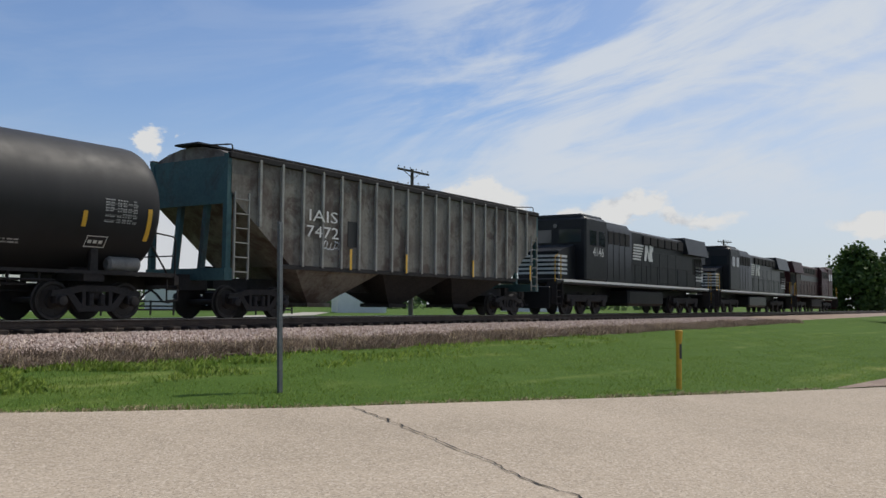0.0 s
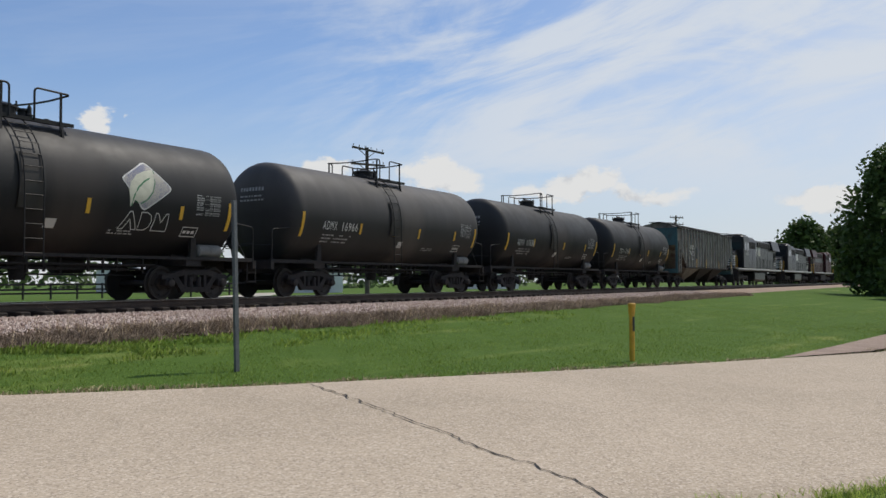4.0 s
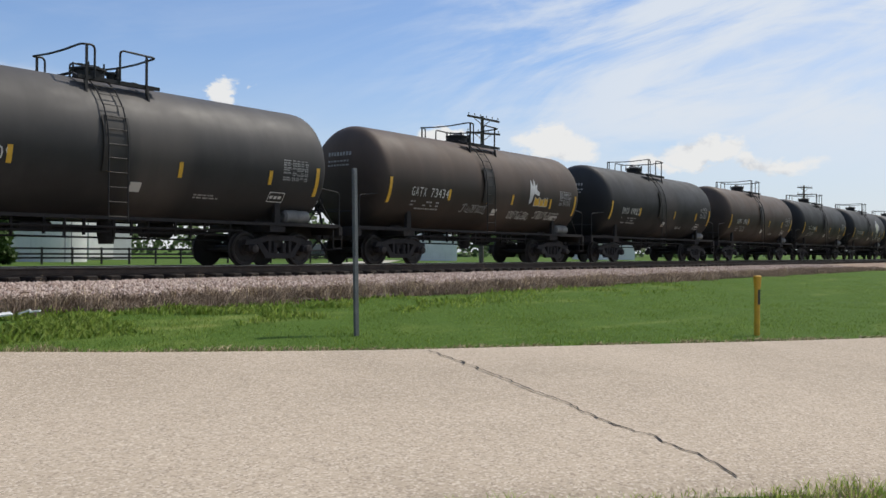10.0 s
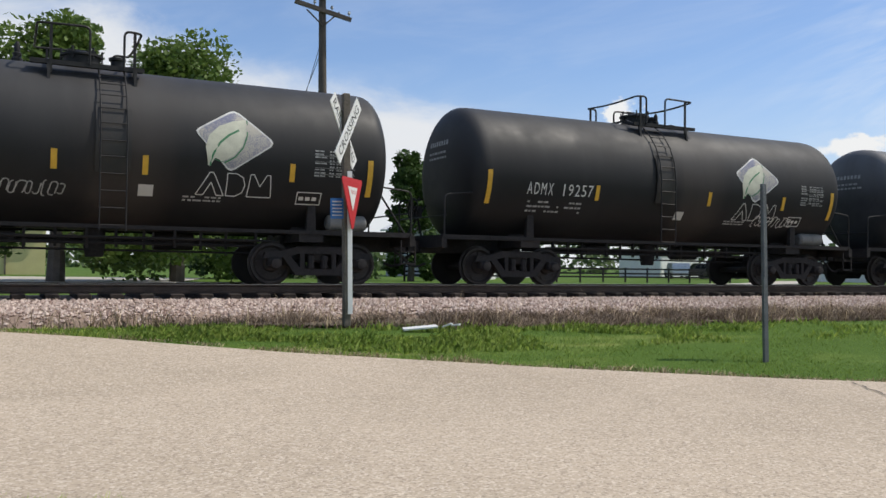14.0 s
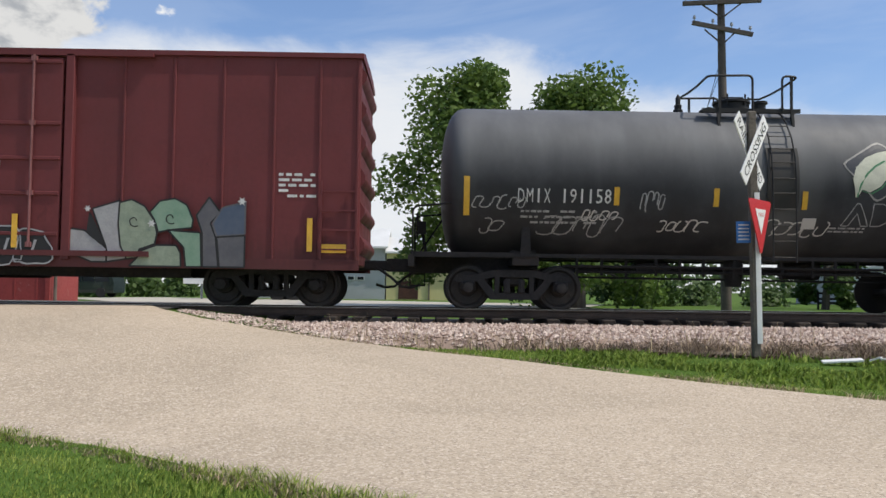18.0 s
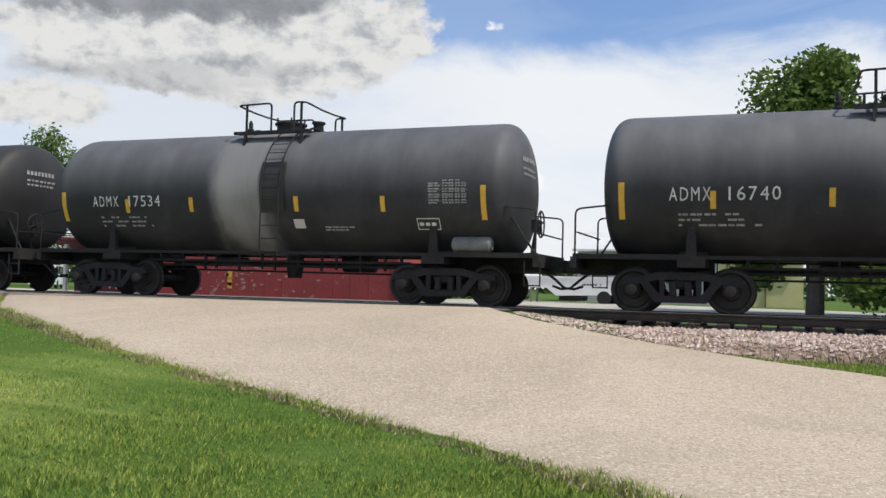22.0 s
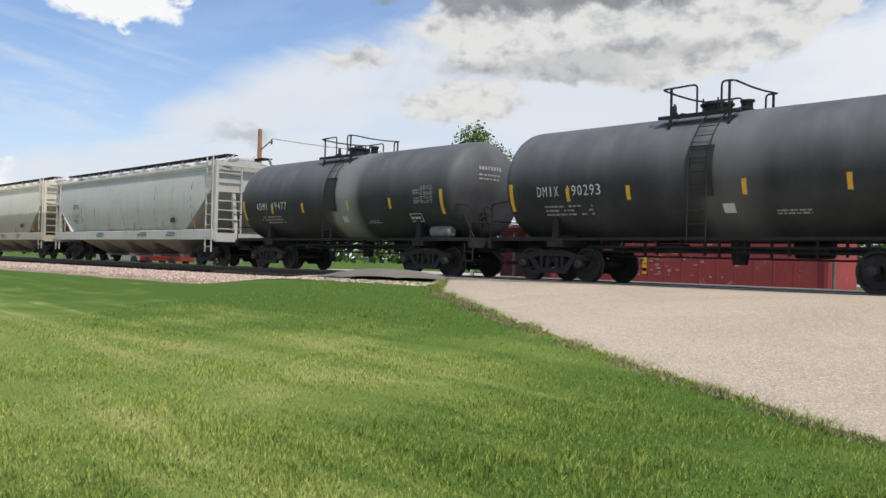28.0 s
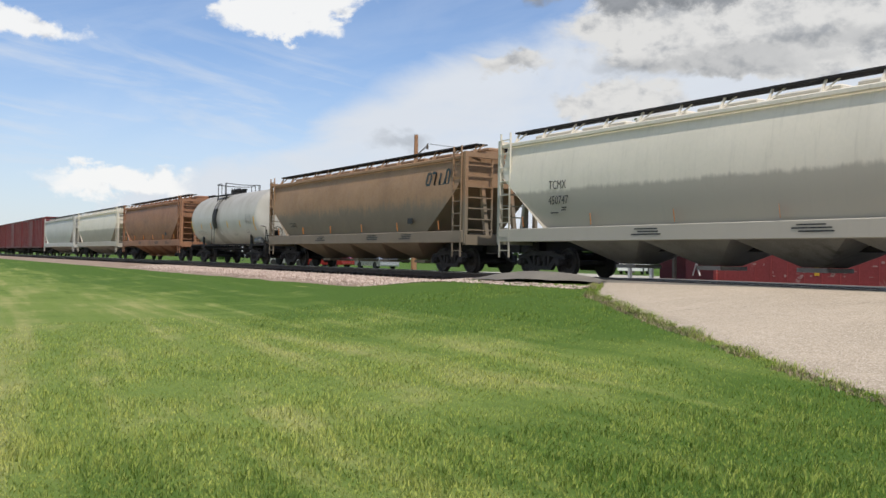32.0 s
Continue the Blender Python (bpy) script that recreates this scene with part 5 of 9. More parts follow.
def spray_block(car):
    """A pale angular figure with a row of yellow block shapes."""
    figure = [(0, 0), (0.16, 0.05), (0.2, 0.32), (0.34, 0.36), (0.62, 0.3), (0.66, 0.42), (0.46, 0.52), (0.5, 0.72), (0.36, 0.66), (0.3, 0.9), (0.22, 0.62), (0.08, 0.86), (0.02, 0.5)]
    part("graffiti", on_tank(*sheet(figure, 1.0), 2.0, -0.45), M_SPRAYW, car, "white spray-painted figure", angle=0)
    for i, (w, t) in enumerate(((0.34, 0.3), (0.26, 0.27), (0.24, 0.3))):
        block = [(0, 0), (w, 0.02), (w * 0.9, t), (w * 0.55, t * 0.75), (w * 0.1, t)]
        x = 2.32 + (0, 0.37, 0.66)[i]
        part("graffiti", on_tank(*sheet([(u * 1.14 - 0.02, q * 1.16 - 0.02) for u, q in block], 1.0), x, -0.5, 0.009), M_SPRAYW, car, "", angle=0)
        part("graffiti", on_tank(*sheet(block, 1.0), x, -0.5, 0.013), M_REFLECT, car, "yellow block shape", angle=0)


def low_tags(car):
    """A line of separate thin scrawls along the lower side."""
    spots = ((-5.2, -0.64, 1.0, 0.28, 6, M_SMALL), (-5.05, -1.08, 0.4, 0.3, 2, M_SMALL), (-3.9, -1.12, 1.5, 0.42, 5, M_SMALL), (-3.15, -0.82, 0.7, 0.2, 4, M_STICKER),
             (-2.05, -0.66, 0.46, 0.4, 4, M_SMALL), (-1.7, -1.02, 0.95, 0.24, 5, M_STICKER), (0.1, -1.08, 1.5, 0.34, 6, M_STICKER))
    for i, (x, h, w, t, n, mat) in enumerate(spots):
        pts, fs = scrawl(300 + i, w, t, n, 0.012)
        tagged(part("graffiti", on_tank(pts, fs, x, h), mat, car, "thin white scrawled tag", angle=0), kind="stuff")


def rust_scrawl(car):
    """Two rows of faded red scrawl beside the ladder."""
    for i, (x, h, w) in enumerate(((0.62, 0.12, 0.75), (0.66, -0.22, 0.95))):
        pts, fs = scrawl(330 + i, w, 0.24, 6, 0.016)
        tagged(part("graffiti", on_tank(pts, fs, x, h), M_SPRAYRUST, car, "faded red scrawl", angle=0), kind="stuff")


EXTRAS = {"sprays": spray_block, "low": low_tags, "rust": rust_scrawl}


def build_tanks():
    for gaps, cars, late in ((GAPS, TANKS, False), (GAPS2, TANKS2, True)):
        for i, (paint, mark, label, kw) in enumerate(cars):
            kw = dict(kw)
            if kw.get("extra"):
                kw["extra"] = EXTRAS[kw["extra"]]
            # on most of the first cars the ladder stands past the middle, and its platform runs the other way
            mirrored = not late and (i < 10 or i == 11)
            lx = kw.pop("lx", 0.02 if late else -0.5 if mirrored else 0.36)
            tank_car(gaps[i], gaps[i + 1], paint, mark, label, lx, late, bright=True, seed=i + (40 if late else 0), mirrored=mirrored, squat=0.94 if late else 1.0, **kw)


build_tanks()



# ---- box cars ----
M_SPRAYPALE = surface("spray_cream", (0.50, 0.46, 0.38), (0.34, 0.30, 0.25), 4, 0.7, stain=(0.16, 0.10, 0.07), stain_at=(0.5, 0.7), stain_scale=2.0)
M_BOXROD = surface("dull_red_rod", (0.22, 0.085, 0.085), (0.15, 0.05, 0.05), 3, 0.6)
def flat_text(text, height, x, y, z, width=None):
    pts, fs, w = letters(text, height)
    k = (width / w) if width else 1.0
    return Shape().add([(x + u * k, y, z + q) for u, q in pts], fs)


def flat_poly(poly, x, y, z, k=1.0):
    n = len(poly)
    cx, cz = sum(p[0] for p in poly) / n, sum(p[1] for p in poly) / n
    return Shape().add([(x + u * k, y, z + w * k) for u, w in poly] + [(x + cx * k, y, z + cz * k)], [(i, (i + 1) % n, n) for i in range(n)])


def flat_scrawl(seed, x, y, z, w, t, strokes, thick):
    pts, fs = scrawl(seed, w, t, strokes, thick)
    return Shape().add([(x + u, y, z + q) for u, q in pts], fs)


def bars_flat(x, y, z, w, t, rows, seed):
    rng = random.Random(seed)
    s = Shape()
    for i in range(rows):
        u = 0.0
        while u < w:
            k = min(rng.uniform(0.05, 0.2), w - u)
            h = z + t * (1 - (i + 1) / rows)
            if rng.random() < 0.8 and k > 0.02:
                s.add([(x + u, y, h), (x + u + k, y, h), (x + u + k, y, h + t / rows * 0.5), (x + u, y, h + t / rows * 0.5)], [(0, 1, 2, 3)])
            u += k + 0.05
    return s


def blob(seed, w, t, n=22):
    """A rounded bubble outline."""
    rng = random.Random(seed)
    ph = [rng.uniform(0, 6.3) for _ in range(4)]
    out = []
    for i in range(n):
        a = 2 * math.pi * i / n
        r = 1 + 0.10 * math.sin(2 * a + ph[0]) + 0.12 * math.sin(3 * a + ph[1]) + 0.08 * math.sin(5 * a + ph[2]) + 0.05 * math.sin(7 * a + ph[3])
        c, s_ = math.cos(a), math.sin(a)
        c, s_ = math.copysign(abs(c) ** 0.6, c), math.copysign(abs(s_) ** 0.6, s_)
        out.append((w / 2 * (1 + c * r), t / 2 * (1 + s_ * r)))
    return out


def bubble(parent, x, y, z, w, t, n, fill, line, seed, label):
    """Overlapping bubble letters: filled blobs with an outline proud of them."""
    fills, lines = Shape(), Shape()
    rng = random.Random(seed)
    for i in range(n):
        ww = w / n * 1.15
        bx, bz = x + w * i / n, z + rng.uniform(-0.04, 0.06) * t
        pts = blob(seed + i, ww, t)
        m = len(pts)
        fills.add([(bx + u, y - 0.001 * i, bz + q) for u, q in pts] + [(bx + ww / 2, y - 0.001 * i, bz + t / 2)], [(k, (k + 1) % m, m) for k in range(m)])
        rows = []
        for k in range(m + 1):
            u, q = pts[k % m]
            dx, dz = u - ww / 2, q - t / 2
            d = math.hypot(dx, dz) or 1
            rows.append([(bx + u, y - 0.006 - 0.001 * i, bz + q), (bx + u + dx / d * 0.03, y - 0.006 - 0.001 * i, bz + q + dz / d * 0.03)])
        lines.strip(rows)
        a, b = (ww * 0.42, t * 0.3), (ww * 0.55, t * 0.72)
        lines.add([(bx + u, y - 0.007 - 0.001 * i, bz + q) for u, q in (a, (a[0] + 0.05, a[1]), (b[0] + 0.05, b[1]), b)], [(0, 1, 2, 3)])
    tagged(part("graffiti", fills, fill, parent, label, angle=0), kind="stuff")
    tagged(part("graffiti", lines, line, parent, "", angle=0), kind="stuff")


def big_piece(car, x, y, z):
    """A spray-painted piece of interlocking wedges and lobes, grey to green to navy, edged in black with white glints."""
    shapes = (
        (M_SPRAYGREY, "grey wedge", [(0.0, 0.33), (0.02, 0.74), (0.36, 0.70), (0.78, 0.37), (0.78, 0.12), (0.5, 0.12)]),
        (M_SPRAYGREY, "grey slanted stroke", [(0.50, 1.10), (1.0, 1.26), (1.04, 0.42), (1.15, 0.18), (0.78, 0.12), (0.78, 0.36)]),
        (M_SPRAYG, "sage lobe with a curl", [(1.0, 1.22), (1.22, 1.28), (1.46, 1.16), (1.64, 0.90), (1.70, 0.66), (1.66, 0.46), (1.38, 0.36), (1.34, 0.20), (1.15, 0.18), (1.03, 0.42), (0.98, 0.83)]),
        (M_SPRAYGREEN, "green lobe with a curl", [(1.56, 1.05), (1.74, 1.26), (2.02, 1.31), (2.24, 1.19), (2.36, 0.92), (2.34, 0.77), (1.90, 0.72), (1.72, 0.68), (1.66, 0.88)]),
        (M_SPRAYG, "sage foot", [(1.2, 0.05), (1.34, 0.2), (1.40, 0.33), (1.70, 0.44), (2.06, 0.44), (2.14, 0.30), (2.15, 0.05)]),
        (M_SPRAYGREEN, "green stroke", [(1.90, 0.72), (2.50, 0.68), (2.53, 0.05), (2.24, 0.05), (2.20, 0.40)]),
        (M_SPRAYSLATE, "slate wedge", [(2.42, 1.0), (2.65, 1.34), (2.86, 1.06), (2.68, 0.86), (2.78, 0.6), (2.84, 0.05), (2.55, 0.05), (2.53, 0.68)]),
        (M_SPRAYNAVY, "navy block", [(2.90, 1.15), (3.32, 1.26), (3.32, 0.66), (2.80, 0.62), (2.72, 0.85)]),
        (M_SPRAYSLATE, "slate foot", [(2.80, 0.60), (3.32, 0.64), (3.32, 0.05), (2.86, 0.05)]),
        (M_SPRAYK, "black shadow", [(0.46, 1.02), (0.56, 0.82), (0.74, 0.42), (0.42, 0.66)]),
    )
    for i, (mat, label, poly) in enumerate(shapes):
        yy = y - 0.0015 * i
        part("graffiti", Shape().add([(x + u, yy, z + q) for u, q in poly], [tuple(range(len(poly)))]), mat, car, label, angle=0)
        edges = Shape()
        for (p, q), (r, t) in zip(poly, poly[1:] + poly[:1]):
            d = math.hypot(r - p, t - q)
            ox, oz = -(t - q) / d * 0.016, (r - p) / d * 0.016
            edges.add([(x + a, yy - 0.001, z + b) for a, b in ((p + ox, q + oz), (r + ox, t + oz), (r - ox, t - oz), (p - ox, q - oz))], [(0, 1, 2, 3)])
        tagged(part("graffiti_outline", edges, M_SPRAYSLATE if mat is M_SPRAYNAVY else M_SPRAYK, car, "", angle=0), kind="stuff")
    # small curls and glints
    for u, q in ((1.28, 0.88), (1.95, 0.94)):
        rows = [[(x + u + r * math.cos(a), y - 0.02, z + q + r * math.sin(a)), (x + u + (r + 0.02) * math.cos(a), y - 0.02, z + q + (r + 0.02) * math.sin(a))] for a, r in ((k * 0.45, 0.03 + 0.006 * k) for k in range(13))]
        part("graffiti", Shape().strip(rows), M_SPRAYK, car, "", angle=0)
    for u, q, r in ((0.42, 1.10, 0.07), (1.60, 0.84, 0.08), (3.26, 1.27, 0.09)):
        star = [(r * (1.0 if k % 2 == 0 else 0.45) * math.cos(k * math.pi / 6), r * (1.0 if k % 2 == 0 else 0.45) * math.sin(k * math.pi / 6)) for k in range(12)]
        part("graffiti", flat_poly(star, x + u, y - 0.022, z + q), M_SPRAYW, car, "white glint", angle=0)


def shards(parent, x, y, z, w, t, fills, line, n, seed, label):
    """Wild-style spray: angular, interlocking strokes in several colours, edged with a dark line."""
    rng = random.Random(seed)
    layers = {m.name: (m, Shape()) for m in fills}
    edges = Shape()
    for i in range(n):
        cx, cz = x + w * (i + rng.random()) / n, z + t * rng.uniform(0.15, 0.8)
        a, ln, wd = rng.choice((0.3, 1.2, 1.57, 1.9, 2.8)) + rng.uniform(-0.25, 0.25), t * rng.uniform(0.25, 0.55), t * rng.uniform(0.08, 0.2)
        ca, sa = math.cos(a), math.sin(a)
        poly = [(-ln, -wd * 0.3), (-ln * 0.3, -wd), (ln * 0.5, -wd * 0.8), (ln, 0.0), (ln * 0.4, wd * 0.4), (ln * 0.2, wd), (-ln * 0.5, wd * 0.7)]
        poly = [(cx + u * ca - v * sa, min(z + t, max(z, cz + u * sa + v * ca))) for u, v in poly]
        yy = y - 0.0012 * (i % 6)
        layers[rng.choice(fills).name][1].add([(u, yy, v) for u, v in poly], [tuple(range(len(poly)))])
        for (p, q), (r, s_) in zip(poly, poly[1:] + poly[:1]):
            d = math.hypot(r - p, s_ - q)
            if d > 0.03 and rng.random() < 0.75:
                ox, oz = -(s_ - q) / d * 0.013, (r - p) / d * 0.013
                edges.add([(p + ox, yy - 0.0006, q + oz), (r + ox, yy - 0.0006, s_ + oz), (r - ox, yy - 0.0006, s_ - oz), (p - ox, yy - 0.0006, q - oz)], [(0, 1, 2, 3)])
    for m, sh in layers.values():
        if sh.v:
            tagged(part("graffiti", sh, m, parent, label, angle=0), kind="stuff")
    tagged(part("graffiti_outline", edges, line, parent, "", angle=0), kind="stuff")


def underframe(parent, half, width=2.9):
    s = Shape()
    s.box((0, 0, 0.95), (half * 2 - 0.6, 0.4, 0.34))
    for x in (-half + 2.6, -half / 3, half / 3, half - 2.6):
        s.box((x, 0, 1.0), (0.3, width, 0.2))
    s.box((0.6, 0.5, 0.7), (1.3, 0.5, 0.4), chamfer=0.05)
    s.lathe([(-0.5, 0.02), (-0.48, 0.2), (0.48, 0.2), (0.5, 0.02)], (-1.2, -0.6, 0.72), "x", 12)
    s.tube([(-half + 3.6, -0.7, 0.72), (half - 3.6, -0.7, 0.7)], 0.03, 6)
    part("underframe", s, M_GRIME, parent)
    for y in (-0.75, 0.75):
        part("floor_stringer", Shape().box((0, y, 0.66), (half * 2 - 6.6, 0.12, 0.24)), M_GRIME, parent)


def end_ladder(parent, x, y, z0, z1, mat, n=5, w=0.45):
    s = Shape()
    for u in (0, w):
        s.box((x + u, y, (z0 + z1) / 2), (0.04, 0.05, z1 - z0))
    ladder = part("ladder", s, mat, parent)
    for i in range(n):
        part("rung", Shape().box((x + w / 2, y - 0.02, z0 + (z1 - z0) * (i + 0.5) / n), (w, 0.03, 0.03)), mat, ladder)


def box_shell(car, half, y, z0, z1, mat, roof_mat, rib_xs, rib_w=0.09, rib_d=0.07):
    s = Shape()
    s.box((0, 0, (z0 + z1) / 2), (half * 2, y * 2, z1 - z0), chamfer=0.03)
    part("side_wall", s, mat, car)
    s = Shape()
    prof = [(-y - 0.06, z1 - 0.04), (-y - 0.06, z1 + 0.05), (-y * 0.5, z1 + 0.13), (0, z1 + 0.17), (y * 0.5, z1 + 0.13), (y + 0.06, z1 + 0.05), (y + 0.06, z1 - 0.04)]
    s.prism(prof, -half - 0.04, half + 0.04, "x")
    roof = part("roof", s, roof_mat, car)
    n = int(half * 2 / 1.1)
    rib = Shape().box((0, 0, z1 + 0.09), (0.07, y * 1.5, 0.13)).mesh("roof_rib", roof_mat)
    for i in range(n + 1):
        part("roof_rib", rib, None, roof, "", pose(-half + half * 2 * i / n, 0, 0))
    for x in rib_xs:
        part("side_post", Shape().box((x, -y - rib_d / 2 + 0.005, (z0 + z1) / 2), (rib_w, rib_d, z1 - z0 - 0.16), chamfer=0.015), mat, car)
    s = Shape()
    s.box((0, -y - 0.02, z0 + 0.02), (half * 2, 0.1, 0.2))
    s.box((0, y + 0.02, z0 + 0.02), (half * 2, 0.1, 0.2))
    part("side_sill", s, mat, car)
    for k in (-1, 1):
        for i in range(6):
            z = z0 + 0.4 + (z1 - z0 - 0.75) * i / 5
            s = Shape().prism([(k * half - 0.01 * k, z - 0.2), (k * (half + 0.09), z - 0.05), (k * (half + 0.09), z + 0.04), (k * half - 0.01 * k, z + 0.2)], -y + 0.12, y - 0.12)
            part("end_corrugation", s, mat, car)


def red_box_car(front, back):
    mid, ends = (front + back) / 2, (front - back) / 2
    car = thing("box_car", "oxide-red box car with double plug doors and graffiti", "box car", "box cars of the train")
    CARS.append((car, mid))
    half, y, z0, z1 = 7.86, 1.55, 0.78, 4.72
    door = [-2.57, -0.13, 2.37]
    ribs = [-half + 0.05, -7.1, -6.21, -5.3, -4.46, -3.55, 3.45, 4.38, 5.3, 6.25, 7.1, half - 0.05]
    box_shell(car, half, y, z0, z1, M_BOXRED, M_BOXRED, ribs, 0.05, 0.035)
    for a, b in zip(door, door[1:]):
        d = part("plug_door", Shape().box(((a + b) / 2, -y - 0.05, 2.78), (b - a - 0.06, 0.12, 3.6), chamfer=0.02), M_BOXRED, car)
        for z in (1.3, 2.05, 2.7, 3.35, 4.5):
            part("door_beam", Shape().box(((a + b) / 2, -y - 0.12, z), (b - a - 0.1, 0.05, 0.07), chamfer=0.01), M_BOXRED, d)
        for x in (a + 0.55, b - 0.55):
            s = Shape().tube([(x, -y - 0.17, 1.05), (x, -y - 0.17, 4.62)], 0.025, 6)
            for z in (1.1, 2.05, 3.35, 4.55):
                s.box((x, -y - 0.14, z), (0.1, 0.1, 0.09))
            part("lock_rod", s, M_BOXROD, d, "dull reddish lock rod")
        part("door_handle", Shape().tube([((a + b) / 2, -y - 0.16, 3.3), ((a + b) / 2, -y - 0.2, 4.3)], 0.02, 6), M_BOXRED, d)
    for x in (door[0] - 0.1, door[-1] + 0.1):
        part("door_post", Shape().box((x, -y - 0.06, 2.75), (0.16, 0.14, 3.85), chamfer=0.02), M_BOXRED, car)
    part("door_track", Shape().box((-0.1, -y - 0.1, 0.95), (8.2, 0.12, 0.1)).box((-0.1, -y - 0.08, 4.66), (8.2, 0.1, 0.07)), M_BOXRED, car)
    end_ladder(car, -half + 0.05, -y - 0.08, 0.9, 2.35, M_BOXRED, 4, 0.66)
    end_ladder(car, half - 0.71, -y - 0.08, 0.9, 2.35, M_BOXRED, 4, 0.66)
    underframe(car, half)
    for k in (-1, 1):
        truck(car, k * (half - 1.75))
        coupler(car, k * (ends - 0.3), k)
    f = -y - 0.008
    for t, z in (("LRS", 2.0),):
        part("number_plate", Shape().box((-6.67, f, z + 0.13), (0.62, 0.012, 0.3)), M_LETTER, car, "white stencil panel")
        part("reporting_mark", flat_text(t, 0.22, -6.93, f - 0.012, z + 0.02, 0.52), M_BLACKTXT, car, "", angle=0)
    for t, x in (("35", -6.63), ("17", -5.89)):
        part("number_plate", Shape().box((x, f, 1.66), (0.4, 0.012, 0.3)), M_LETTER, car, "white stencil panel")
        part("reporting_mark", flat_text(t, 0.22, x - 0.15, f - 0.012, 1.55, 0.3), M_BLACKTXT, car, "", angle=0)
    part("black_panel", Shape().box((-5.82, f, 2.11), (0.52, 0.012, 0.26)), M_PANEL, car, "black painted panel")
    part("reflector_strip", Shape().box((-7.5, f - 0.05, 1.05), (0.44, 0.012, 0.16)), M_REFLECT, car)
    for x in (-7.05, -4.2, -1.6, 1.55, 6.95):
        part("reflector_strip", Shape().box((x, f - 0.14 if -2.5 < x < 2.4 else f - 0.055, 1.35), (0.1, 0.012, 0.62)), M_REFLECT, car)
    txt = Shape()
    for row, t in enumerate(("IMPORTANT CLOSE FIRST DOOR BEFORE", "CLOSING MAIN DOOR. CLOSE AND LOCK", "BOTH DOORS BEFORE MOVING CAR")):
        q = flat_text(t, 0.075, -2.1, f - 0.115, 4.28 - row * 0.12, 1.5 if row < 2 else 1.35)
        txt.add(q.v, q.f)
    tagged(part("warning_text", txt, M_LETTER, car, "white stencilled warning", angle=0), kind="stuff")
    for i, (x, z, w, t) in enumerate(((-1.1, 3.15, 0.5, 0.1), (-1.05, 2.72, 0.28, 0.24), (0.55, 2.98, 0.24, 0.08), (0.95, 2.6, 0.24, 0.14), (0.05, 2.55, 0.26, 0.14), (0.4, 1.72, 0.34, 0.1), (-1.35, 2.65, 0.2, 0.08), (-0.55, 2.35, 0.24, 0.08))):
        part("sticker", Shape().box((x + 0.2, f - 0.115, z), (w * 0.7, 0.01, t * 0.8)), M_STICKER, car)
    tagged(part("graffiti", flat_scrawl(5, -7.1, f - 0.004, 0.85, 1.8, 0.7, 9, 0.018), M_SPRAYW, car, "white scrawled tags", angle=0), kind="stuff")
    tagged(part("graffiti", flat_scrawl(8, -4.9, f - 0.004, 2.0, 2.0, 0.24, 8, 0.016), M_SPRAYW, car, "white scrawled letters", angle=0), kind="stuff")
    tagged(part("graffiti", flat_scrawl(9, -2.9, f - 0.004, 0.95, 0.2, 0.8, 3, 0.016), M_SPRAYW, car, "", angle=0), kind="stuff")
    bubble(car, -5.4, f - 0.037, 0.72, 2.4, 0.95, 4, M_SPRAYK, M_SPRAYW, 21, "black bubble letters outlined in white")
    bubble(car, -1.95, f - 0.125, 1.2, 1.15, 1.0, 2, M_SPRAYGREY, M_SPRAYK, 34, "grey bubble letters outlined in black")
    bubble(car, 0.6, f - 0.125, 0.74, 1.5, 0.65, 3, M_SPRAYK, M_SPRAYGREY, 45, "black bubble letters on the door")
    big_piece(car, 2.44, f - 0.07, 0.68)
    tagged(part("small_print", bars_flat(6.35, f - 0.004, 2.05, 0.7, 0.5, 5, 3), M_LETTER, car, "", angle=0), kind="stuff")
    tagged(part("graffiti", flat_scrawl(18, -0.55, f - 0.13, 1.5, 0.35, 0.6, 3, 0.014), M_SPRAYW, car, "", angle=0), kind="stuff")
    tagged(part("graffiti", flat_scrawl(19, 0.1, f - 0.13, 1.55, 0.3, 0.7, 3, 0.014), M_SMALL, car, "", angle=0), kind="stuff")
    part("reflector_strip", Shape().box((7.4, f - 0.05, 1.1), (0.45, 0.012, 0.16)), M_REFLECT, car)


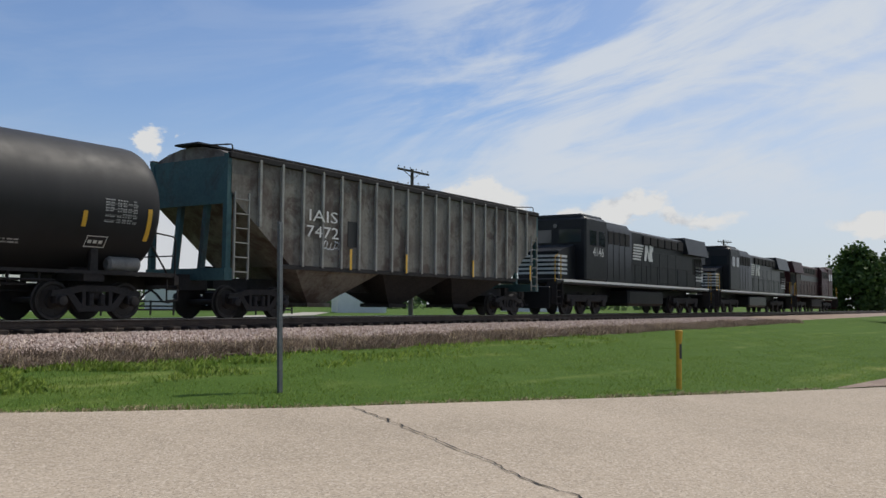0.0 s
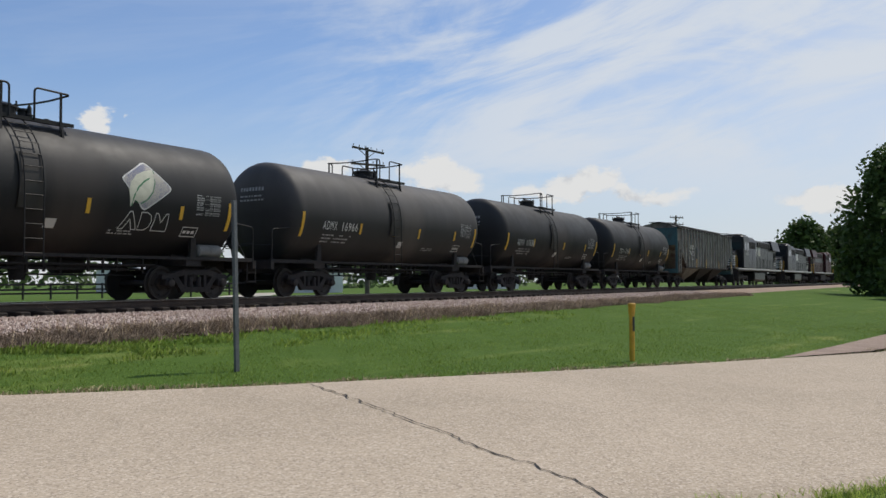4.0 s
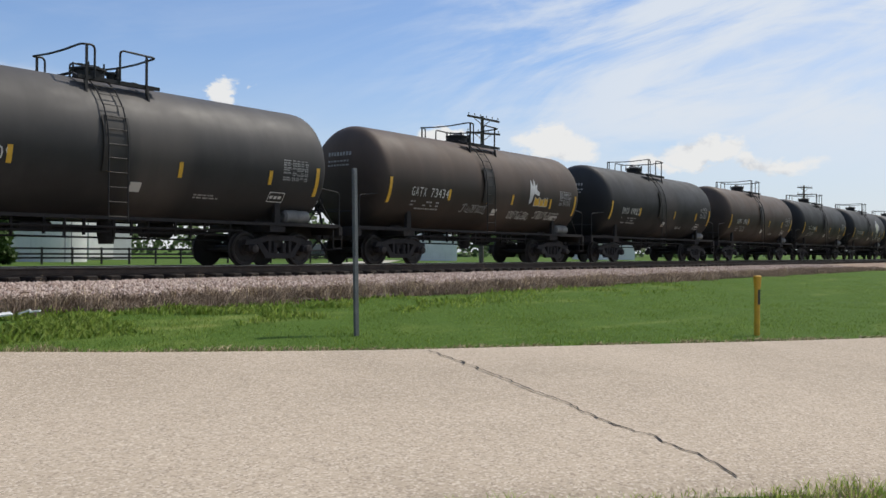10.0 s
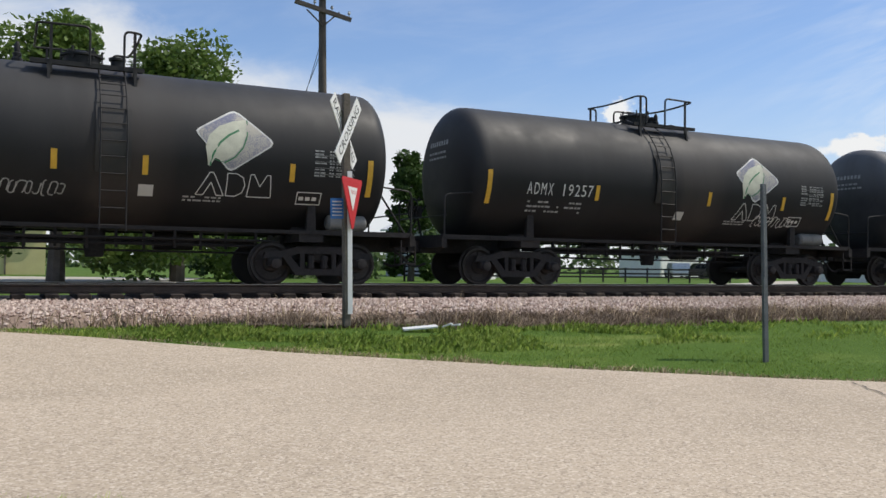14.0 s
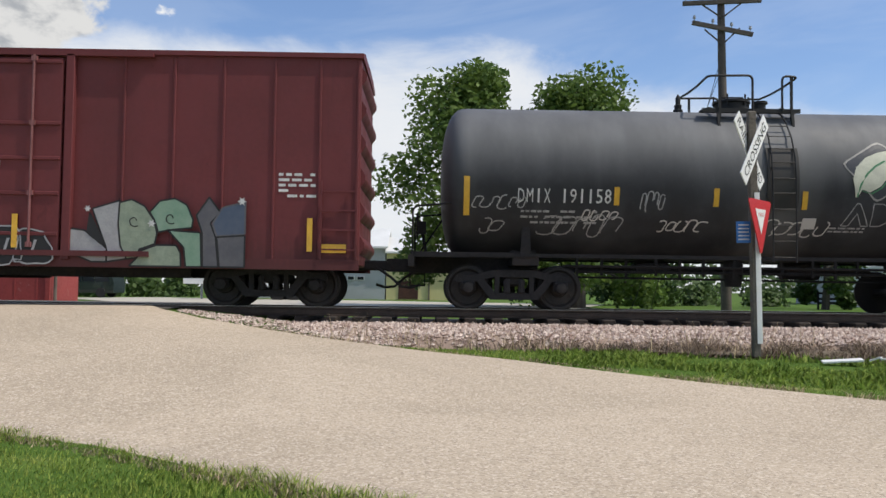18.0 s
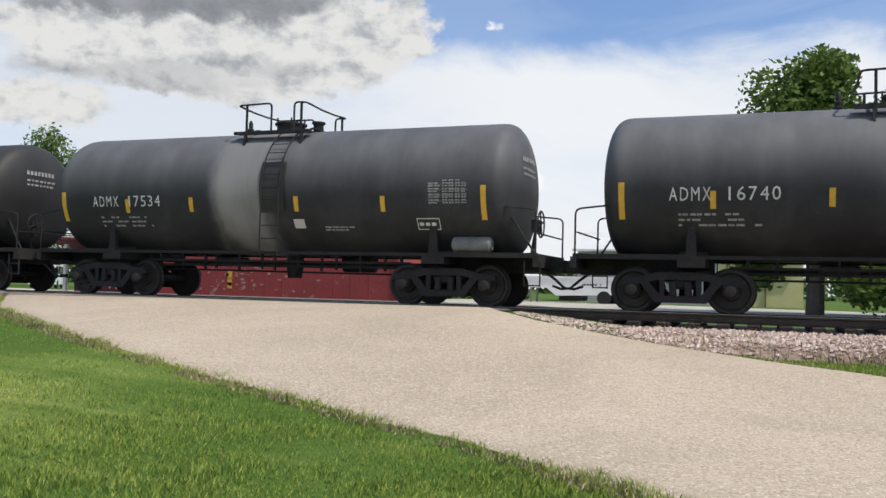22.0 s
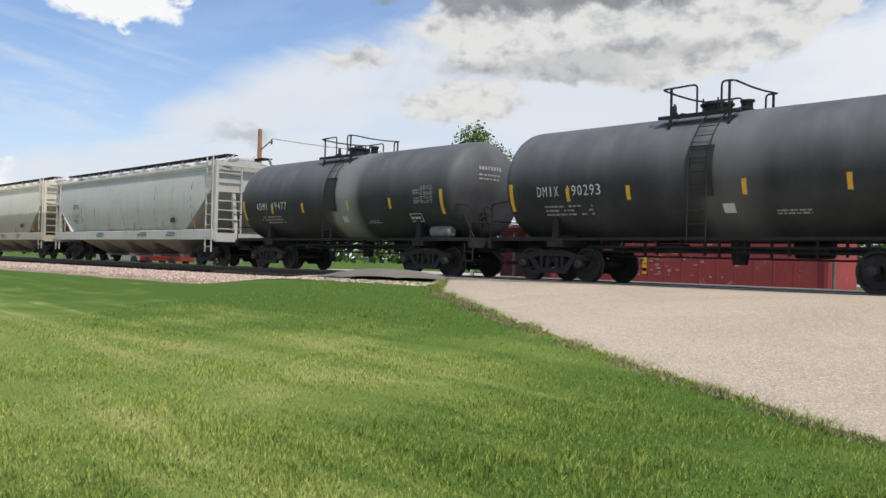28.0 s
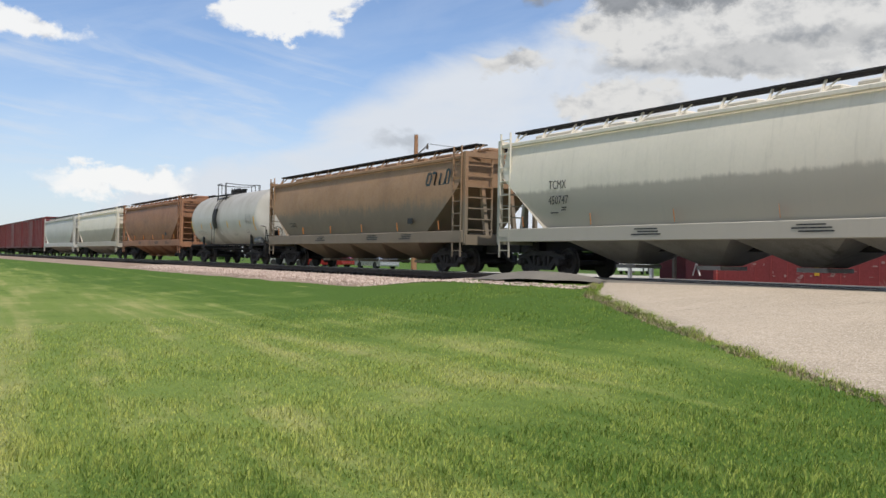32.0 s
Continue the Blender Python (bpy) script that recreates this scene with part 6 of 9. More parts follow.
def tan_box_car(front, back):
    mid, ends = (front + back) / 2, (front - back) / 2
    car = thing("box_car", "faded tan box car with heavy rust and graffiti", "box car", "box cars of the train")
    CARS.append((car, mid))
    half, y, z0, z1 = 7.78, 1.55, 0.76, 4.14
    ribs = [-half + 0.04, -7.04, -6.2, -5.4, -4.59, -3.88, 1.32, 2.11, 2.92, 3.75, 4.57, 5.37, 6.19, 7.08, half - 0.04]
    box_shell(car, half, y, z0, z1, M_BOXTAN, M_BOXTANROOF, ribs, 0.09, 0.08)
    for a, b in ((-3.8, -1.35), (-1.25, 1.17)):
        d = part("sliding_door", Shape().box(((a + b) / 2, -y - 0.06, 2.43), (b - a, 0.08, 3.1), chamfer=0.01), M_BOXTAN, car)
        for i in range(17):
            yy, zz = -y - 0.06, 1.02 + i * 0.18
            slat = Shape().prism([(yy - 0.03, zz - 0.075), (yy - 0.06, zz - 0.06), (yy - 0.06, zz + 0.055), (yy - 0.03, zz + 0.075)], a + 0.06, b - 0.06, "x")
            part("door_rib", slat, M_BOXTAN, d)
    part("door_post", Shape().box((-1.3, -y - 0.12, 2.43), (0.1, 0.1, 3.15)), M_RUST, car, "rusted door post")
    part("door_post", Shape().box((1.24, -y - 0.08, 2.43), (0.12, 0.12, 3.25)), M_RUST, car, "rusted door post")
    part("door_track", Shape().box((-1.3, -y - 0.12, 0.84), (6.2, 0.14, 0.12)).box((-1.3, -y - 0.1, 4.02), (5.6, 0.12, 0.06)), M_RUST, car, "rusted door track")
    end_ladder(car, -half + 0.02, -y - 0.12, 0.9, 2.35, M_BOXTAN, 4, 0.68)
    end_ladder(car, half - 0.72, -y - 0.12, 0.9, 2.35, M_BOXTAN, 4, 0.68)
    underframe(car, half)
    for k in (-1, 1):
        truck(car, k * (half - 1.75))
        coupler(car, k * (ends - 0.3), k)
    f = -y - 0.008
    for t, z in (("LRS", 2.0), ("3442", 1.63)):
        part("number_plate", Shape().box((-6.6, f, z + 0.1), (0.7 if z < 1.8 else 0.6, 0.012, 0.32)), M_LETTER, car, "white stencil panel")
        part("reporting_mark", flat_text(t, 0.23, -6.85, f - 0.012, z - 0.015, 0.52 if z < 1.8 else 0.46), M_BLACKTXT, car, "", angle=0)
    part("black_panel", Shape().box((-5.81, f, 1.75), (0.5, 0.012, 0.32)), M_PANEL, car, "dark painted panel")
    part("black_panel", Shape().box((0.8, f - 0.14, 1.83), (0.62, 0.012, 0.38)), M_SPRAYT, car, "dark painted panel")
    part("black_panel", Shape().box((7.35, f - 0.04, 1.7), (0.32, 0.012, 0.36)), M_RUST, car, "rusty painted panel")
    for x, w in ((-7.4, 0.42), (-4.95, 0.48), (-3.2, 0.46), (-0.63, 0.44), (3.3, 0.5), (7.4, 0.5)):
        part("reflector_strip", Shape().box((x, f - (0.14 if -3.8 < x < 1.2 else 0.012), 1.08), (w, 0.012, 0.14)), M_REFLECT, car)
    s = Shape()
    rng = random.Random(4)
    for i in range(150):
        # scabs sit beside the posts and trail runs below them
        x = rng.choice([rng.uniform(-3.7, 0.9), rng.choice(ribs[6:]) + rng.choice((-0.1, 0.1, 0.3)) + rng.gauss(0, 0.08), rng.uniform(1.5, 7.2)])
        door = -3.8 < x < 1.2
        z = rng.uniform(1.2, 2.5) if rng.random() < 0.8 else rng.uniform(2.5, 3.7)
        w, t = rng.uniform(0.015, 0.09) * (1.6 if z < 1.9 else 1.0), rng.uniform(0.012, 0.06)
        n = 9
        pts = []
        for k in range(n):
            a = 2 * math.pi * k / n
            q = rng.uniform(0.45, 1.1)
            pts.append((x + w * q * math.cos(a), z + t * q * math.sin(a)))
        yy = f - (0.142 if door else 0.003)
        s.add([(u, yy, q) for u, q in pts] + [(x, yy, z)], [(k, (k + 1) % n, n) for k in range(n)])
        if rng.random() < 0.8:
            ln, d = rng.uniform(0.1, 0.7), rng.uniform(0.006, 0.022)
            u = x + rng.uniform(-0.5, 0.5) * w
            s.add([(u - d, yy, z), (u + d, yy, z), (u + d * 0.4, yy, z - ln), (u - d * 0.4, yy, z - ln)], [(0, 1, 2, 3)])
    tagged(part("rust_scab", s, M_RUST, car, "dark rust scabs", angle=0), kind="stuff")
    g = f - 0.006
    shards(car, 4.7, g, 0.72, 3.0, 0.95, [M_SPRAYB, M_SPRAYB, M_SPRAYGREY, M_SPRAYPALE], M_SPRAYT, 34, 61, "pale blue wild-style spray letters")
    shards(car, 3.4, g, 0.72, 1.6, 0.85, [M_SPRAYPALE, M_SPRAYGREY], M_SPRAYT, 16, 71, "grey-white spray letters")
    for i, (bx, bz, bw, bt) in enumerate(((1.36, 0.98, 0.72, 0.62), (2.18, 0.95, 0.68, 0.5), (2.98, 0.92, 0.6, 0.42))):
        part("graffiti", flat_poly(blob(80 + i, bw, bt), bx, g, bz), M_SPRAYPALE, car, "cream bubble shape", angle=0)
        tagged(part("graffiti_outline", flat_scrawl(90 + i, bx + 0.08, g - 0.004, bz + 0.08, bw - 0.16, bt - 0.16, 3, 0.014), M_SPRAYT, car, "", angle=0), kind="stuff")
    shards(car, -4.6, f - 0.062, 0.66, 5.4, 0.26, [M_SPRAYPALE, M_SPRAYGREY], M_RUSTWASH, 26, 25, "white spray paint along the sill")
    shards(car, -1.4, f - 0.066, 0.66, 2.6, 0.24, [M_SPRAYB, M_SPRAYT], M_SPRAYT, 16, 26, "blue spray paint along the sill")
    shards(car, -5.0, f - 0.05, 0.95, 0.5, 0.6, [M_SPRAYPALE], M_SPRAYT, 3, 29, "cream spray letter")
    tagged(part("graffiti", flat_scrawl(27, -5.5, f - 0.004, 2.2, 0.9, 0.4, 5, 0.014), M_SPRAYT, car, "dark scrawled tag", angle=0), kind="stuff")
    tagged(part("graffiti", flat_scrawl(28, 7.0, f - 0.004, 2.2, 0.5, 0.25, 3, 0.014), M_SPRAYT, car, "", angle=0), kind="stuff")
    part("stencil_frame", Shape().box((6.57, f - 0.03, 1.38), (0.44, 0.01, 0.34)), M_PANEL, car, "black stencil panel")
    tagged(part("small_print", bars_flat(6.42, f - 0.038, 1.28, 0.3, 0.2, 2, 31), M_LETTER, car, "", angle=0), kind="stuff")


def plain_box_car(front, back, mat, label):
    mid, ends = (front + back) / 2, (front - back) / 2
    car = thing("box_car", label, "box car", "box cars of the train")
    CARS.append((car, mid))
    half, y, z0, z1 = ends - 0.62, 1.55, 1.0, 4.5
    box_shell(car, half, y, z0, z1, mat, mat, [-half + 0.05 + (half * 2 - 0.1) * i / 14 for i in range(15)], 0.08, 0.07)
    part("sliding_door", Shape().box((0, -y - 0.08, 2.7), (3.0, 0.1, 3.2), chamfer=0.02), mat, car)
    underframe(car, half)
    for k in (-1, 1):
        truck(car, k * (half - 1.75))
        coupler(car, k * (ends - 0.3), k)


red_box_car(-201.0, -218.22)
tan_box_car(-218.42, -235.54)


# ---- covered hoppers ----
def hopper_body(half, y, z0, z1, cut, bulge):
    """Side sheets, curved in section, with sloped lower ends; roof on top."""
    s = Shape()
    sec = []
    n = 9
    for i in range(n + 1):
        t = i / n
        z = z0 + (z1 - z0) * t
        w = y - bulge * (2 * t - 1) ** 2 if bulge else y
        sec.append((w, z, t))
    rows = []
    for w, z, t in sec:
        k = cut * max(0.0, 1 - t / 0.62)
        rows.append([(-half + k, -w, z), (-half / 2, -w, z), (0, -w, z), (half / 2, -w, z), (half - k, -w, z)])
    s.strip(rows)
    s.strip([[(-p[0], -p[1], p[2]) for p in r] for r in rows])
    roof = [(-(y - bulge), z1), (-y * 0.62, z1 + 0.2), (-y * 0.3, z1 + 0.3), (0, z1 + 0.33), (y * 0.3, z1 + 0.3), (y * 0.62, z1 + 0.2), (y - bulge, z1)]
    s.strip([[(-half, a, b) for a, b in roof], [(half, a, b) for a, b in roof]])
    for k in (-1, 1):
        # end: upright upper sheet and slope sheet below
        up = z0 + (z1 - z0) * 0.62
        x = k * half
        s.add([(x, -y, up), (x, y, up)] + [(x, a, b) for a, b in roof[::-1]], [tuple(range(2 + len(roof)))])
        xi = k * (half - cut)
        s.add([(x, -y, up), (x, y, up), (xi, y, z0), (xi, -y, z0)], [(0, 1, 2, 3)])
    return s


def hopper_car(front, back, mat, label, mark="", number="", style="round", dark_roof=True, chutes=4, detail=True, z1=3.86):
    mid, ends = (front + back) / 2, (front - back) / 2
    car = thing("hopper_car", label, "hopper car", "hopper cars of the train")
    CARS.append((car, mid))
    half, y, z0 = ends - 0.95, 1.58, 1.42
    part("hopper_body", hopper_body(half - 0.25, y, z0, z1, 2.0, 0.2), mat, car, angle=30)
    # roof edge, walkway
    s = Shape()
    for k in (-1, 1):
        s.box((0, k * 1.47, z1 + 0.02), (half * 2, 0.1, 0.12), chamfer=0.02)
    part("top_chord", s, mat, car)
    w = part("running_board", Shape().box((0, -0.78, z1 + 0.48), (half * 2 - 0.2, 0.46, 0.05)).box((0, 0.78, z1 + 0.48), (half * 2 - 0.2, 0.46, 0.05)), M_GRIME, car, "dark grating walkway")
    posts = [Shape().bar((0, k * 0.9, z1 + 0.46), (0, k * 1.1, z1 + 0.12), 0.05).bar((0, k * 1.09, z1 + 0.14), (0.25, k * 0.8, z1 + 0.46), 0.04).mesh("walkway_bracket", mat) for k in (-1, 1)]
    for i in range(14):
        for bracket in posts:
            part("walkway_bracket", bracket, None, w, "", pose(-half + 0.2 + (half * 2 - 0.4) * i / 13, 0, 0))
    hatch = Shape().box((0, 0, z1 + 0.38), ((half * 2 - 3) / 8, 0.7, 0.14), chamfer=0.04).mesh("roof_hatch", mat)
    for i in range(8):
        part("roof_hatch", hatch, None, car, "", pose(-half + 1.2 + (half * 2 - 2.4) * i / 7, 0, 0))
    # sills and end structure
    s = Shape()
    for k in (-1, 1):
        s.box((0, k * 1.52, 1.22), (half * 2 - 0.1, 0.12, 0.4), chamfer=0.02)
    part("side_sill", s, mat, car)
    for k in (-1, 1):
        s = Shape()
        x = k * (half - 0.02)
        for yy in (-1.48, 1.48):
            s.box((x, yy, (1.0 + z1 + 0.2) / 2), (0.14, 0.12, z1 - 0.8))
        s.box((x, 0, z1 + 0.1), (0.12, 3.0, 0.16))
        s.box((x, 0, 1.12), (0.2, 3.0, 0.34))
        for yy in (-0.6, 0.6):
            s.bar((x, yy, 1.25), (k * (half - 0.35), yy, z1 - 0.7), 0.14)
        for i in range(7):
            s.box((x + 0.02 * k, -0.9, 1.45 + i * 0.36), (0.04, 1.0, 0.04))
        s.box((x, -0.4, 2.45), (0.05, 0.06, 2.8))
        part("end_frame", s, mat, car)
        lx = x - (0.62 if k > 0 else -0.1)
        end_ladder(car, lx, -1.56, 0.55, z1 + 0.4, mat, 9, 0.48)
        s = Shape().box((x, 0, 0.92), (0.9, 0.5, 0.4))
        s.box((k * (half - 0.5), 0, 1.3), (1.0, 2.6, 0.08))
        part("draft_sill", s, M_GRIME, car)
        truck(car, k * (half - 1.55))
        coupler(car, k * (ends - 0.3), k)
    # discharge chutes
    span = half * 2 - 6.2
    for i in range(chutes):
        x = -span / 2 + span * (i + 0.5) / chutes
        a = span / chutes * 0.5
        s = Shape()
        top = [(-a, -1.45), (a, -1.45), (a, 1.45), (-a, 1.45)]
        low = [(-0.28, -0.42), (0.28, -0.42), (0.28, 0.42), (-0.28, 0.42)]
        s.add([(x + u, v, 1.06) for u, v in top] + [(x + u, v, 0.42) for u, v in low], [(0, 1, 5, 4), (1, 2, 6, 5), (2, 3, 7, 6), (3, 0, 4, 7), (7, 6, 5, 4), (0, 3, 2, 1)])
        s.box((x, 0, 0.36), (0.75, 1.0, 0.1))
        part("discharge_chute", s, M_DIRT if mat not in (M_HOPBROWN, M_HOPRUST) else mat, car, "grimy discharge chute")
    part("center_sill", Shape().box((0, 0, 0.92), (half * 2 - 1.5, 0.4, 0.3)), M_GRIME, car)
    f = -1.592
    if detail:
        if mark:
            part("reporting_mark", flat_text(mark, 0.24, -half + 2.5, f - 0.004, 2.52, 0.75), M_BLACKTXT, car, "black stencilled lettering", angle=0)
            part("reporting_mark", flat_text(number, 0.24, -half + 2.5, f - 0.004, 2.08, 0.85), M_BLACKTXT, car, "black stencilled lettering", angle=0)
        s = Shape()
        rng = random.Random(int(-front))
        for i in range(6):
            x = -half + 2.7 + rng.uniform(0, 0.5)
            s.box((x, -1.575, 1.98 - 0.07 * (i % 3)), (rng.uniform(0.1, 0.4), 0.012, 0.03))
        for x in (-2.5, 2.2, 4.8):
            for i in range(3):
                s.box((x + rng.uniform(-0.1, 0.1), -1.583, 1.32 - i * 0.07), (rng.uniform(0.5, 1.0), 0.012, 0.03))
        tagged(part("small_print", s, M_BLACKTXT, car, "", angle=0), kind="stuff")
        for i in range(6):
            x = -half + 1.3 + (half * 2 - 2.8) * i / 5
            part("reflector_strip", Shape().bar((x, -1.555, 1.47), (x - 0.03, -1.575, 1.78), 0.08, 0.012), M_OLDREFLECT, car)
        part("stencil_frame", Shape().box((half - 3.4, -1.59, 1.82), (0.36, 0.012, 0.2)), M_PANEL, car, "black stencil panel")
    return car


def seam_streaks(car, half):
    """Dark vertical seams where the paint has flaked."""
    rng = random.Random(3)
    s = Shape()
    for i in range(9):
        x = -half + 2.2 + (half * 2 - 4.4) * i / 8
        z = 1.45
        while z < 3.3:
            ln = rng.uniform(0.08, 0.35)
            if rng.random() < (0.9 if z < 2.3 else 0.35):
                w = rng.uniform(0.012, 0.05)
                t = (z - 1.42) / 2.44
                t2 = (z + ln - 1.42) / 2.44
                y0, y1 = -(1.58 - 0.2 * (2 * t - 1) ** 2) - 0.008, -(1.58 - 0.2 * (2 * t2 - 1) ** 2) - 0.008
                s.add([(x, y0, z), (x + w, y0, z), (x + w * 0.8, y1, z + ln), (x, y1, z + ln)], [(0, 1, 2, 3)])
            z += ln + rng.uniform(0.02, 0.2)
    s.box((0, -1.475, 1.43), (half * 2 - 5, 0.012, 0.03))
    part("flaked_seam", s, M_BLACKTXT, car, "dark flaked seams", angle=0)


_c = hopper_car(-341.3, -360.0, M_HOPGREY, "pale grey covered hopper with flaking seams", "GPFX", "11371")
seam_streaks(_c, 8.7)
hopper_car(-360.0, -379.5, M_HOPWHITE, "smooth off-white covered hopper, darker below", "TCMX", "450747", z1=3.98)
_c = hopper_car(-379.5, -398.5, M_HOPBROWN, "weathered brown covered hopper with grey lower sides")
tagged(part("graffiti", flat_scrawl(41, 6.2, -1.56, 2.95, 1.5, 0.6, 5, 0.05), M_SPRAYT, _c, "dark painted mark", angle=0), kind="stuff")
tank_car(-398.5, -411.7, "white", "", "dirty white tank car with a dark middle", -0.9, True, bright=False, seed=90)
hopper_car(-411.7, -429.4, M_HOPRUST, "rusty brown covered hopper with pale ladders")
hopper_car(-429.4, -448.2, M_HOPWHITE, "plain off-white covered hopper, greyer below", detail=False)
hopper_car(-448.2, -468.6, M_HOPGREY, "plain pale grey covered hopper behind the train", detail=False)
plain_box_car(-468.6, -486.5, M_BOXRED, "dark red box car far down the train")
plain_box_car(-486.5, -504.4, M_BOXRED, "dark red box car far down the train")
plain_box_car(-504.4, -522.3, M_BOXRED, "dark red box car far down the train")
hopper_car(-522.3, -541.0, M_HOPRUST, "rusty brown covered hopper at the end", detail=False)


def ribbed_hopper(front, back):
    mid, ends = (front + back) / 2, (front - back) / 2
    car = thing("hopper_car", "old ribbed hopper with peeling grey and teal paint", "hopper car", "hopper cars of the train")
    CARS.append((car, mid))
    half, y, z0, z1 = 8.42, 1.5, 1.4, 4.12
    part("hopper_body", hopper_body(half - 0.1, y, z0, z1, 2.2, 0.0), M_HOPSIDE, car, angle=30)
    s = Shape()
    for k in (-1, 1):
        s.box((0, k * 1.5, z1), (half * 2, 0.14, 0.16), chamfer=0.02)
        s.box((0, k * 1.5, z0 - 0.02), (half * 2 - 3.8, 0.12, 0.12))
    part("top_chord", s, M_GRIME, car)
    part("running_board", Shape().box((0, 0, z1 + 0.38), (half * 2 + 0.2, 0.9, 0.05)).box((0, 0, z1 + 0.33), (half * 2 - 0.4, 0.5, 0.1)), M_GRIME, car, "dark grating walkway")
    n = 19
    for i in range(n):
        x = -half + 1.05 + (half * 2 - 2.1) * i / (n - 1)
        k = max(0.0, 1.45 - (half - abs(x))) * 0.86
        lo = z0 + (0.0 if abs(x) < half - 2.2 else (abs(x) - (half - 2.2)) * 0.84)
        part("side_post", Shape().box((x, -y - 0.04, (lo + z1) / 2), (0.09, 0.09, z1 - lo), chamfer=0.015), M_HOPRIB, car)
    for k in (-1, 1):
        x = k * (half - 0.05)
        s = Shape()
        for yy in (-1.42, 1.42):
            s.box((x, yy, 2.6), (0.16, 0.14, 3.1))
        s.box((x, 0, 1.12), (0.25, 3.0, 0.3))
        s.bar((x, -0.5, 1.2), (k * (half - 0.25), -0.5, 3.2), 0.14)
        s.bar((x, 0.5, 1.2), (k * (half - 0.25), 0.5, 3.2), 0.14)
        part("end_frame", s, M_HOPTEAL, car, "teal painted end frame")
        part("end_sheet", Shape().box((k * (half - 0.06), 0, 3.5), (0.08, 2.7, 1.2)), M_HOPTEAL, car, "teal end sheet")
        end_ladder(car, x - (0.62 if k > 0 else -0.12), -1.56, 1.0, 3.2, M_HOPRIB, 6, 0.48)
        s = Shape()
        s.tube(round_rail([(x - 0.15 * k, -1.4, z1), (x - 0.15 * k, -1.4, z1 + 0.3), (x - 0.15 * k, -0.45, z1 + 0.36)], 0.1), 0.02, 6)
        part("walkway_grab", s, M_GRIME, car)
        part("draft_sill", Shape().box((x, 0, 0.92), (0.9, 0.5, 0.4)), M_GRIME, car)
        truck(car, k * (half - 1.6))
        coupler(car, k * (ends - 0.3), k)
    span = half * 2 - 5.0
    for i in range(3):
        x = -span / 2 + span * (i + 0.5) / 3
        a = span / 6
        s = Shape()
        s.add([(x - a, -1.45, z0), (x + a, -1.45, z0), (x + a, 1.45, z0), (x - a, 1.45, z0), (x - 0.4, -0.5, 0.42), (x + 0.4, -0.5, 0.42), (x + 0.4, 0.5, 0.42), (x - 0.4, 0.5, 0.42)], [(0, 1, 5, 4), (1, 2, 6, 5), (2, 3, 7, 6), (3, 0, 4, 7), (7, 6, 5, 4), (0, 3, 2, 1)])
        s.box((x, 0, 0.36), (1.0, 1.2, 0.12))
        part("discharge_chute", s, M_HOPSIDE if i == 0 else M_GRIME, car)
    part("center_sill", Shape().box((0, 0, 0.92), (half * 2 - 1.5, 0.4, 0.3)), M_GRIME, car)
    f = -y - 0.006
    part("reporting_mark", flat_text("IAIS", 0.32, -half + 2.9, f - 0.088, 2.7, 1.2), M_LETTER, car, "white stencilled lettering", angle=0)
    part("reporting_mark", flat_text("7472", 0.32, -half + 2.8, f - 0.088, 2.25, 1.35), M_LETTER, car, "white stencilled lettering", angle=0)
    tagged(part("graffiti", flat_scrawl(51, -half + 3.6, f - 0.003, 1.95, 0.8, 0.26, 5, 0.02), M_SPRAYW, car, "white scrawled tag", angle=0), kind="stuff")
    part("black_panel", Shape().box((-half + 4.95, f, 2.45), (0.55, 0.012, 0.75)), M_PANEL, car, "black painted panel")
    for x in (-3.7, -0.9, 3.2, 7.6):
        part("reflector_strip", Shape().box((x, f - 0.09, 1.7), (0.09, 0.012, 0.6)), M_REFLECT, car)


ribbed_hopper(33.35, 14.1)


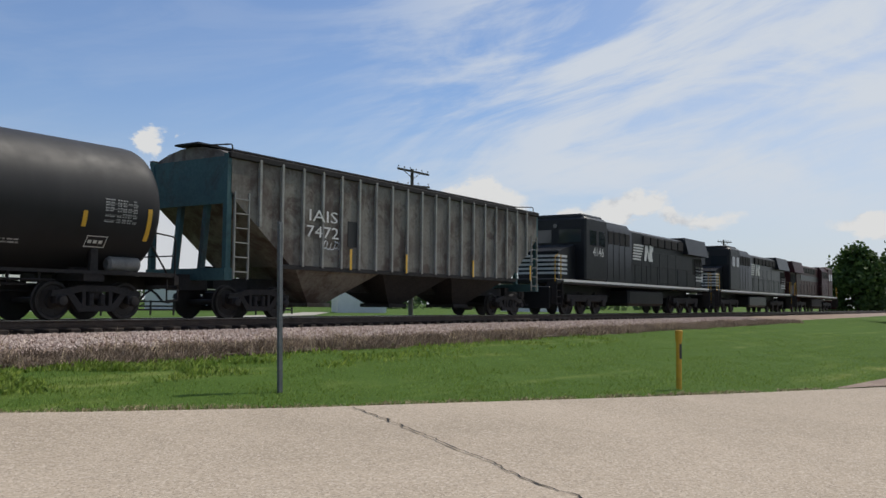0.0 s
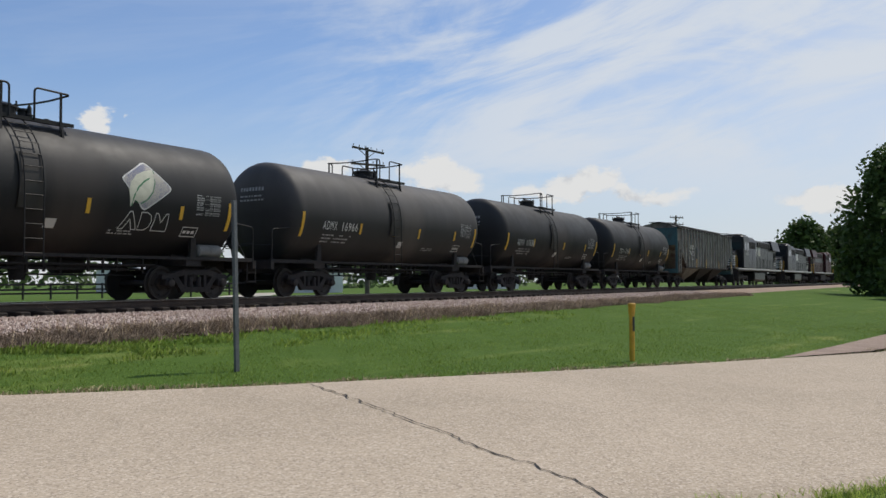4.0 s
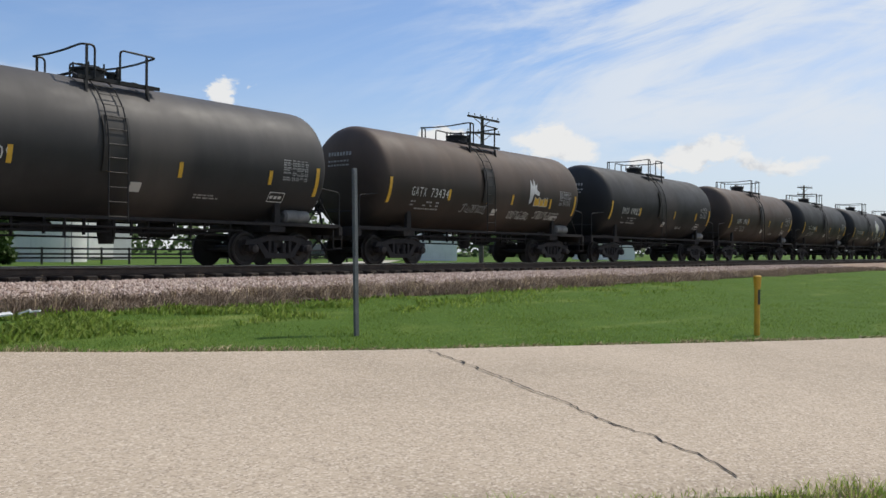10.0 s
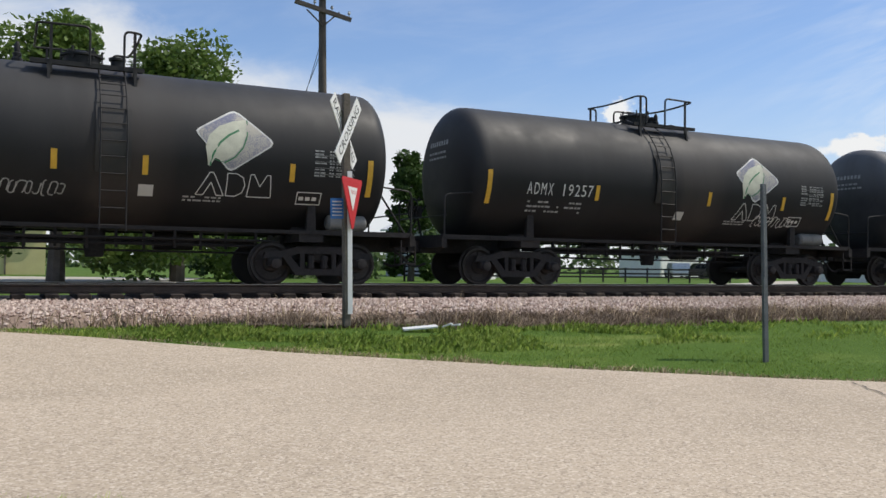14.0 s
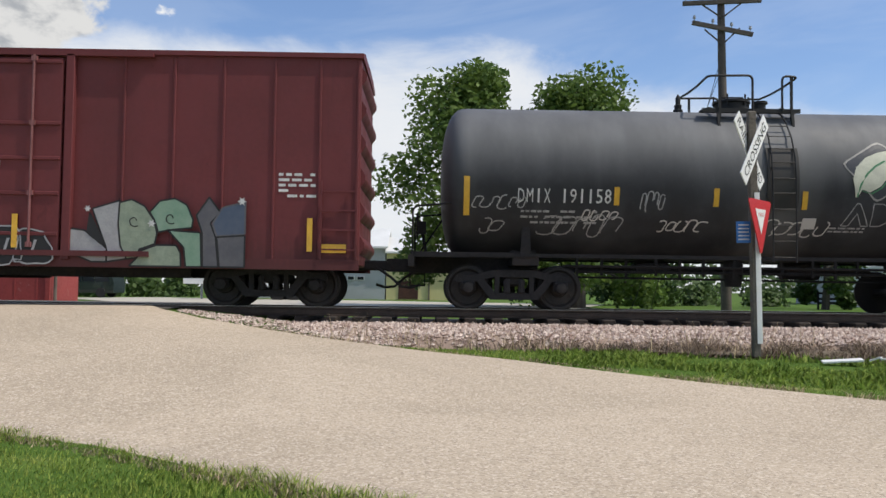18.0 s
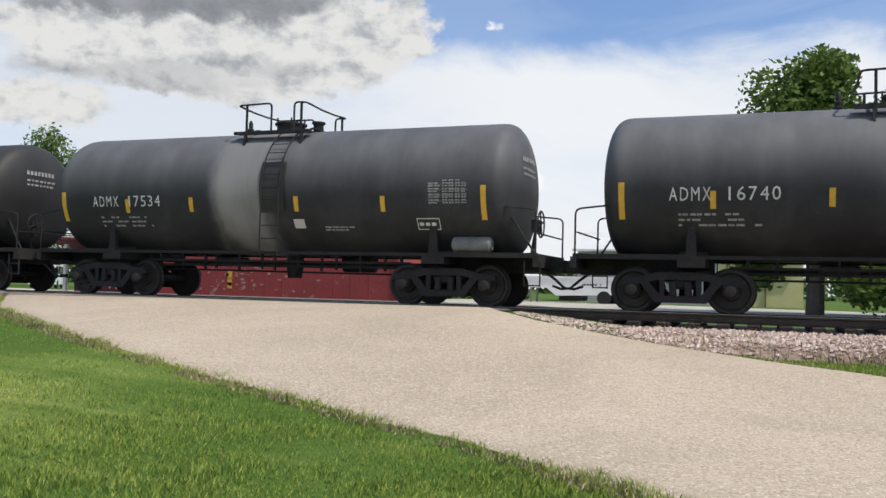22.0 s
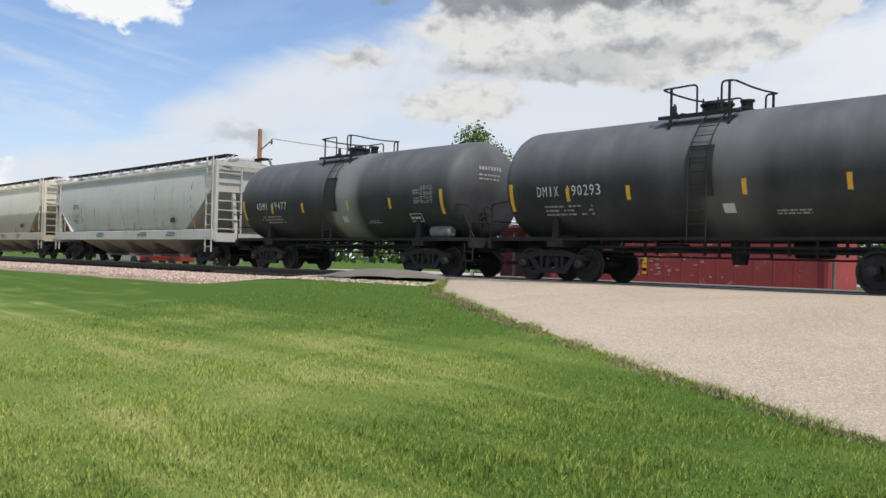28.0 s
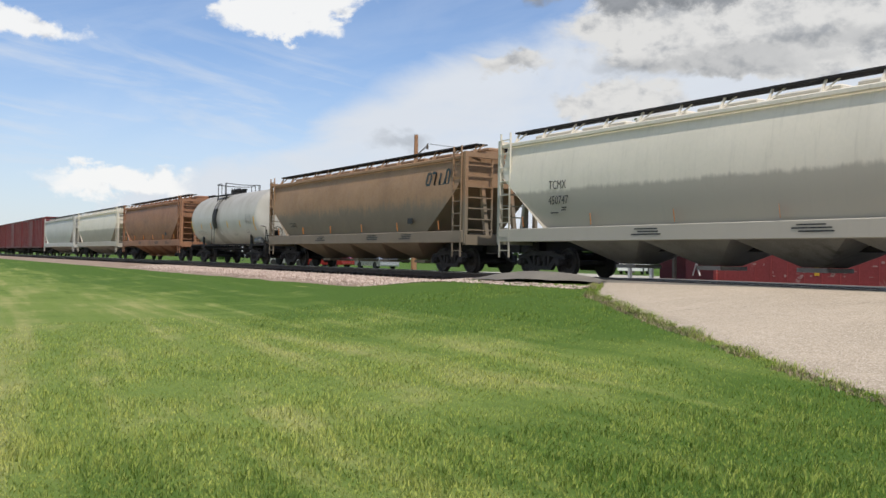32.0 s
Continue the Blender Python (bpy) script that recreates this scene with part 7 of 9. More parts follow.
# ---- locomotives ----
def locomotive(front, back, mat, nose, label, number="", bands=True):
    """A six-axle road locomotive. nose: which way its cab points, +1 to +x."""
    mid, ends = (front + back) / 2, (front - back) / 2
    loco = thing("locomotive", label, "locomotive", "locomotives of the train")
    CARS.append((loco, mid))
    L = ends - 0.6
    k = nose

    def X(x):
        return k * x
    s = Shape()
    s.box((0, 0, 1.45), (2 * L - 0.2, 3.0, 0.22), chamfer=0.03)
    s.box((0, 0, 1.15), (2 * L - 3, 0.6, 0.5))
    part("deck", s, mat, loco)
    s = Shape()
    s.box((0, -1.52, 1.5), (2 * L - 1.6, 0.02, 0.11))
    part("sill_stripe", s, M_LETTER, loco, "white sill stripe")
    # hoods from the tail to the cab
    s = Shape()
    s.box((X(-1.6), 0, 2.95), (2 * L - 8.6, 2.2, 2.85), chamfer=0.1)
    s.prism([(-1.45, 3.55), (-1.2, 4.55), (1.2, 4.55), (1.45, 3.55)], min(X(-L + 0.5), X(-L + 4.6)), max(X(-L + 0.5), X(-L + 4.6)), "x")
    s.box((X(-L + 2.6), 0, 2.6), (4.1, 2.0, 2.1), chamfer=0.1)
    part("engine_hood", s, mat, loco)
    # full-width equipment block behind the cab, with louvred panels under its roof
    block = part("equipment_block", Shape().prism([(-1.48, 1.56), (-1.48, 4.1), (-1.2, 4.5), (1.2, 4.5), (1.48, 4.1), (1.48, 1.56)], min(X(L - 8.9), X(L - 5.62)), max(X(L - 8.9), X(L - 5.62)), "x"), mat, loco)
    for i in range(4):
        x = X(L - 6.1 - i * 0.74)
        part("louvre_panel", Shape().box((x, -1.485, 3.72), (0.56, 0.03, 0.62), chamfer=0.008), M_GRIME, block, "dark louvred panel")
        part("panel_seam", Shape().box((x - 0.37, -1.484, 2.9), (0.02, 0.014, 2.4)), M_GRIME, block)
    for i in range(6):
        part("vent_box", Shape().box((X(-L + 5.2 + i * 1.15), -1.12, 3.95), (0.95, 0.12, 0.5), chamfer=0.03), M_GRIME, loco, "dark vent box")
    for i in range(9):
        x = X(-L + 5.4 + i * (2 * L - 11.6) / 8)
        part("hood_door", Shape().box((x, -1.09, 2.55), (1.15, 0.05, 1.7), chamfer=0.015), mat, loco)
    s = Shape()
    for i in range(7):
        s.box((X(-L + 0.9 + i * 0.5), -1.02, 2.9), (0.4, 0.05, 1.0))
    part("radiator_grille", s, M_GRIME, loco)
    s = Shape()
    s.lathe([(0, 0.4), (0.12, 0.4), (0.13, 0.1)], (X(0.6), 0, 4.0), "z", 16)
    s.box((X(2.0), 0, 4.02), (0.9, 0.7, 0.14))
    s.box((X(-1.2), 0, 4.0), (1.6, 0.9, 0.12))
    part("roof_fittings", s, mat, loco)
    # cab
    cab = part("cab", Shape().box((X(L - 4.35), 0, 3.02), (2.5, 3.05, 3.0), chamfer=0.12).box((X(L - 4.35), 0, 4.55), (2.3, 2.6, 0.2), chamfer=0.05), mat, loco)
    for x in (-4.95, -3.9):
        part("side_window", Shape().box((X(L + x), -1.53, 3.55), (0.72, 0.03, 0.7), chamfer=0.01), M_GLASS, cab)
    for y in (-0.75, 0.75):
        part("windscreen", Shape().box((X(L - 3.09), y, 3.62), (0.04, 1.1, 0.62), chamfer=0.01), M_GLASS, cab)
    part("short_hood", Shape().prism([(X(L - 3.2), 1.5), (X(L - 3.2), 3.2), (X(L - 2.0), 3.0), (X(L - 1.35), 2.8), (X(L - 1.3), 1.5)], -1.0, 1.0), mat, loco)
    # thin paler sheet: the bright reflection off the nose slope, painted in
    part("nose_top", Shape().prism([(X(L - 3.1), 3.2), (X(L - 1.36), 2.82), (X(L - 1.36), 2.84), (X(L - 3.1), 3.225)], -0.98, 0.98), M_LOCOTOP_LIT, loco, "nose top with its bright reflection painted on")
    part("headlight", Shape().lathe([(0, 0.11), (0.05, 0.13)], (X(L - 3.05), 0, 4.1), "x", 12), M_GLASS, cab)
    if bands:
        for i in range(5):
            part("nose_band", Shape().box((X(L - 1.28), 0, 1.85 + i * 0.19), (0.02, 2.0, 0.1)).box((X(L - 1.75), -1.012, 1.85 + i * 0.19), (0.9, 0.02, 0.1)), M_LETTER, loco, "white painted band")
            part("tail_band", Shape().box((X(-L + 1.2), -1.035, 2.05 + i * 0.2), (1.5, 0.02, 0.1)), M_LETTER, loco, "white painted band")
        # five slanted bars and an angular block amid the hood
        mx = X(L - 11.4) - 1.5
        for i in range(6):
            z = 2.85 + i * 0.15
            part("emblem_bar", Shape().prism([(mx + 0.05 + 0.03 * i, z), (mx + 1.2 + 0.09 * i, z), (mx + 1.24 + 0.09 * i, z + 0.085), (mx + 0.07 + 0.03 * i, z + 0.085)], -1.135, -1.118), M_LETTER, loco, "white slanted bar")
        part("emblem", Shape().prism([(mx + 1.75, 2.85), (mx + 1.95, 3.75), (mx + 2.25, 3.75), (mx + 2.5, 3.15), (mx + 2.6, 3.75), (mx + 3.15, 3.75), (mx + 3.15, 3.5), (mx + 2.9, 3.3), (mx + 3.1, 2.85), (mx + 2.45, 2.85), (mx + 2.2, 3.4), (mx + 2.05, 2.85)], -1.135, -1.118), M_LETTER, loco, "white angular emblem")
    else:
        part("hood_band", Shape().box((0, -1.115, 3.2), (2 * L - 9, 0.02, 0.5)), M_LOCO, loco, "black painted band")
    if number:
        part("number", flat_text(number, 0.4, X(L - 4.5) - 0.6, -1.535, 2.72, 1.25), M_LETTER, loco, "white cab number", angle=0)
    # tank, trucks, steps, rails
    part("fuel_tank", Shape().box((0, 0, 0.85), (5.2, 2.7, 0.9), chamfer=0.14), M_LOCO if bands else M_GRIME, loco)
    for e in (-1, 1):
        x = e * (L - 4.2)
        t = part("truck", Shape().box((x, -1.08, 0.75), (4.6, 0.16, 0.34), chamfer=0.04).box((x, 1.08, 0.75), (4.6, 0.16, 0.34), chamfer=0.04).box((x, 0, 0.8), (0.6, 2.0, 0.3)), M_GRIME, loco)
        for d in (-1.75, 0, 1.75):
            w = part("wheelset", shared(("wheel", 0.52), lambda: wheelset_mesh(0.52)), None, t, "", pose(x + d, 0, 0.52))
            WHEELS.append((w, loco, x + d, x + d, 0.52))
            part("journal_box", Shape().box((x + d, -1.12, 0.55), (0.42, 0.2, 0.36), chamfer=0.05), M_GRIME, t)
        coupler(loco, e * (ends - 0.3), e)
        well = Shape()
        for u in (-0.28, 0.28):
            well.box((e * (L - 0.35) + u, -1.3, 0.95), (0.04, 0.5, 1.0))
        well = part("step_well", well.box((e * (L - 0.35), -1.06, 0.95), (0.6, 0.04, 1.0)), M_GRIME, loco)
        for i in range(4):
            part("step", Shape().box((e * (L - 0.35), -1.27, 0.5 + i * 0.28), (0.5, 0.4, 0.04)), M_GRIME, well)
        part("pilot", Shape().box((e * (L + 0.1), 0, 0.75), (0.12, 2.6, 0.95), chamfer=0.03), mat, loco)
        s = Shape()
        s.tube(round_rail([(e * (L - 0.65), -1.45, 1.5), (e * (L - 0.65), -1.45, 2.6)]), 0.022, 6)
        s.tube(round_rail([(e * (L - 0.08), -1.45, 0.7), (e * (L - 0.08), -1.45, 2.5), (e * (L - 0.3), -1.45, 2.6)], 0.1), 0.022, 6)
        part("corner_grab", s, M_HANDRAIL, loco, "yellow corner grab iron")
    s = Shape()
    x0, x1 = sorted((X(-L + 0.8), X(L - 6.0)))
    s.tube([(x0, -1.46, 2.55), (x1, -1.46, 2.55)], 0.018, 6)
    i = x0
    while i <= x1:
        s.tube([(i, -1.46, 1.5), (i, -1.46, 2.55)], 0.016, 5)
        i += 1.7
    part("side_handrail", s, M_BLACKIRON, loco)


locomotive(57.3, 33.2, M_LOCO, -1, "black road locomotive with white nose bands, cab to the rear", "4146")
locomotive(81.3, 57.3, M_LOCO, -1, "black road locomotive with white hood bands")
locomotive(104.5, 81.3, M_LOCORED, 1, "maroon and black leading locomotive", bands=False)



# ---- track ----
def build_track():
    for name, y in (("rail", TRACK_Y - 0.755), ("rail", TRACK_Y + 0.755)):
        rail = thing(name, "worn steel rail with a bright head", "rail", "rails of the track", pose(0, y, RAIL_Z), "structure")
        prof = [(-0.07, -0.17), (0.07, -0.17), (0.07, -0.155), (0.012, -0.14), (0.01, -0.045), (0.036, -0.035), (0.036, -0.003), (-0.036, -0.003), (-0.036, -0.035), (-0.01, -0.045), (-0.012, -0.14), (-0.07, -0.155)]
        part("rail_web", Shape().prism(prof, -700, 700, "x"), M_RAIL, rail)
        part("rail_head", Shape().box((0, 0, 0), (1400, 0.066, 0.008)), M_RAILTOP, rail, "polished rail head")
    # ballast bed
    bed = [(-5.0, -0.66), (-4.3, -0.50), (-3.5, -0.40), (-2.5, -0.32), (-1.6, -0.29), (1.6, -0.28), (2.5, -0.32), (3.8, -0.64)]
    s = Shape()
    xs = [-700, -300, -120] + [-60 + 1.5 * i for i in range(100)] + [120, 300, 700]
    rows = []
    for x in xs:
        k = smooth(-22, -20.5, x) * (1 - smooth(-5.5, -4.2, x))
        rows.append([(x, TRACK_Y + y * (1 - 0.25 * k) + 0.12 * noise.noise((x * 0.7, y, 0)), RAIL_Z + z - 0.1 * k + 0.03 * noise.noise((x * 1.1, y, 4))) for y, z in bed])
    s.strip(rows)
    solo("ballast_bed", s, M_GRAVEL, "pinkish crushed-stone ballast under the track", "ballast", kind="structure", angle=60)


build_track()


def build_ties():
    """Timber ties: those near the crossing one by one, the far ones joined."""
    track = thing("track_ties", "dark creosoted timber ties bedded in ballast", "railway ties", kind="structure")
    tie = Shape().box((0, 0, 0), (0.23, 2.6, 0.17), chamfer=0.02).mesh("tie", M_TIE)
    far = Shape()
    x = -260.0
    while x < 260:
        if -70 < x < 80 and not -21 < x < -4.6:
            part("tie", tie, None, track, "", pose(x, TRACK_Y + 0.03 * noise.noise((x, 0, 0)), RAIL_Z - 0.25, 0, 0, 1.5 * noise.noise((x, 5, 0))))
        elif not -21 < x < -4.6:
            far.box((x, TRACK_Y, RAIL_Z - 0.25), (0.23, 2.6, 0.17))
        x += 0.53
    tagged(part("far_ties", far, M_TIE, track), kind="stuff")


build_ties()



# ---- trees ----
def tree(name, x, y, height, radius, label, leaves=5000, mat=None, seed=1, trunk=0.35, low=0.25, leaf=0.32, group="trees", limbs=11):
    """Tapered trunk, limbs, and a crown of many small leaf clumps with gaps."""
    rng = random.Random(seed)
    z0 = ground_z(x, y)
    ob = thing(name, label, "tree", group, pose(x, y, z0 - 0.05))
    s = Shape()
    bend = [(rng.uniform(-0.3, 0.3), rng.uniform(-0.3, 0.3)) for _ in range(5)]
    line = [(bend[i][0] * i / 4, bend[i][1] * i / 4, height * 0.75 * i / 4) for i in range(5)]
    s.tube(line, [trunk, trunk * 0.8, trunk * 0.6, trunk * 0.38, trunk * 0.12], 9)
    lobes = []
    n = limbs
    for i in range(n):
        a = 2.4 * i + rng.uniform(-0.4, 0.4)
        h = height * (low + (0.94 - low) * (i + 0.6) / n)
        spread = radius * (0.95 - 0.75 * max(0.0, (h / height - 0.5)) / 0.5) * rng.uniform(0.45, 0.85)
        tip = (math.cos(a) * spread, math.sin(a) * spread, h)
        base = Vector(line[1]).lerp(Vector(line[3]), i / n)
        mid = base.lerp(Vector(tip), 0.5) + Vector((0, 0, 0.25))
        s.tube([tuple(base), tuple(mid), tip], [trunk * 0.35, trunk * 0.2, trunk * 0.06], 5)
        lobes.append((tip, radius * rng.uniform(0.32, 0.5)))
    lobes.append(((0, 0, height * 0.88), radius * 0.42))
    part("trunk", s, M_POLE, ob, "brown trunk with limbs")
    v, f = [], []
    for i in range(leaves):
        (cx, cy, cz), r = rng.choice(lobes)
        d = Vector((rng.gauss(0, 1), rng.gauss(0, 1), rng.gauss(0, 1))).normalized() * r * (rng.random() ** 0.45) * rng.uniform(0.8, 1.12)
        c = Vector((cx, cy, cz + 0.1)) + Vector((d.x, d.y, d.z * 0.85))
        u = Vector((rng.gauss(0, 1), rng.gauss(0, 1), rng.gauss(0, 0.7))).normalized()
        w = u.orthogonal().normalized()
        w.rotate(Matrix.Rotation(rng.uniform(0, 6.3), 3, u))
        k = leaf * rng.uniform(0.5, 1.1)
        q = len(v)
        v += [tuple(c - u * k * 0.5), tuple(c + w * k * 0.28), tuple(c + u * k * 0.5), tuple(c - w * k * 0.28)]
        f.append((q, q + 1, q + 2, q + 3))
    sh = Shape()
    sh.v, sh.f, sh.mi = v, f, [0] * len(f)
    me = sh.mesh("crown", mat or M_LEAF, 0, False)
    part("crown", me, None, ob, "ragged green crown")
    return ob


def woods(name, spots, label, mat, seed, leaf=0.8, per=260):
    """A far row of trees as one mass of leaf clumps."""
    rng = random.Random(seed)
    v, f = [], []
    for x, y, h, r in spots:
        z0 = ground_z(x, y)
        for i in range(per):
            a, b = rng.uniform(0, 6.3), rng.random()
            rr = r * math.sqrt(rng.random()) * (1 - 0.55 * max(0, b - 0.55) / 0.45)
            c = Vector((x + math.cos(a) * rr, y + math.sin(a) * rr, z0 + h * (b ** 0.8) * rng.uniform(0.85, 1.05)))
            u = Vector((rng.gauss(0, 1), rng.gauss(0, 1), rng.gauss(0, 0.8))).normalized()
            w = u.orthogonal().normalized()
            k = leaf * rng.uniform(0.6, 1.3)
            q = len(v)
            v += [tuple(c - u * k * 0.5), tuple(c + w * k * 0.4), tuple(c + u * k * 0.5), tuple(c - w * k * 0.4)]
            f.append((q, q + 1, q + 2, q + 3))
    sh = Shape()
    sh.v, sh.f, sh.mi = v, f, [0] * len(f)
    ob = new(name, sh.mesh(name, mat, 0, False))
    return tagged(ob, label, "trees", kind="stuff")


def polar(az, d):
    """A place at an angle to the left of the way across the track, and a distance."""
    return (-math.sin(radians(az)) * d, math.cos(radians(az)) * d)


tree("broadleaf_tree", *polar(-2.6, 46), 13.0, 4.6, "tall broadleaf tree with an open leafy crown", 19000, M_LEAF, 11, 0.45, 0.10, 0.42, limbs=20)
tree("broadleaf_tree", *polar(-9.6, 48), 12.6, 5.0, "tall broadleaf tree with a broad crown", 19000, M_LEAF, 12, 0.42, 0.06, 0.42, limbs=22)
tree("broadleaf_tree", *polar(-13.4, 60), 12.4, 3.4, "dense dark broadleaf tree behind the track", 10000, M_LEAF2, 13, 0.3, 0.03, 0.5, limbs=24)
tree("broadleaf_tree", *polar(-24.4, 58), 8.6, 2.0, "narrow dense dark tree behind the track", 8000, M_LEAF2, 23, 0.25, 0.03, 0.45, limbs=18)
tree("broadleaf_tree", *polar(-27.0, 84), 12.0, 4.2, "broadleaf tree beside a white-roofed barn", 4500, M_LEAF2, 14, 0.3, 0.15, 0.4)
tree("broadleaf_tree", *polar(45.0, 92), 15.0, 5.6, "broadleaf tree that tops the cars", 6000, M_LEAF, 15, 0.4, 0.2, 0.42)
tree("broadleaf_tree", *polar(25.5, 78), 7.0, 3.6, "small round tree behind the red container", 3500, M_LEAF2, 16, 0.25, 0.12, 0.34)
tree("broadleaf_tree", *polar(20.0, 90), 8.0, 3.8, "small round tree in the distance", 3500, M_LEAF2, 17, 0.25, 0.12, 0.36)
tree("roadside_tree", *polar(-87.3, 84), 12.6, 4.8, "dense dark tree beside the road, standing near the track", 18000, M_LEAF2, 18, 0.4, 0.03, 0.62, limbs=30)
tree("roadside_tree", *polar(-89.2, 70), 9.0, 4.0, "dense dark tree beside the road", 9000, M_LEAF2, 19, 0.3, 0.02, 0.62, limbs=26)
tree("broadleaf_tree", *polar(-82.2, 172), 11.5, 6.0, "broad tree far along the track", 9000, M_LEAF2, 20, 0.4, 0.03, 1.0, limbs=26)
tree("broadleaf_tree", *polar(-84.2, 180), 10.0, 6.5, "broad tree far along the track", 9000, M_LEAF2, 21, 0.4, 0.03, 1.0, limbs=26)
_rng = random.Random(5)
_far = []
for _i in range(120):
    _az = -78 + 156 * _i / 119 + _rng.uniform(-0.6, 0.6)
    _d = _rng.uniform(170, 230)
    _x, _y = polar(_az, _d)
    if _y > 60:
        _far.append((_x, _y, _rng.uniform(4.0, 8.5), _rng.uniform(4, 7)))
woods("far_woods", _far, "low dark line of far trees and hedges", M_LEAF2, 31, 1.5, 150)
woods("hedge", [(*polar(a, d), h, 1.6) for a, d, h in ((-14, 62, 1.5), (-17, 64, 1.4), (-21, 66, 1.3), (18, 74, 1.6), (16, 76, 1.8), (20.5, 72, 1.7), (22, 75, 2.0))], "clipped dark shrubs and bushes behind the track", M_LEAF2, 32, 0.4, 500)


# ---- poles ----
def utility_pole(x, y, height, arms, label, mat=None, lean=0.0, turn=0.0):
    z0 = ground_z(x, y)
    ob = thing("utility_pole", label, "utility pole", "utility poles beside the track", pose(x, y, z0 - 0.1, 0, lean, turn))
    part("shaft", Shape().tube([(0, 0, 0), (0, 0, height * 0.5), (0, 0, height)], [0.17, 0.145, 0.11], 12), mat or M_POLE, ob, "tapered timber shaft")
    for z, w, n, tilt in arms:
        s = Shape().box((0, -0.16, z), (w, 0.11, 0.13), Matrix.Rotation(radians(tilt), 3, "Y"))
        for k in (-1, 1):
            s.bar((k * w * 0.28, -0.13, z), (0, -0.13, z - 0.5), 0.04)
        arm = part("crossarm", s, M_POLE, ob)
        for i in range(n):
            u = -w / 2 + 0.1 + (w - 0.2) * i / (n - 1)
            dz = -math.sin(radians(tilt)) * u
            part("insulator", shared("insulator", lambda: Shape().lathe([(0, 0.015), (0.08, 0.015), (0.09, 0.045), (0.13, 0.05), (0.15, 0.035), (0.18, 0.04), (0.2, 0.0)], (0, 0, 0), "z", 8).mesh("insulator", M_GALV)), None, arm, "", pose(u, -0.16, z + 0.06 + dz))
    return ob


_pa = polar(-18.75, 28.7)
utility_pole(*_pa, 10.9, ((10.2, 2.4, 6, 0), (9.35, 1.9, 4, 14)), "dark timber utility pole with two crossarms beside the track", None, -0.9, -8)
_pb = polar(-54.7, 60)
utility_pole(*_pb, 10.4, ((10.2, 2.5, 6, 6), (9.2, 2.6, 4, 0)), "dark timber utility pole with two crossarms", None, 0, -25)
utility_pole(*polar(-74.6, 125), 10.2, ((9.9, 2.5, 6, 0), (9.0, 2.5, 4, 0)), "far timber utility pole with two crossarms", None, 0, -30)
_ps = polar(59.1, 50)
_stub = utility_pole(*_ps, 8.2, (), "orange-brown timber pole with service wires", M_POLE2)
part("bracket", Shape().bar((0, 0, 7.0), (0.9, 0.2, 7.5), 0.05).lathe([(7.3, 0.05), (7.45, 0.07), (7.6, 0.03)], (0.9, 0.2, 0), "z", 8), M_POLE, _stub)


def wire(a, b, sag, name="overhead_wire", r=0.012, mat=None):
    a, b = Vector(a), Vector(b)
    pts = []
    for i in range(25):
        t = i / 24
        p = a.lerp(b, t)
        pts.append((p.x, p.y, p.z - sag * 4 * t * (1 - t)))
    solo(name, Shape().tube(pts, r, 4), mat or M_BLACKIRON, "thin sagging overhead wire", "wire", "overhead wires")


wire((_pa[0], _pa[1], 9.4), (_pa[0] - 2.2, _pa[1] + 1.0, 0.6), 0.0, "guy_wire", 0.01)
wire((_pa[0] - 0.1, _pa[1], 8.6), (_pa[0] - 2.8, _pa[1] + 1.2, 0.6), 0.0, "guy_wire", 0.01)
wire((_ps[0] + 0.9, _ps[1] + 0.2, 8.0), (_ps[0] + 13, _ps[1] + 8, 7.0), 0.35, r=0.014)
wire((_ps[0], _ps[1], 7.2), (_ps[0] - 40, _ps[1] + 12, 7.0), 0.8, r=0.012)


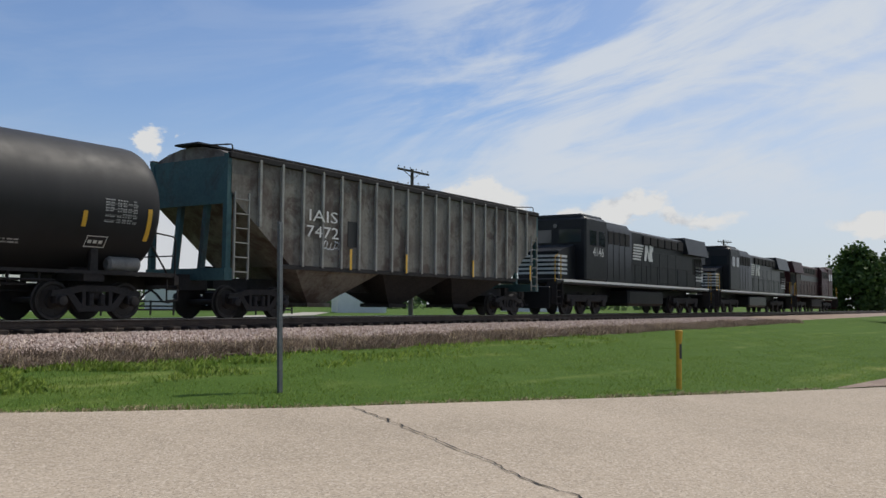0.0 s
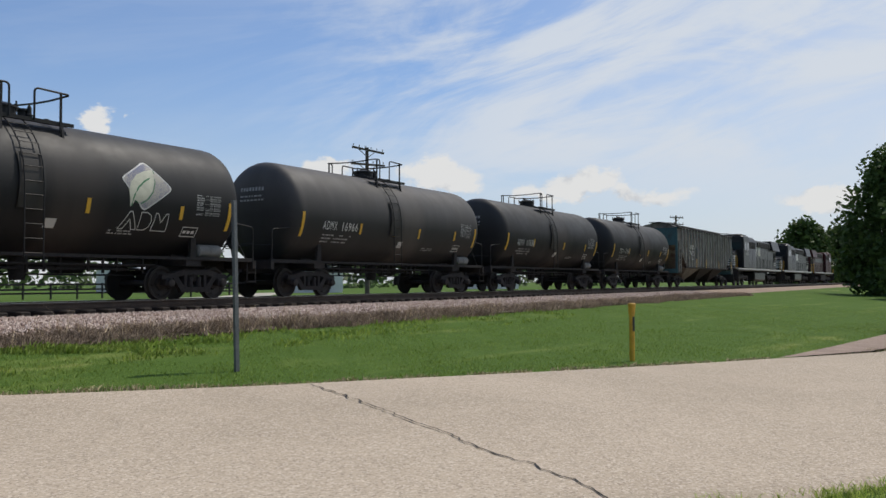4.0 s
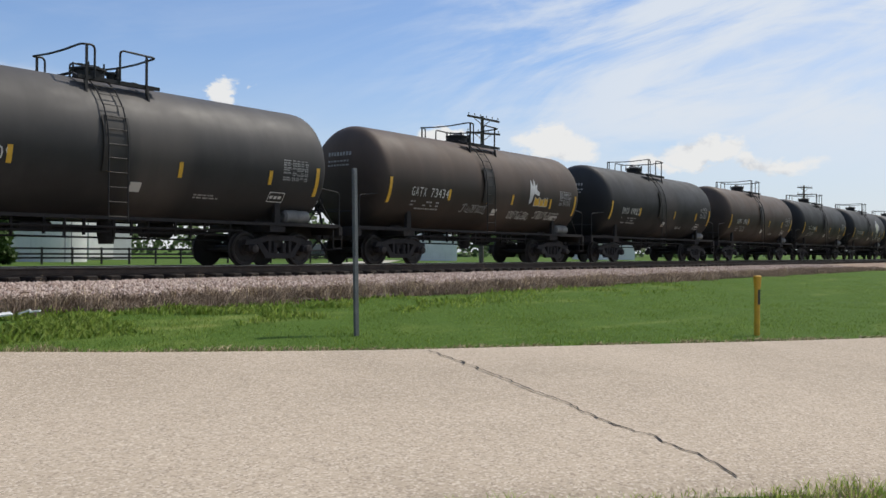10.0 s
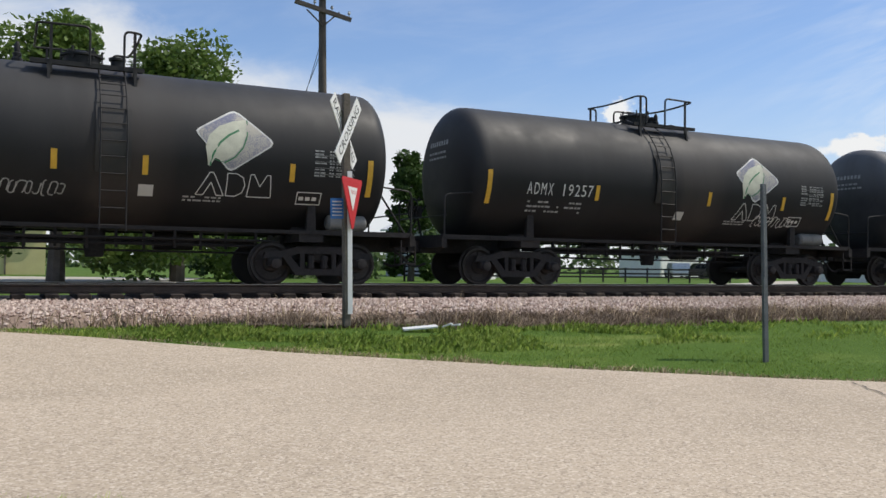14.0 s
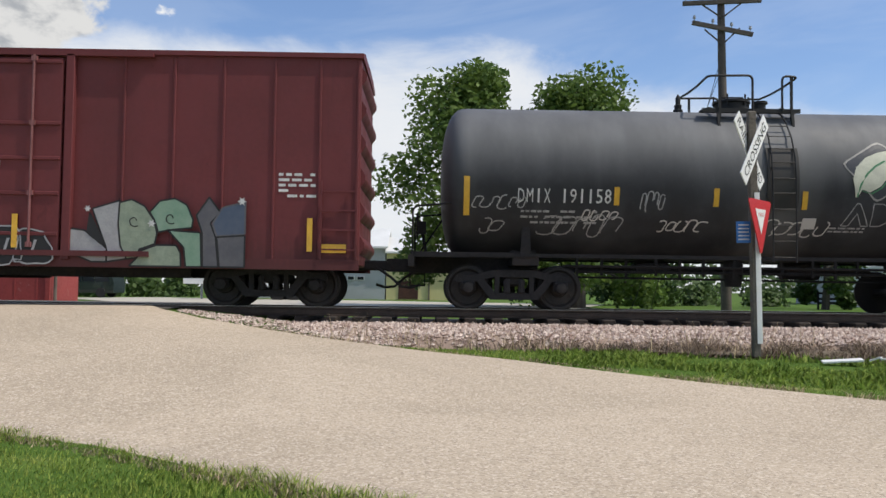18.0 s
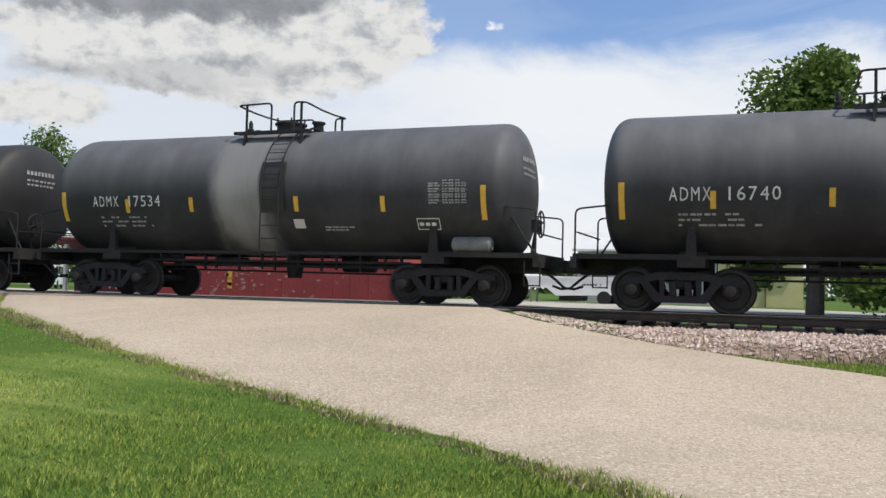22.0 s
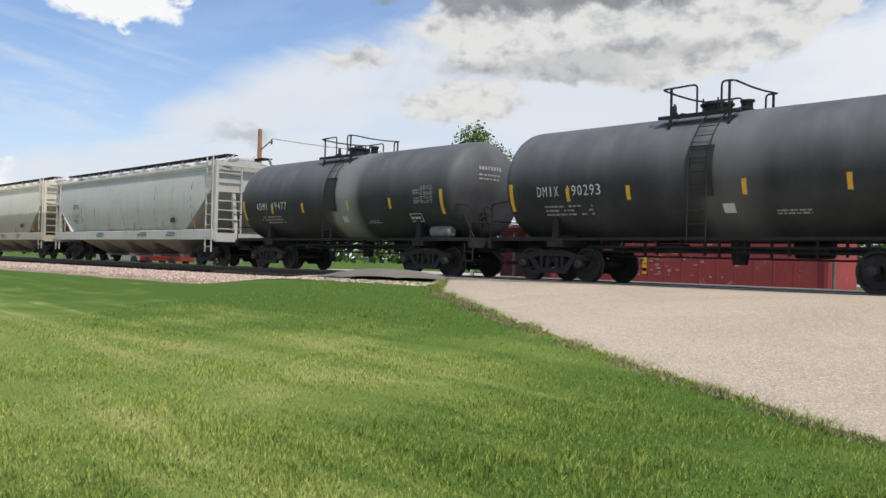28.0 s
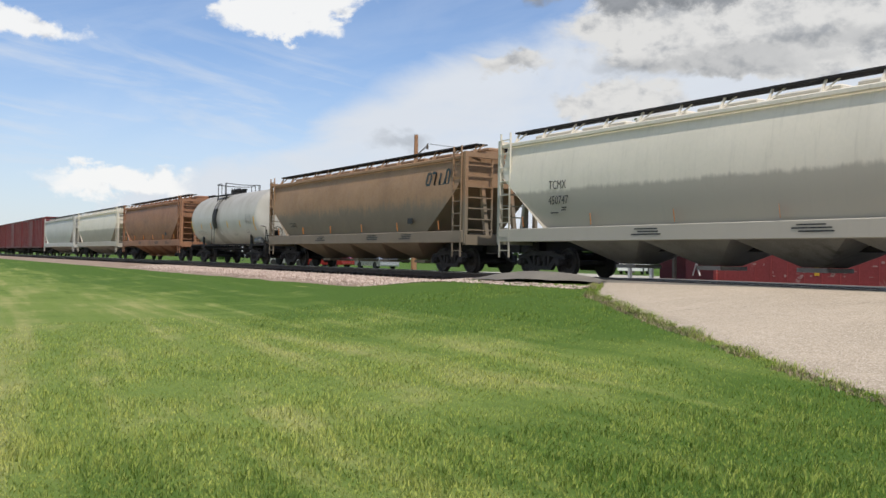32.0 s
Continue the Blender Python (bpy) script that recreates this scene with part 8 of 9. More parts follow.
# ---- signs ----
def crossbuck():
    x, y = polar(-20.45, 13.0)
    ob = thing("crossing_sign", "railroad crossbuck and yield sign on a weathered timber post", "crossing sign", "", pose(x, y, 0.86, 0, -1.1, 0))
    part("post", Shape().box((0, 0, 1.40), (0.105, 0.105, 3.44), chamfer=0.012), M_WOOD, ob, "weathered square timber post")
    # white strip up the right half of the post's front
    part("reflective_strip", Shape().box((0.035, -0.06, 0.92), (0.07, 0.012, 2.1)), M_WHITE, ob, "white strip up the post's front")
    turn = 47.0
    z = 2.57
    R = pose(0, -0.11, z, 0, 0, turn)
    for k, words in ((1, ("CROSSING",)), (-1, ("RAIL", "ROAD"))):
        blade = part("crossbuck_blade", Shape().box((0 if k > 0 else 0.146, 0 if k > 0 else 0.136, 0), (1.22, 0.012, 0.23), Matrix.Rotation(radians(-48 * k), 3, "Y")), M_WHITE, ob, "white reflective blade", R)
        for i, word in enumerate(words):
            pts, fs, w = letters(word, 0.13)
            full = 1.04 if len(words) == 1 else 0.36
            off = -full / 2 if len(words) == 1 else (-0.55 if i == 0 else 0.19)
            c, s_ = math.cos(radians(48 * k)), math.sin(radians(48 * k))
            yy = -0.009 if k > 0 else 0.127
            vs = []
            for u, q in pts:
                a, b = off + u * full / w, q - 0.065
                vs.append((a * c - b * s_ + (0 if k > 0 else 0.146), yy, a * s_ + b * c))
            part("lettering", Shape().add(vs, fs), M_BLACKTXT, blade, "black lettering", angle=0)
    yr = pose(0.05, -0.12, 1.54, 0, 0, 50)
    tri = [(-0.40, 0.32), (0.40, 0.32), (0.43, 0.28), (0.03, -0.42), (-0.03, -0.42), (-0.43, 0.28)]
    yld = part("yield_sign", Shape().prism(tri, -0.006, 0.006), M_RED, ob, "red and white triangular yield plate", yr)
    inner = [(-0.2, 0.19), (0.2, 0.19), (0.0, -0.16)]
    part("yield_field", Shape().prism(inner, -0.012, -0.007), M_WHITE, yld, "white inner triangle")
    pts, fs, w = letters("YIELD", 0.05)
    part("lettering", Shape().add([(-0.11 + u * 0.22 / w, -0.0135, 0.09 + q) for u, q in pts], fs), M_RED, yld, "red lettering", angle=0)
    part("emergency_plate", Shape().box((-0.15, -0.02, 1.42), (0.2, 0.01, 0.3)), M_BLUE, ob, "small blue notice plate")
    s = Shape()
    for i in range(5):
        s.box((-0.15, -0.027, 1.52 - i * 0.05), (0.15, 0.004, 0.018))
    part("notice_print", s, M_LETTER, ob)


crossbuck()


def grey_post():
    x, y = polar(-46.9, 12.4)
    z0 = ground_z(x, y)
    ob = thing("sign_post", "dull grey steel post with a sign seen edge-on", "sign post", "", pose(x, y, z0, 0, -1.6, 0))
    s = Shape()
    s.prism([(-0.035, -0.02), (-0.035, 0.02), (-0.02, 0.02), (-0.015, -0.005), (0.015, -0.005), (0.02, 0.02), (0.035, 0.02), (0.035, -0.02)], -0.2, 2.35, "z")
    part("post", s, M_POSTGREY, ob, "punched steel channel post")
    part("sign_plate", Shape().box((0, 0, 1.72), (0.02, 0.16, 1.2), chamfer=0.004), M_POSTGREY, ob, "thin sign plate edge-on", pose(0, 0, 0, 0, 0, -49.5))


grey_post()


def marker_post():
    x, y = polar(-72.1, 15.0)
    ob = thing("marker_post", "yellow pipeline marker post with a black label", "marker post", "", pose(x, y, ground_z(x, y), 0, 0.6, 0))
    part("tube", Shape().lathe([(-0.2, 0.045), (0.78, 0.045)], (0, 0, 0), "z", 16), M_YELLOW, ob, "weathered yellow tube")
    part("cap", Shape().lathe([(0.78, 0.055), (0.9, 0.06), (0.92, 0.064), (0.95, 0.064), (0.965, 0.05), (0.97, 0.0)], (0, 0, 0), "z", 16), M_YELLOW, ob, "flanged yellow cap")
    s = Shape()
    rows = [[(0.047 * math.cos(a), 0.047 * math.sin(a), z) for a in (-2.6, -2.2, -1.8, -1.4)] for z in (0.5, 0.74)]
    part("label", s.strip(rows), M_BLACKTXT, ob, "black warning label")


marker_post()

# scrap on the verge
_x, _y = 5.4, 11.45
_scrap = thing("scrap_board", "splintered white board lying in the grass", "debris", "", pose(_x, _y, ground_z(_x, _y) + 0.07, 6, -5, -14))
part("board", Shape().box((0, 0, 0), (0.5, 0.14, 0.03), chamfer=0.006), M_WHITE, _scrap)
part("splinter", Shape().bar((0.34, 0.03, -0.02), (0.46, -0.06, 0.03), 0.05, 0.02).bar((0.5, 0.12, -0.03), (0.6, 0.02, -0.01), 0.04, 0.02), M_WHITE, _scrap)


# ---- buildings and vehicles across the track ----
M_CONT = surface("peeling_container_red", (0.30, 0.048, 0.045), (0.24, 0.04, 0.038), 0.8, 0.65, 0, 0.1, 10, (0.40, 0.23, 0.20), (0.60, 0.70), None, 1.3)
M_PEEL = surface("scraped_undercoat", (0.44, 0.27, 0.24), (0.34, 0.17, 0.15), 6, 0.7)
M_CONT2 = surface("dull_red_boards", (0.17, 0.035, 0.04), (0.12, 0.03, 0.032), 1.2, 0.8)
M_METALW = surface("white_metal_siding", (0.74, 0.74, 0.72), (0.64, 0.64, 0.62), 0.5, 0.5, streak=(0.50, 0.49, 0.46))
M_METALG = surface("grey_metal_siding", (0.42, 0.44, 0.45), (0.36, 0.37, 0.38), 0.6, 0.5)
M_YELB = surface("cream_yellow_siding", (0.66, 0.60, 0.30), (0.58, 0.52, 0.26), 0.6, 0.6)
M_TYRE = plain("tyre_rubber", (0.015, 0.015, 0.015), 0.85)
M_CARDARK = surface("dark_green_car_paint", (0.02, 0.035, 0.028), (0.02, 0.03, 0.026), 2, 0.2, 0.3, coat=0.8)
M_CARRED = surface("red_car_paint", (0.30, 0.02, 0.02), (0.27, 0.02, 0.02), 2, 0.25, 0.2, coat=0.8)
M_CARSILV = surface("silver_car_paint", (0.45, 0.46, 0.47), (0.42, 0.43, 0.44), 2, 0.3, 0.6, coat=0.8)
M_CHROME = plain("chrome", (0.7, 0.7, 0.7), 0.12, 1.0)
M_CHIPS = surface("pale_gravel_lot", (0.50, 0.46, 0.38), (0.42, 0.38, 0.32), 0.8, 0.92, 0, 0.5, 25)


def container():
    z0 = 0.5
    ob = thing("shipping_container", "red steel shipping container with peeling paint", "container", "", pose(-19.1, 30.0, z0))
    part("body", Shape().box((0, 1.22, 1.36), (12.2, 2.4, 2.5), chamfer=0.03), M_CONT, ob)
    seam = Shape().box((0, 0, 1.35), (0.05, 0.016, 2.2)).mesh("panel_seam", M_CONT)
    for i in range(16):
        part("panel_seam", seam, None, ob, "", pose(-5.6 + i * 0.75, 0.016, 0))
    part("bottom_rail", Shape().box((0, 0.0, 0.12), (12.2, 0.12, 0.24)).box((0, 0.0, 2.56), (12.2, 0.12, 0.12)), M_CONT, ob)
    for x in (-6.05, 6.05):
        part("corner_post", Shape().box((x, 0.02, 1.35), (0.16, 0.16, 2.6)), M_CONT, ob)
    part("downpipe", Shape().tube([(6.25, 0.1, 0), (6.25, 0.1, 2.7)], 0.06, 8), M_WOOD, ob, "rusty upright pipe")
    s = Shape()
    rng = random.Random(9)
    for i in range(70):
        x, z = rng.gauss(-0.9, 1.4), rng.uniform(0.5, 1.9)
        s.add([(x + u, 0.006, z + w) for u, w in blob(i, rng.uniform(0.03, 0.24), rng.uniform(0.02, 0.14), 10)], [tuple(range(10))])
    tagged(part("bare_patch", s, M_PEEL, ob, "pale scraped paint patches", angle=0), kind="stuff")
    part("yellow_patch", Shape().box((-1.3, 0.012, 1.0), (0.2, 0.012, 0.7)), M_REFLECT, ob, "yellow painted patch")
    return ob


container()


def open_shed():
    ob = thing("lean_to_shed", "open-fronted dull red board shed with dark bays", "shed", "", pose(-28.2, 30.6, 0.5))
    part("back_wall", Shape().box((0, 2.2, 1.2), (5.4, 0.1, 2.4)), M_CONT2, ob)
    part("roof", Shape().box((0, 1.0, 2.5), (5.8, 2.9, 0.1), Matrix.Rotation(radians(-6), 3, "X")), M_CONT2, ob)
    for x in (-2.6, -1.2, 0.2):
        part("post", Shape().box((x, 0, 1.2), (0.14, 0.14, 2.4)), M_METALW if x < -1 else M_WOOD, ob)
    d = part("board_door", Shape().box((1.8, 0, 1.2), (1.8, 0.08, 2.3)), M_CONT2, ob)
    part("cross_brace", Shape().bar((1.35, -0.06, 0.5), (1.75, -0.06, 1.7), 0.09, 0.02).bar((1.35, -0.075, 1.7), (1.75, -0.075, 0.5), 0.09, 0.02), M_WHITE, d, "white painted cross")


open_shed()


def long_barn():
    ob = thing("metal_building", "long white metal building with a row of small windows", "building", "", pose(0, 0, 0.48))
    part("wall", Shape().box((-9.3, 76, 2.1), (11.0, 9, 4.2)), M_METALG, ob, "grey-white metal siding")
    part("roof", Shape().prism([(71.0, 4.2), (76, 5.9), (81.0, 4.2), (81.0, 4.35), (76, 6.1), (71.0, 4.35)], -15.2, -3.6, "x"), M_METALW, ob, "white metal roof")
    for i, x in enumerate((-12.4, -11.5, -8.6, -7.4, -6.6, -5.8)):
        w = part("window", Shape().box((x, 71.46, 1.75), (0.62, 0.06, 0.36)), M_WHITE, ob)
        part("pane", Shape().box((x, 71.42, 1.75), (0.5, 0.03, 0.26)), M_GLASS, w)
    part("annex_wall", Shape().box((-0.6, 76, 1.9), (6.2, 9, 3.8)), M_YELB, ob, "cream-yellow siding")
    part("annex_roof", Shape().prism([(71.0, 3.8), (76, 5.2), (81.0, 3.8), (81.0, 3.95), (76, 5.4), (71.0, 3.95)], -3.8, 2.7, "x"), M_METALW, ob)
    part("annex_door", Shape().box((-1.9, 71.46, 0.85), (1.6, 0.06, 1.5)), M_RUST, ob, "brown garage opening")
    part("downpipe", Shape().box((-0.2, 71.4, 1.9), (0.12, 0.12, 3.8)), M_WOOD, ob)


long_barn()


def gable_barn():
    x, y = polar(-27.6, 88)
    ob = thing("barn", "grey barn with a white metal gable roof", "building", "", pose(x, y, 0.5, 0, 0, 22))
    part("wall", Shape().box((0, 0, 2.3), (9, 12, 4.6)), M_METALG, ob)
    part("roof", Shape().prism([(-5.0, 4.5), (0, 6.5), (5.0, 4.5), (5.0, 4.7), (0, 6.8), (-5.0, 4.7)], -6.4, 6.4), M_METALW, ob, "white metal roof")
    part("door", Shape().box((0, -6.05, 1.7), (3.4, 0.1, 3.2)), M_METALW, ob)


gable_barn()
_x, _y = polar(-27.9, 72)
_tank = thing("storage_tank", "low white cylindrical storage tank", "storage tank", "", pose(_x, _y, 0.45))
part("wall", Shape().lathe([(0, 2.6), (3.0, 2.6), (3.05, 2.5), (3.5, 0.0)], (0, 0, 0), "z", 36), M_METALW, _tank)
part("ladder", Shape().box((-0.25, -2.66, 1.5), (0.05, 0.05, 3.0)).box((0.25, -2.66, 1.5), (0.05, 0.05, 3.0)), M_GALV, _tank)


def low_building(az, d, w, h, label, turn, ridge):
    x, y = polar(az, d)
    ob = thing("low_building", label, "building", "", pose(x, y, 0.45, 0, 0, turn))
    part("wall", Shape().box((0, 0, h / 2), (w, 5, h)), M_METALW, ob)
    part("roof", Shape().prism([(-2.7, h), (0, h + ridge), (2.7, h), (2.7, h + 0.1), (0, h + ridge + 0.12), (-2.7, h + 0.1)], -w / 2 - 0.2, w / 2 + 0.2, "x"), M_METALG, ob)
    for i in range(4):
        part("panel", Shape().box((-w / 2 + w * (i + 0.5) / 4, -2.53, h * 0.5), (w / 4 * 0.85, 0.06, h * 0.85)), M_METALW, ob)


low_building(-51.2, 96, 9.0, 2.3, "low white building with panelled walls", 45, 0.8)
low_building(-62.5, 130, 10.0, 2.4, "low white building far across the field", 55, 0.8)
low_building(-40.5, 110, 14.0, 2.6, "long low grey-white building across the field", 30, 0.7)


def wheel_at(parent, x, y, r, w=0.25):
    t = part("wheel", shared(("tyre", r, w), lambda: Shape().lathe([(-w / 2, r * 0.62), (-w / 2, r * 0.94), (-w * 0.36, r), (w * 0.36, r), (w / 2, r * 0.94), (w / 2, r * 0.62)], (0, 0, 0), "y", 22).mesh("wheel", M_TYRE)), None, parent, "", pose(x, y, r))
    part("rim", shared(("rim", r, w), lambda: Shape().lathe([(-w * 0.45, 0.02), (-w * 0.4, r * 0.3), (-w * 0.48, r * 0.62), (w * 0.45, r * 0.62)], (0, 0, 0), "y", 18).mesh("rim", M_GALV)), None, t)


def white_trailer():
    ob = thing("trailer", "white low dump trailer parked on its landing legs", "trailer", "", pose(-12.9, 62, 0.42))
    part("hull", Shape().prism([(-4.3, 1.9), (4.4, 1.9), (4.4, 0.95), (3.6, 0.75), (-1.2, 0.6), (-1.9, 1.15), (-4.3, 1.15)], -1.25, 1.25), M_WHITE, ob)
    part("top_rail", Shape().box((0, -1.27, 1.9), (8.8, 0.1, 0.14)), M_WHITE, ob)
    part("lettering_bars", bars_flat(0.4, -1.256, 1.35, 1.6, 0.25, 1, 2), M_BLACKTXT, ob, "", angle=0)
    for x in (2.2, 3.3):
        wheel_at(ob, x, -1.15, 0.5)
        wheel_at(ob, x, 1.05, 0.5)
    part("landing_leg", Shape().box((-3.1, -0.9, 0.58), (0.14, 0.14, 1.16)).box((-3.1, -0.9, 0.04), (0.36, 0.36, 0.06)), M_GALV, ob)
    part("landing_leg", Shape().box((-3.1, 0.9, 0.58), (0.14, 0.14, 1.16)).box((-3.1, 0.9, 0.04), (0.36, 0.36, 0.06)), M_GALV, ob)
    part("chute", Shape().box((-0.2, 0, 0.45), (1.8, 1.4, 0.35), chamfer=0.05), M_BLACKIRON, ob)


white_trailer()


def vehicle(name, x, y, turn, mat, label, profile, glass, w=1.8, length=4.6, r=0.34, axles=(-1.4, 1.35)):
    ob = thing(name, label, "car", "parked cars", pose(x, y, ground_z(x, y) + 0.06, 0, 0, turn))
    part("body", Shape().prism(profile, -w / 2, w / 2), mat, ob)
    for k in (-1, 1):
        for j, poly in enumerate(glass):
            part("side_window", Shape().prism(poly, k * (w / 2 + 0.004) - 0.006, k * (w / 2 + 0.004) + 0.006), M_GLASS, ob)
        for ax in axles:
            wheel_at(ob, ax, k * (w / 2 - 0.08), r, 0.22)
        part("headlight", Shape().box((length / 2 - 0.08, k * (w / 2 - 0.28), 0.7), (0.12, 0.36, 0.16), chamfer=0.03), M_CHROME, ob)
        part("tail_light", Shape().box((-length / 2 + 0.06, k * (w / 2 - 0.2), 0.8), (0.08, 0.24, 0.2), chamfer=0.02), M_RED, ob)
    part("bumper", Shape().box((length / 2 - 0.02, 0, 0.42), (0.14, w * 0.96, 0.2), chamfer=0.05), mat, ob)
    part("windscreen", Shape().add([(p[0] + 0.012, s * (w / 2 - 0.12), p[1] + 0.01) for p in (profile[4], profile[5]) for s in (-1, 1)], [(0, 1, 3, 2)]), M_GLASS, ob, angle=0)
    return ob


SUV = [(-2.3, 0.3), (-2.32, 1.0), (-2.15, 1.62), (-0.2, 1.68), (0.35, 1.62), (1.05, 1.06), (2.1, 0.95), (2.3, 0.72), (2.3, 0.3)]
SUV_G = [[(-2.0, 1.08), (-1.9, 1.52), (-1.0, 1.56), (-1.0, 1.08)], [(-0.9, 1.08), (-0.9, 1.56), (-0.1, 1.56), (-0.1, 1.08)], [(0.0, 1.08), (0.0, 1.55), (0.3, 1.52), (0.85, 1.08)]]
VAN = [(-2.6, 0.3), (-2.6, 1.0), (-2.55, 1.95), (-1.0, 2.05), (1.1, 2.0), (1.75, 1.2), (2.5, 1.0), (2.6, 0.75), (2.6, 0.3)]
VAN_G = [[(-2.3, 1.15), (-2.3, 1.75), (-1.3, 1.78), (-1.3, 1.15)], [(-1.15, 1.15), (-1.15, 1.78), (0.0, 1.78), (0.0, 1.15)], [(0.2, 1.15), (0.2, 1.78), (0.95, 1.72), (1.4, 1.2)]]
vehicle("parked_suv", 28.2, 0.48, 178, M_CARDARK, "dark green sport utility vehicle waiting by the road", SUV, SUV_G)
vehicle("white_van", *polar(44.8, 78), 125, M_WHITE, "white van parked beside the shed", VAN, VAN_G, 1.95, 5.2)
vehicle("parked_car", *polar(21.4, 66), 175, M_CARDARK, "dark car parked beyond the container", SUV, SUV_G)
vehicle("parked_car", *polar(24.6, 80), 10, M_CARSILV, "silver car parked far behind", SUV, SUV_G)
for _i, (_a, _d, _m) in enumerate(((61.5, 75, M_CARSILV), (64.5, 80, M_CARRED), (67, 86, M_CARSILV), (-41.5, 96, M_CARSILV), (-43.0, 97, M_CARDARK), (-44.2, 98, M_CARSILV))):
    vehicle("parked_car", *polar(_a, _d), 20 * _i, _m, ("silver", "red", "silver", "silver", "dark", "silver")[_i] + " car parked far across the field", SUV, SUV_G)

# lamp over the forecourt
_x, _y = polar(23.55, 62)
_lamp = thing("street_lamp", "tall grey lamp pole with a box head", "street lamp", "", pose(_x, _y, 0.5))
part("shaft", Shape().tube([(0, 0, 0), (0, 0, 7.6)], [0.12, 0.08], 10), M_GALV, _lamp)
part("head", Shape().box((0, -0.2, 7.7), (0.5, 0.7, 0.22), chamfer=0.04), M_GALV, _lamp)

# lots and paths beyond the track
solo("gravel_lot", drape([(-12.5, 27), (-4, 26), (6, 40), (12, 60), (-20, 66), (-26, 60), (-12, 40)], 0.03, 3.0), M_CHIPS, "pale gravel yard beyond the crossing", "lot", kind="structure", angle=60)
solo("gravel_lot", drape([(-40, 25), (-26, 25.5), (-25.8, 29), (-26, 48), (-60, 52), (-62, 40)], 0.03, 3.0), M_CHIPS, "pale gravel yard beside the shed", "lot", kind="structure", angle=60)
solo("footpath", drape([(13, 34), (16, 33.2), (30, 37), (52, 46), (70, 60), (66, 60), (48, 47.5), (28, 39)], 0.05, 3.0), M_CHIPS, "pale concrete path across the grass", "path", kind="structure", angle=60)
solo("gravel_drive", drape([(16.3, 2.65), (19.9, 2.15), (24.9, 1.55), (60, -0.6), (60, -4.4), (36, -1.25), (24.9, 0.25), (19.2, 1.4)], 0.045, 1.5), M_GRAVEL, "grey gravel apron beside the road", "drive", kind="structure", angle=60)


def board_fence():
    """A dark rail fence across the far field."""
    ob = thing("fence", "low dark rail fence across the field", "fence", "", pose(0, 0, 0))
    a, b = Vector(polar(-24, 58)), Vector(polar(-47, 74))
    post = Shape().box((0, 0, 0.55), (0.1, 0.1, 1.2)).mesh("post", M_GRIME)
    n = 16
    for i in range(n + 1):
        p = a.lerp(b, i / n)
        part("post", post, None, ob, "", pose(p.x, p.y, 0.42))
    for z in (0.62, 0.95, 1.4):
        part("rail", Shape().bar((a.x, a.y, 0.42 + z * 0.75), (b.x, b.y, 0.42 + z * 0.75), 0.05, 0.12), M_GRIME, ob)


board_fence()



# ---- grass, weeds and stones ----
M_THATCH = surface("dead_thatch", (0.20, 0.15, 0.105), (0.12, 0.095, 0.065), 1.4, 0.95, 0, 0.8, 35, (0.12, 0.14, 0.05), (0.5, 0.7), None, 1.1)
solo("dead_thatch", drape([(1.5, 13.5), (4.5, 12.35), (8.0, 11.8), (20, 11.7), (60, 11.8), (60, 13.6), (20, 13.6), (4.0, 13.6)], 0.045, 0.8), M_THATCH, "brown dead thatch along the foot of the ballast", "ground", kind="structure", angle=60)

def tuft(x, y, k=1.3):
    return noise.noise((x * k, y * k, 11)) + 0.5 * noise.noise((x * k * 3, y * k * 3, 12))


def blades(name, spots, mat, label, category, lo, hi, width, seed, lean=0.5):
    """spots: (x, y) places; every one a bent blade of two faces."""
    rng = np.random.default_rng(seed)
    n = len(spots)
    p = np.array([(x, y, ground_z(x, y)) for x, y in spots])
    h = rng.uniform(lo, hi, n) * np.array([0.8 + 0.7 * max(-0.5, tuft(x, y)) for x, y in spots])
    a = rng.uniform(0, 2 * np.pi, n)
    b = rng.uniform(0, 2 * np.pi, n)
    k = rng.uniform(0.1, lean, n)
    side = np.stack([np.cos(a), np.sin(a), np.zeros(n)], 1) * (width * rng.uniform(0.6, 1.3, n))[:, None]
    off = np.stack([np.cos(b) * k * h, np.sin(b) * k * h, h], 1)
    mid = off * np.array([0.35, 0.35, 0.6])
    v = np.stack([p - side, p + side, p + mid + side * 0.7, p + mid - side * 0.7, p + off], 1).reshape(-1, 3)
    v[:, 2] -= 0.004
    base = np.arange(n)[:, None] * 5
    quads, tris = (base + [0, 1, 2, 3]), (base + [3, 2, 4])
    me = bpy.data.meshes.new(name)
    me.from_pydata(v.tolist(), [], quads.tolist() + tris.tolist())
    me.materials.append(mat)
    # blades are shaded softly, as the turf that they make up
    me.polygons.foreach_set("use_smooth", [True] * len(me.polygons))
    up = np.repeat(off / np.linalg.norm(off, axis=1)[:, None], 5, axis=0)
    me.normals_split_custom_set_from_vertices(up.tolist())
    return tagged(new(name, me), label, category, kind="stuff")


def scatter(n, x0, x1, y0, y1, seed, keep):
    rng = random.Random(seed)
    out = []
    while len(out) < n:
        x, y = rng.uniform(x0, x1), rng.uniform(y0, y1)
        if keep(x, y, rng):
            out.append((x, y))
    return out


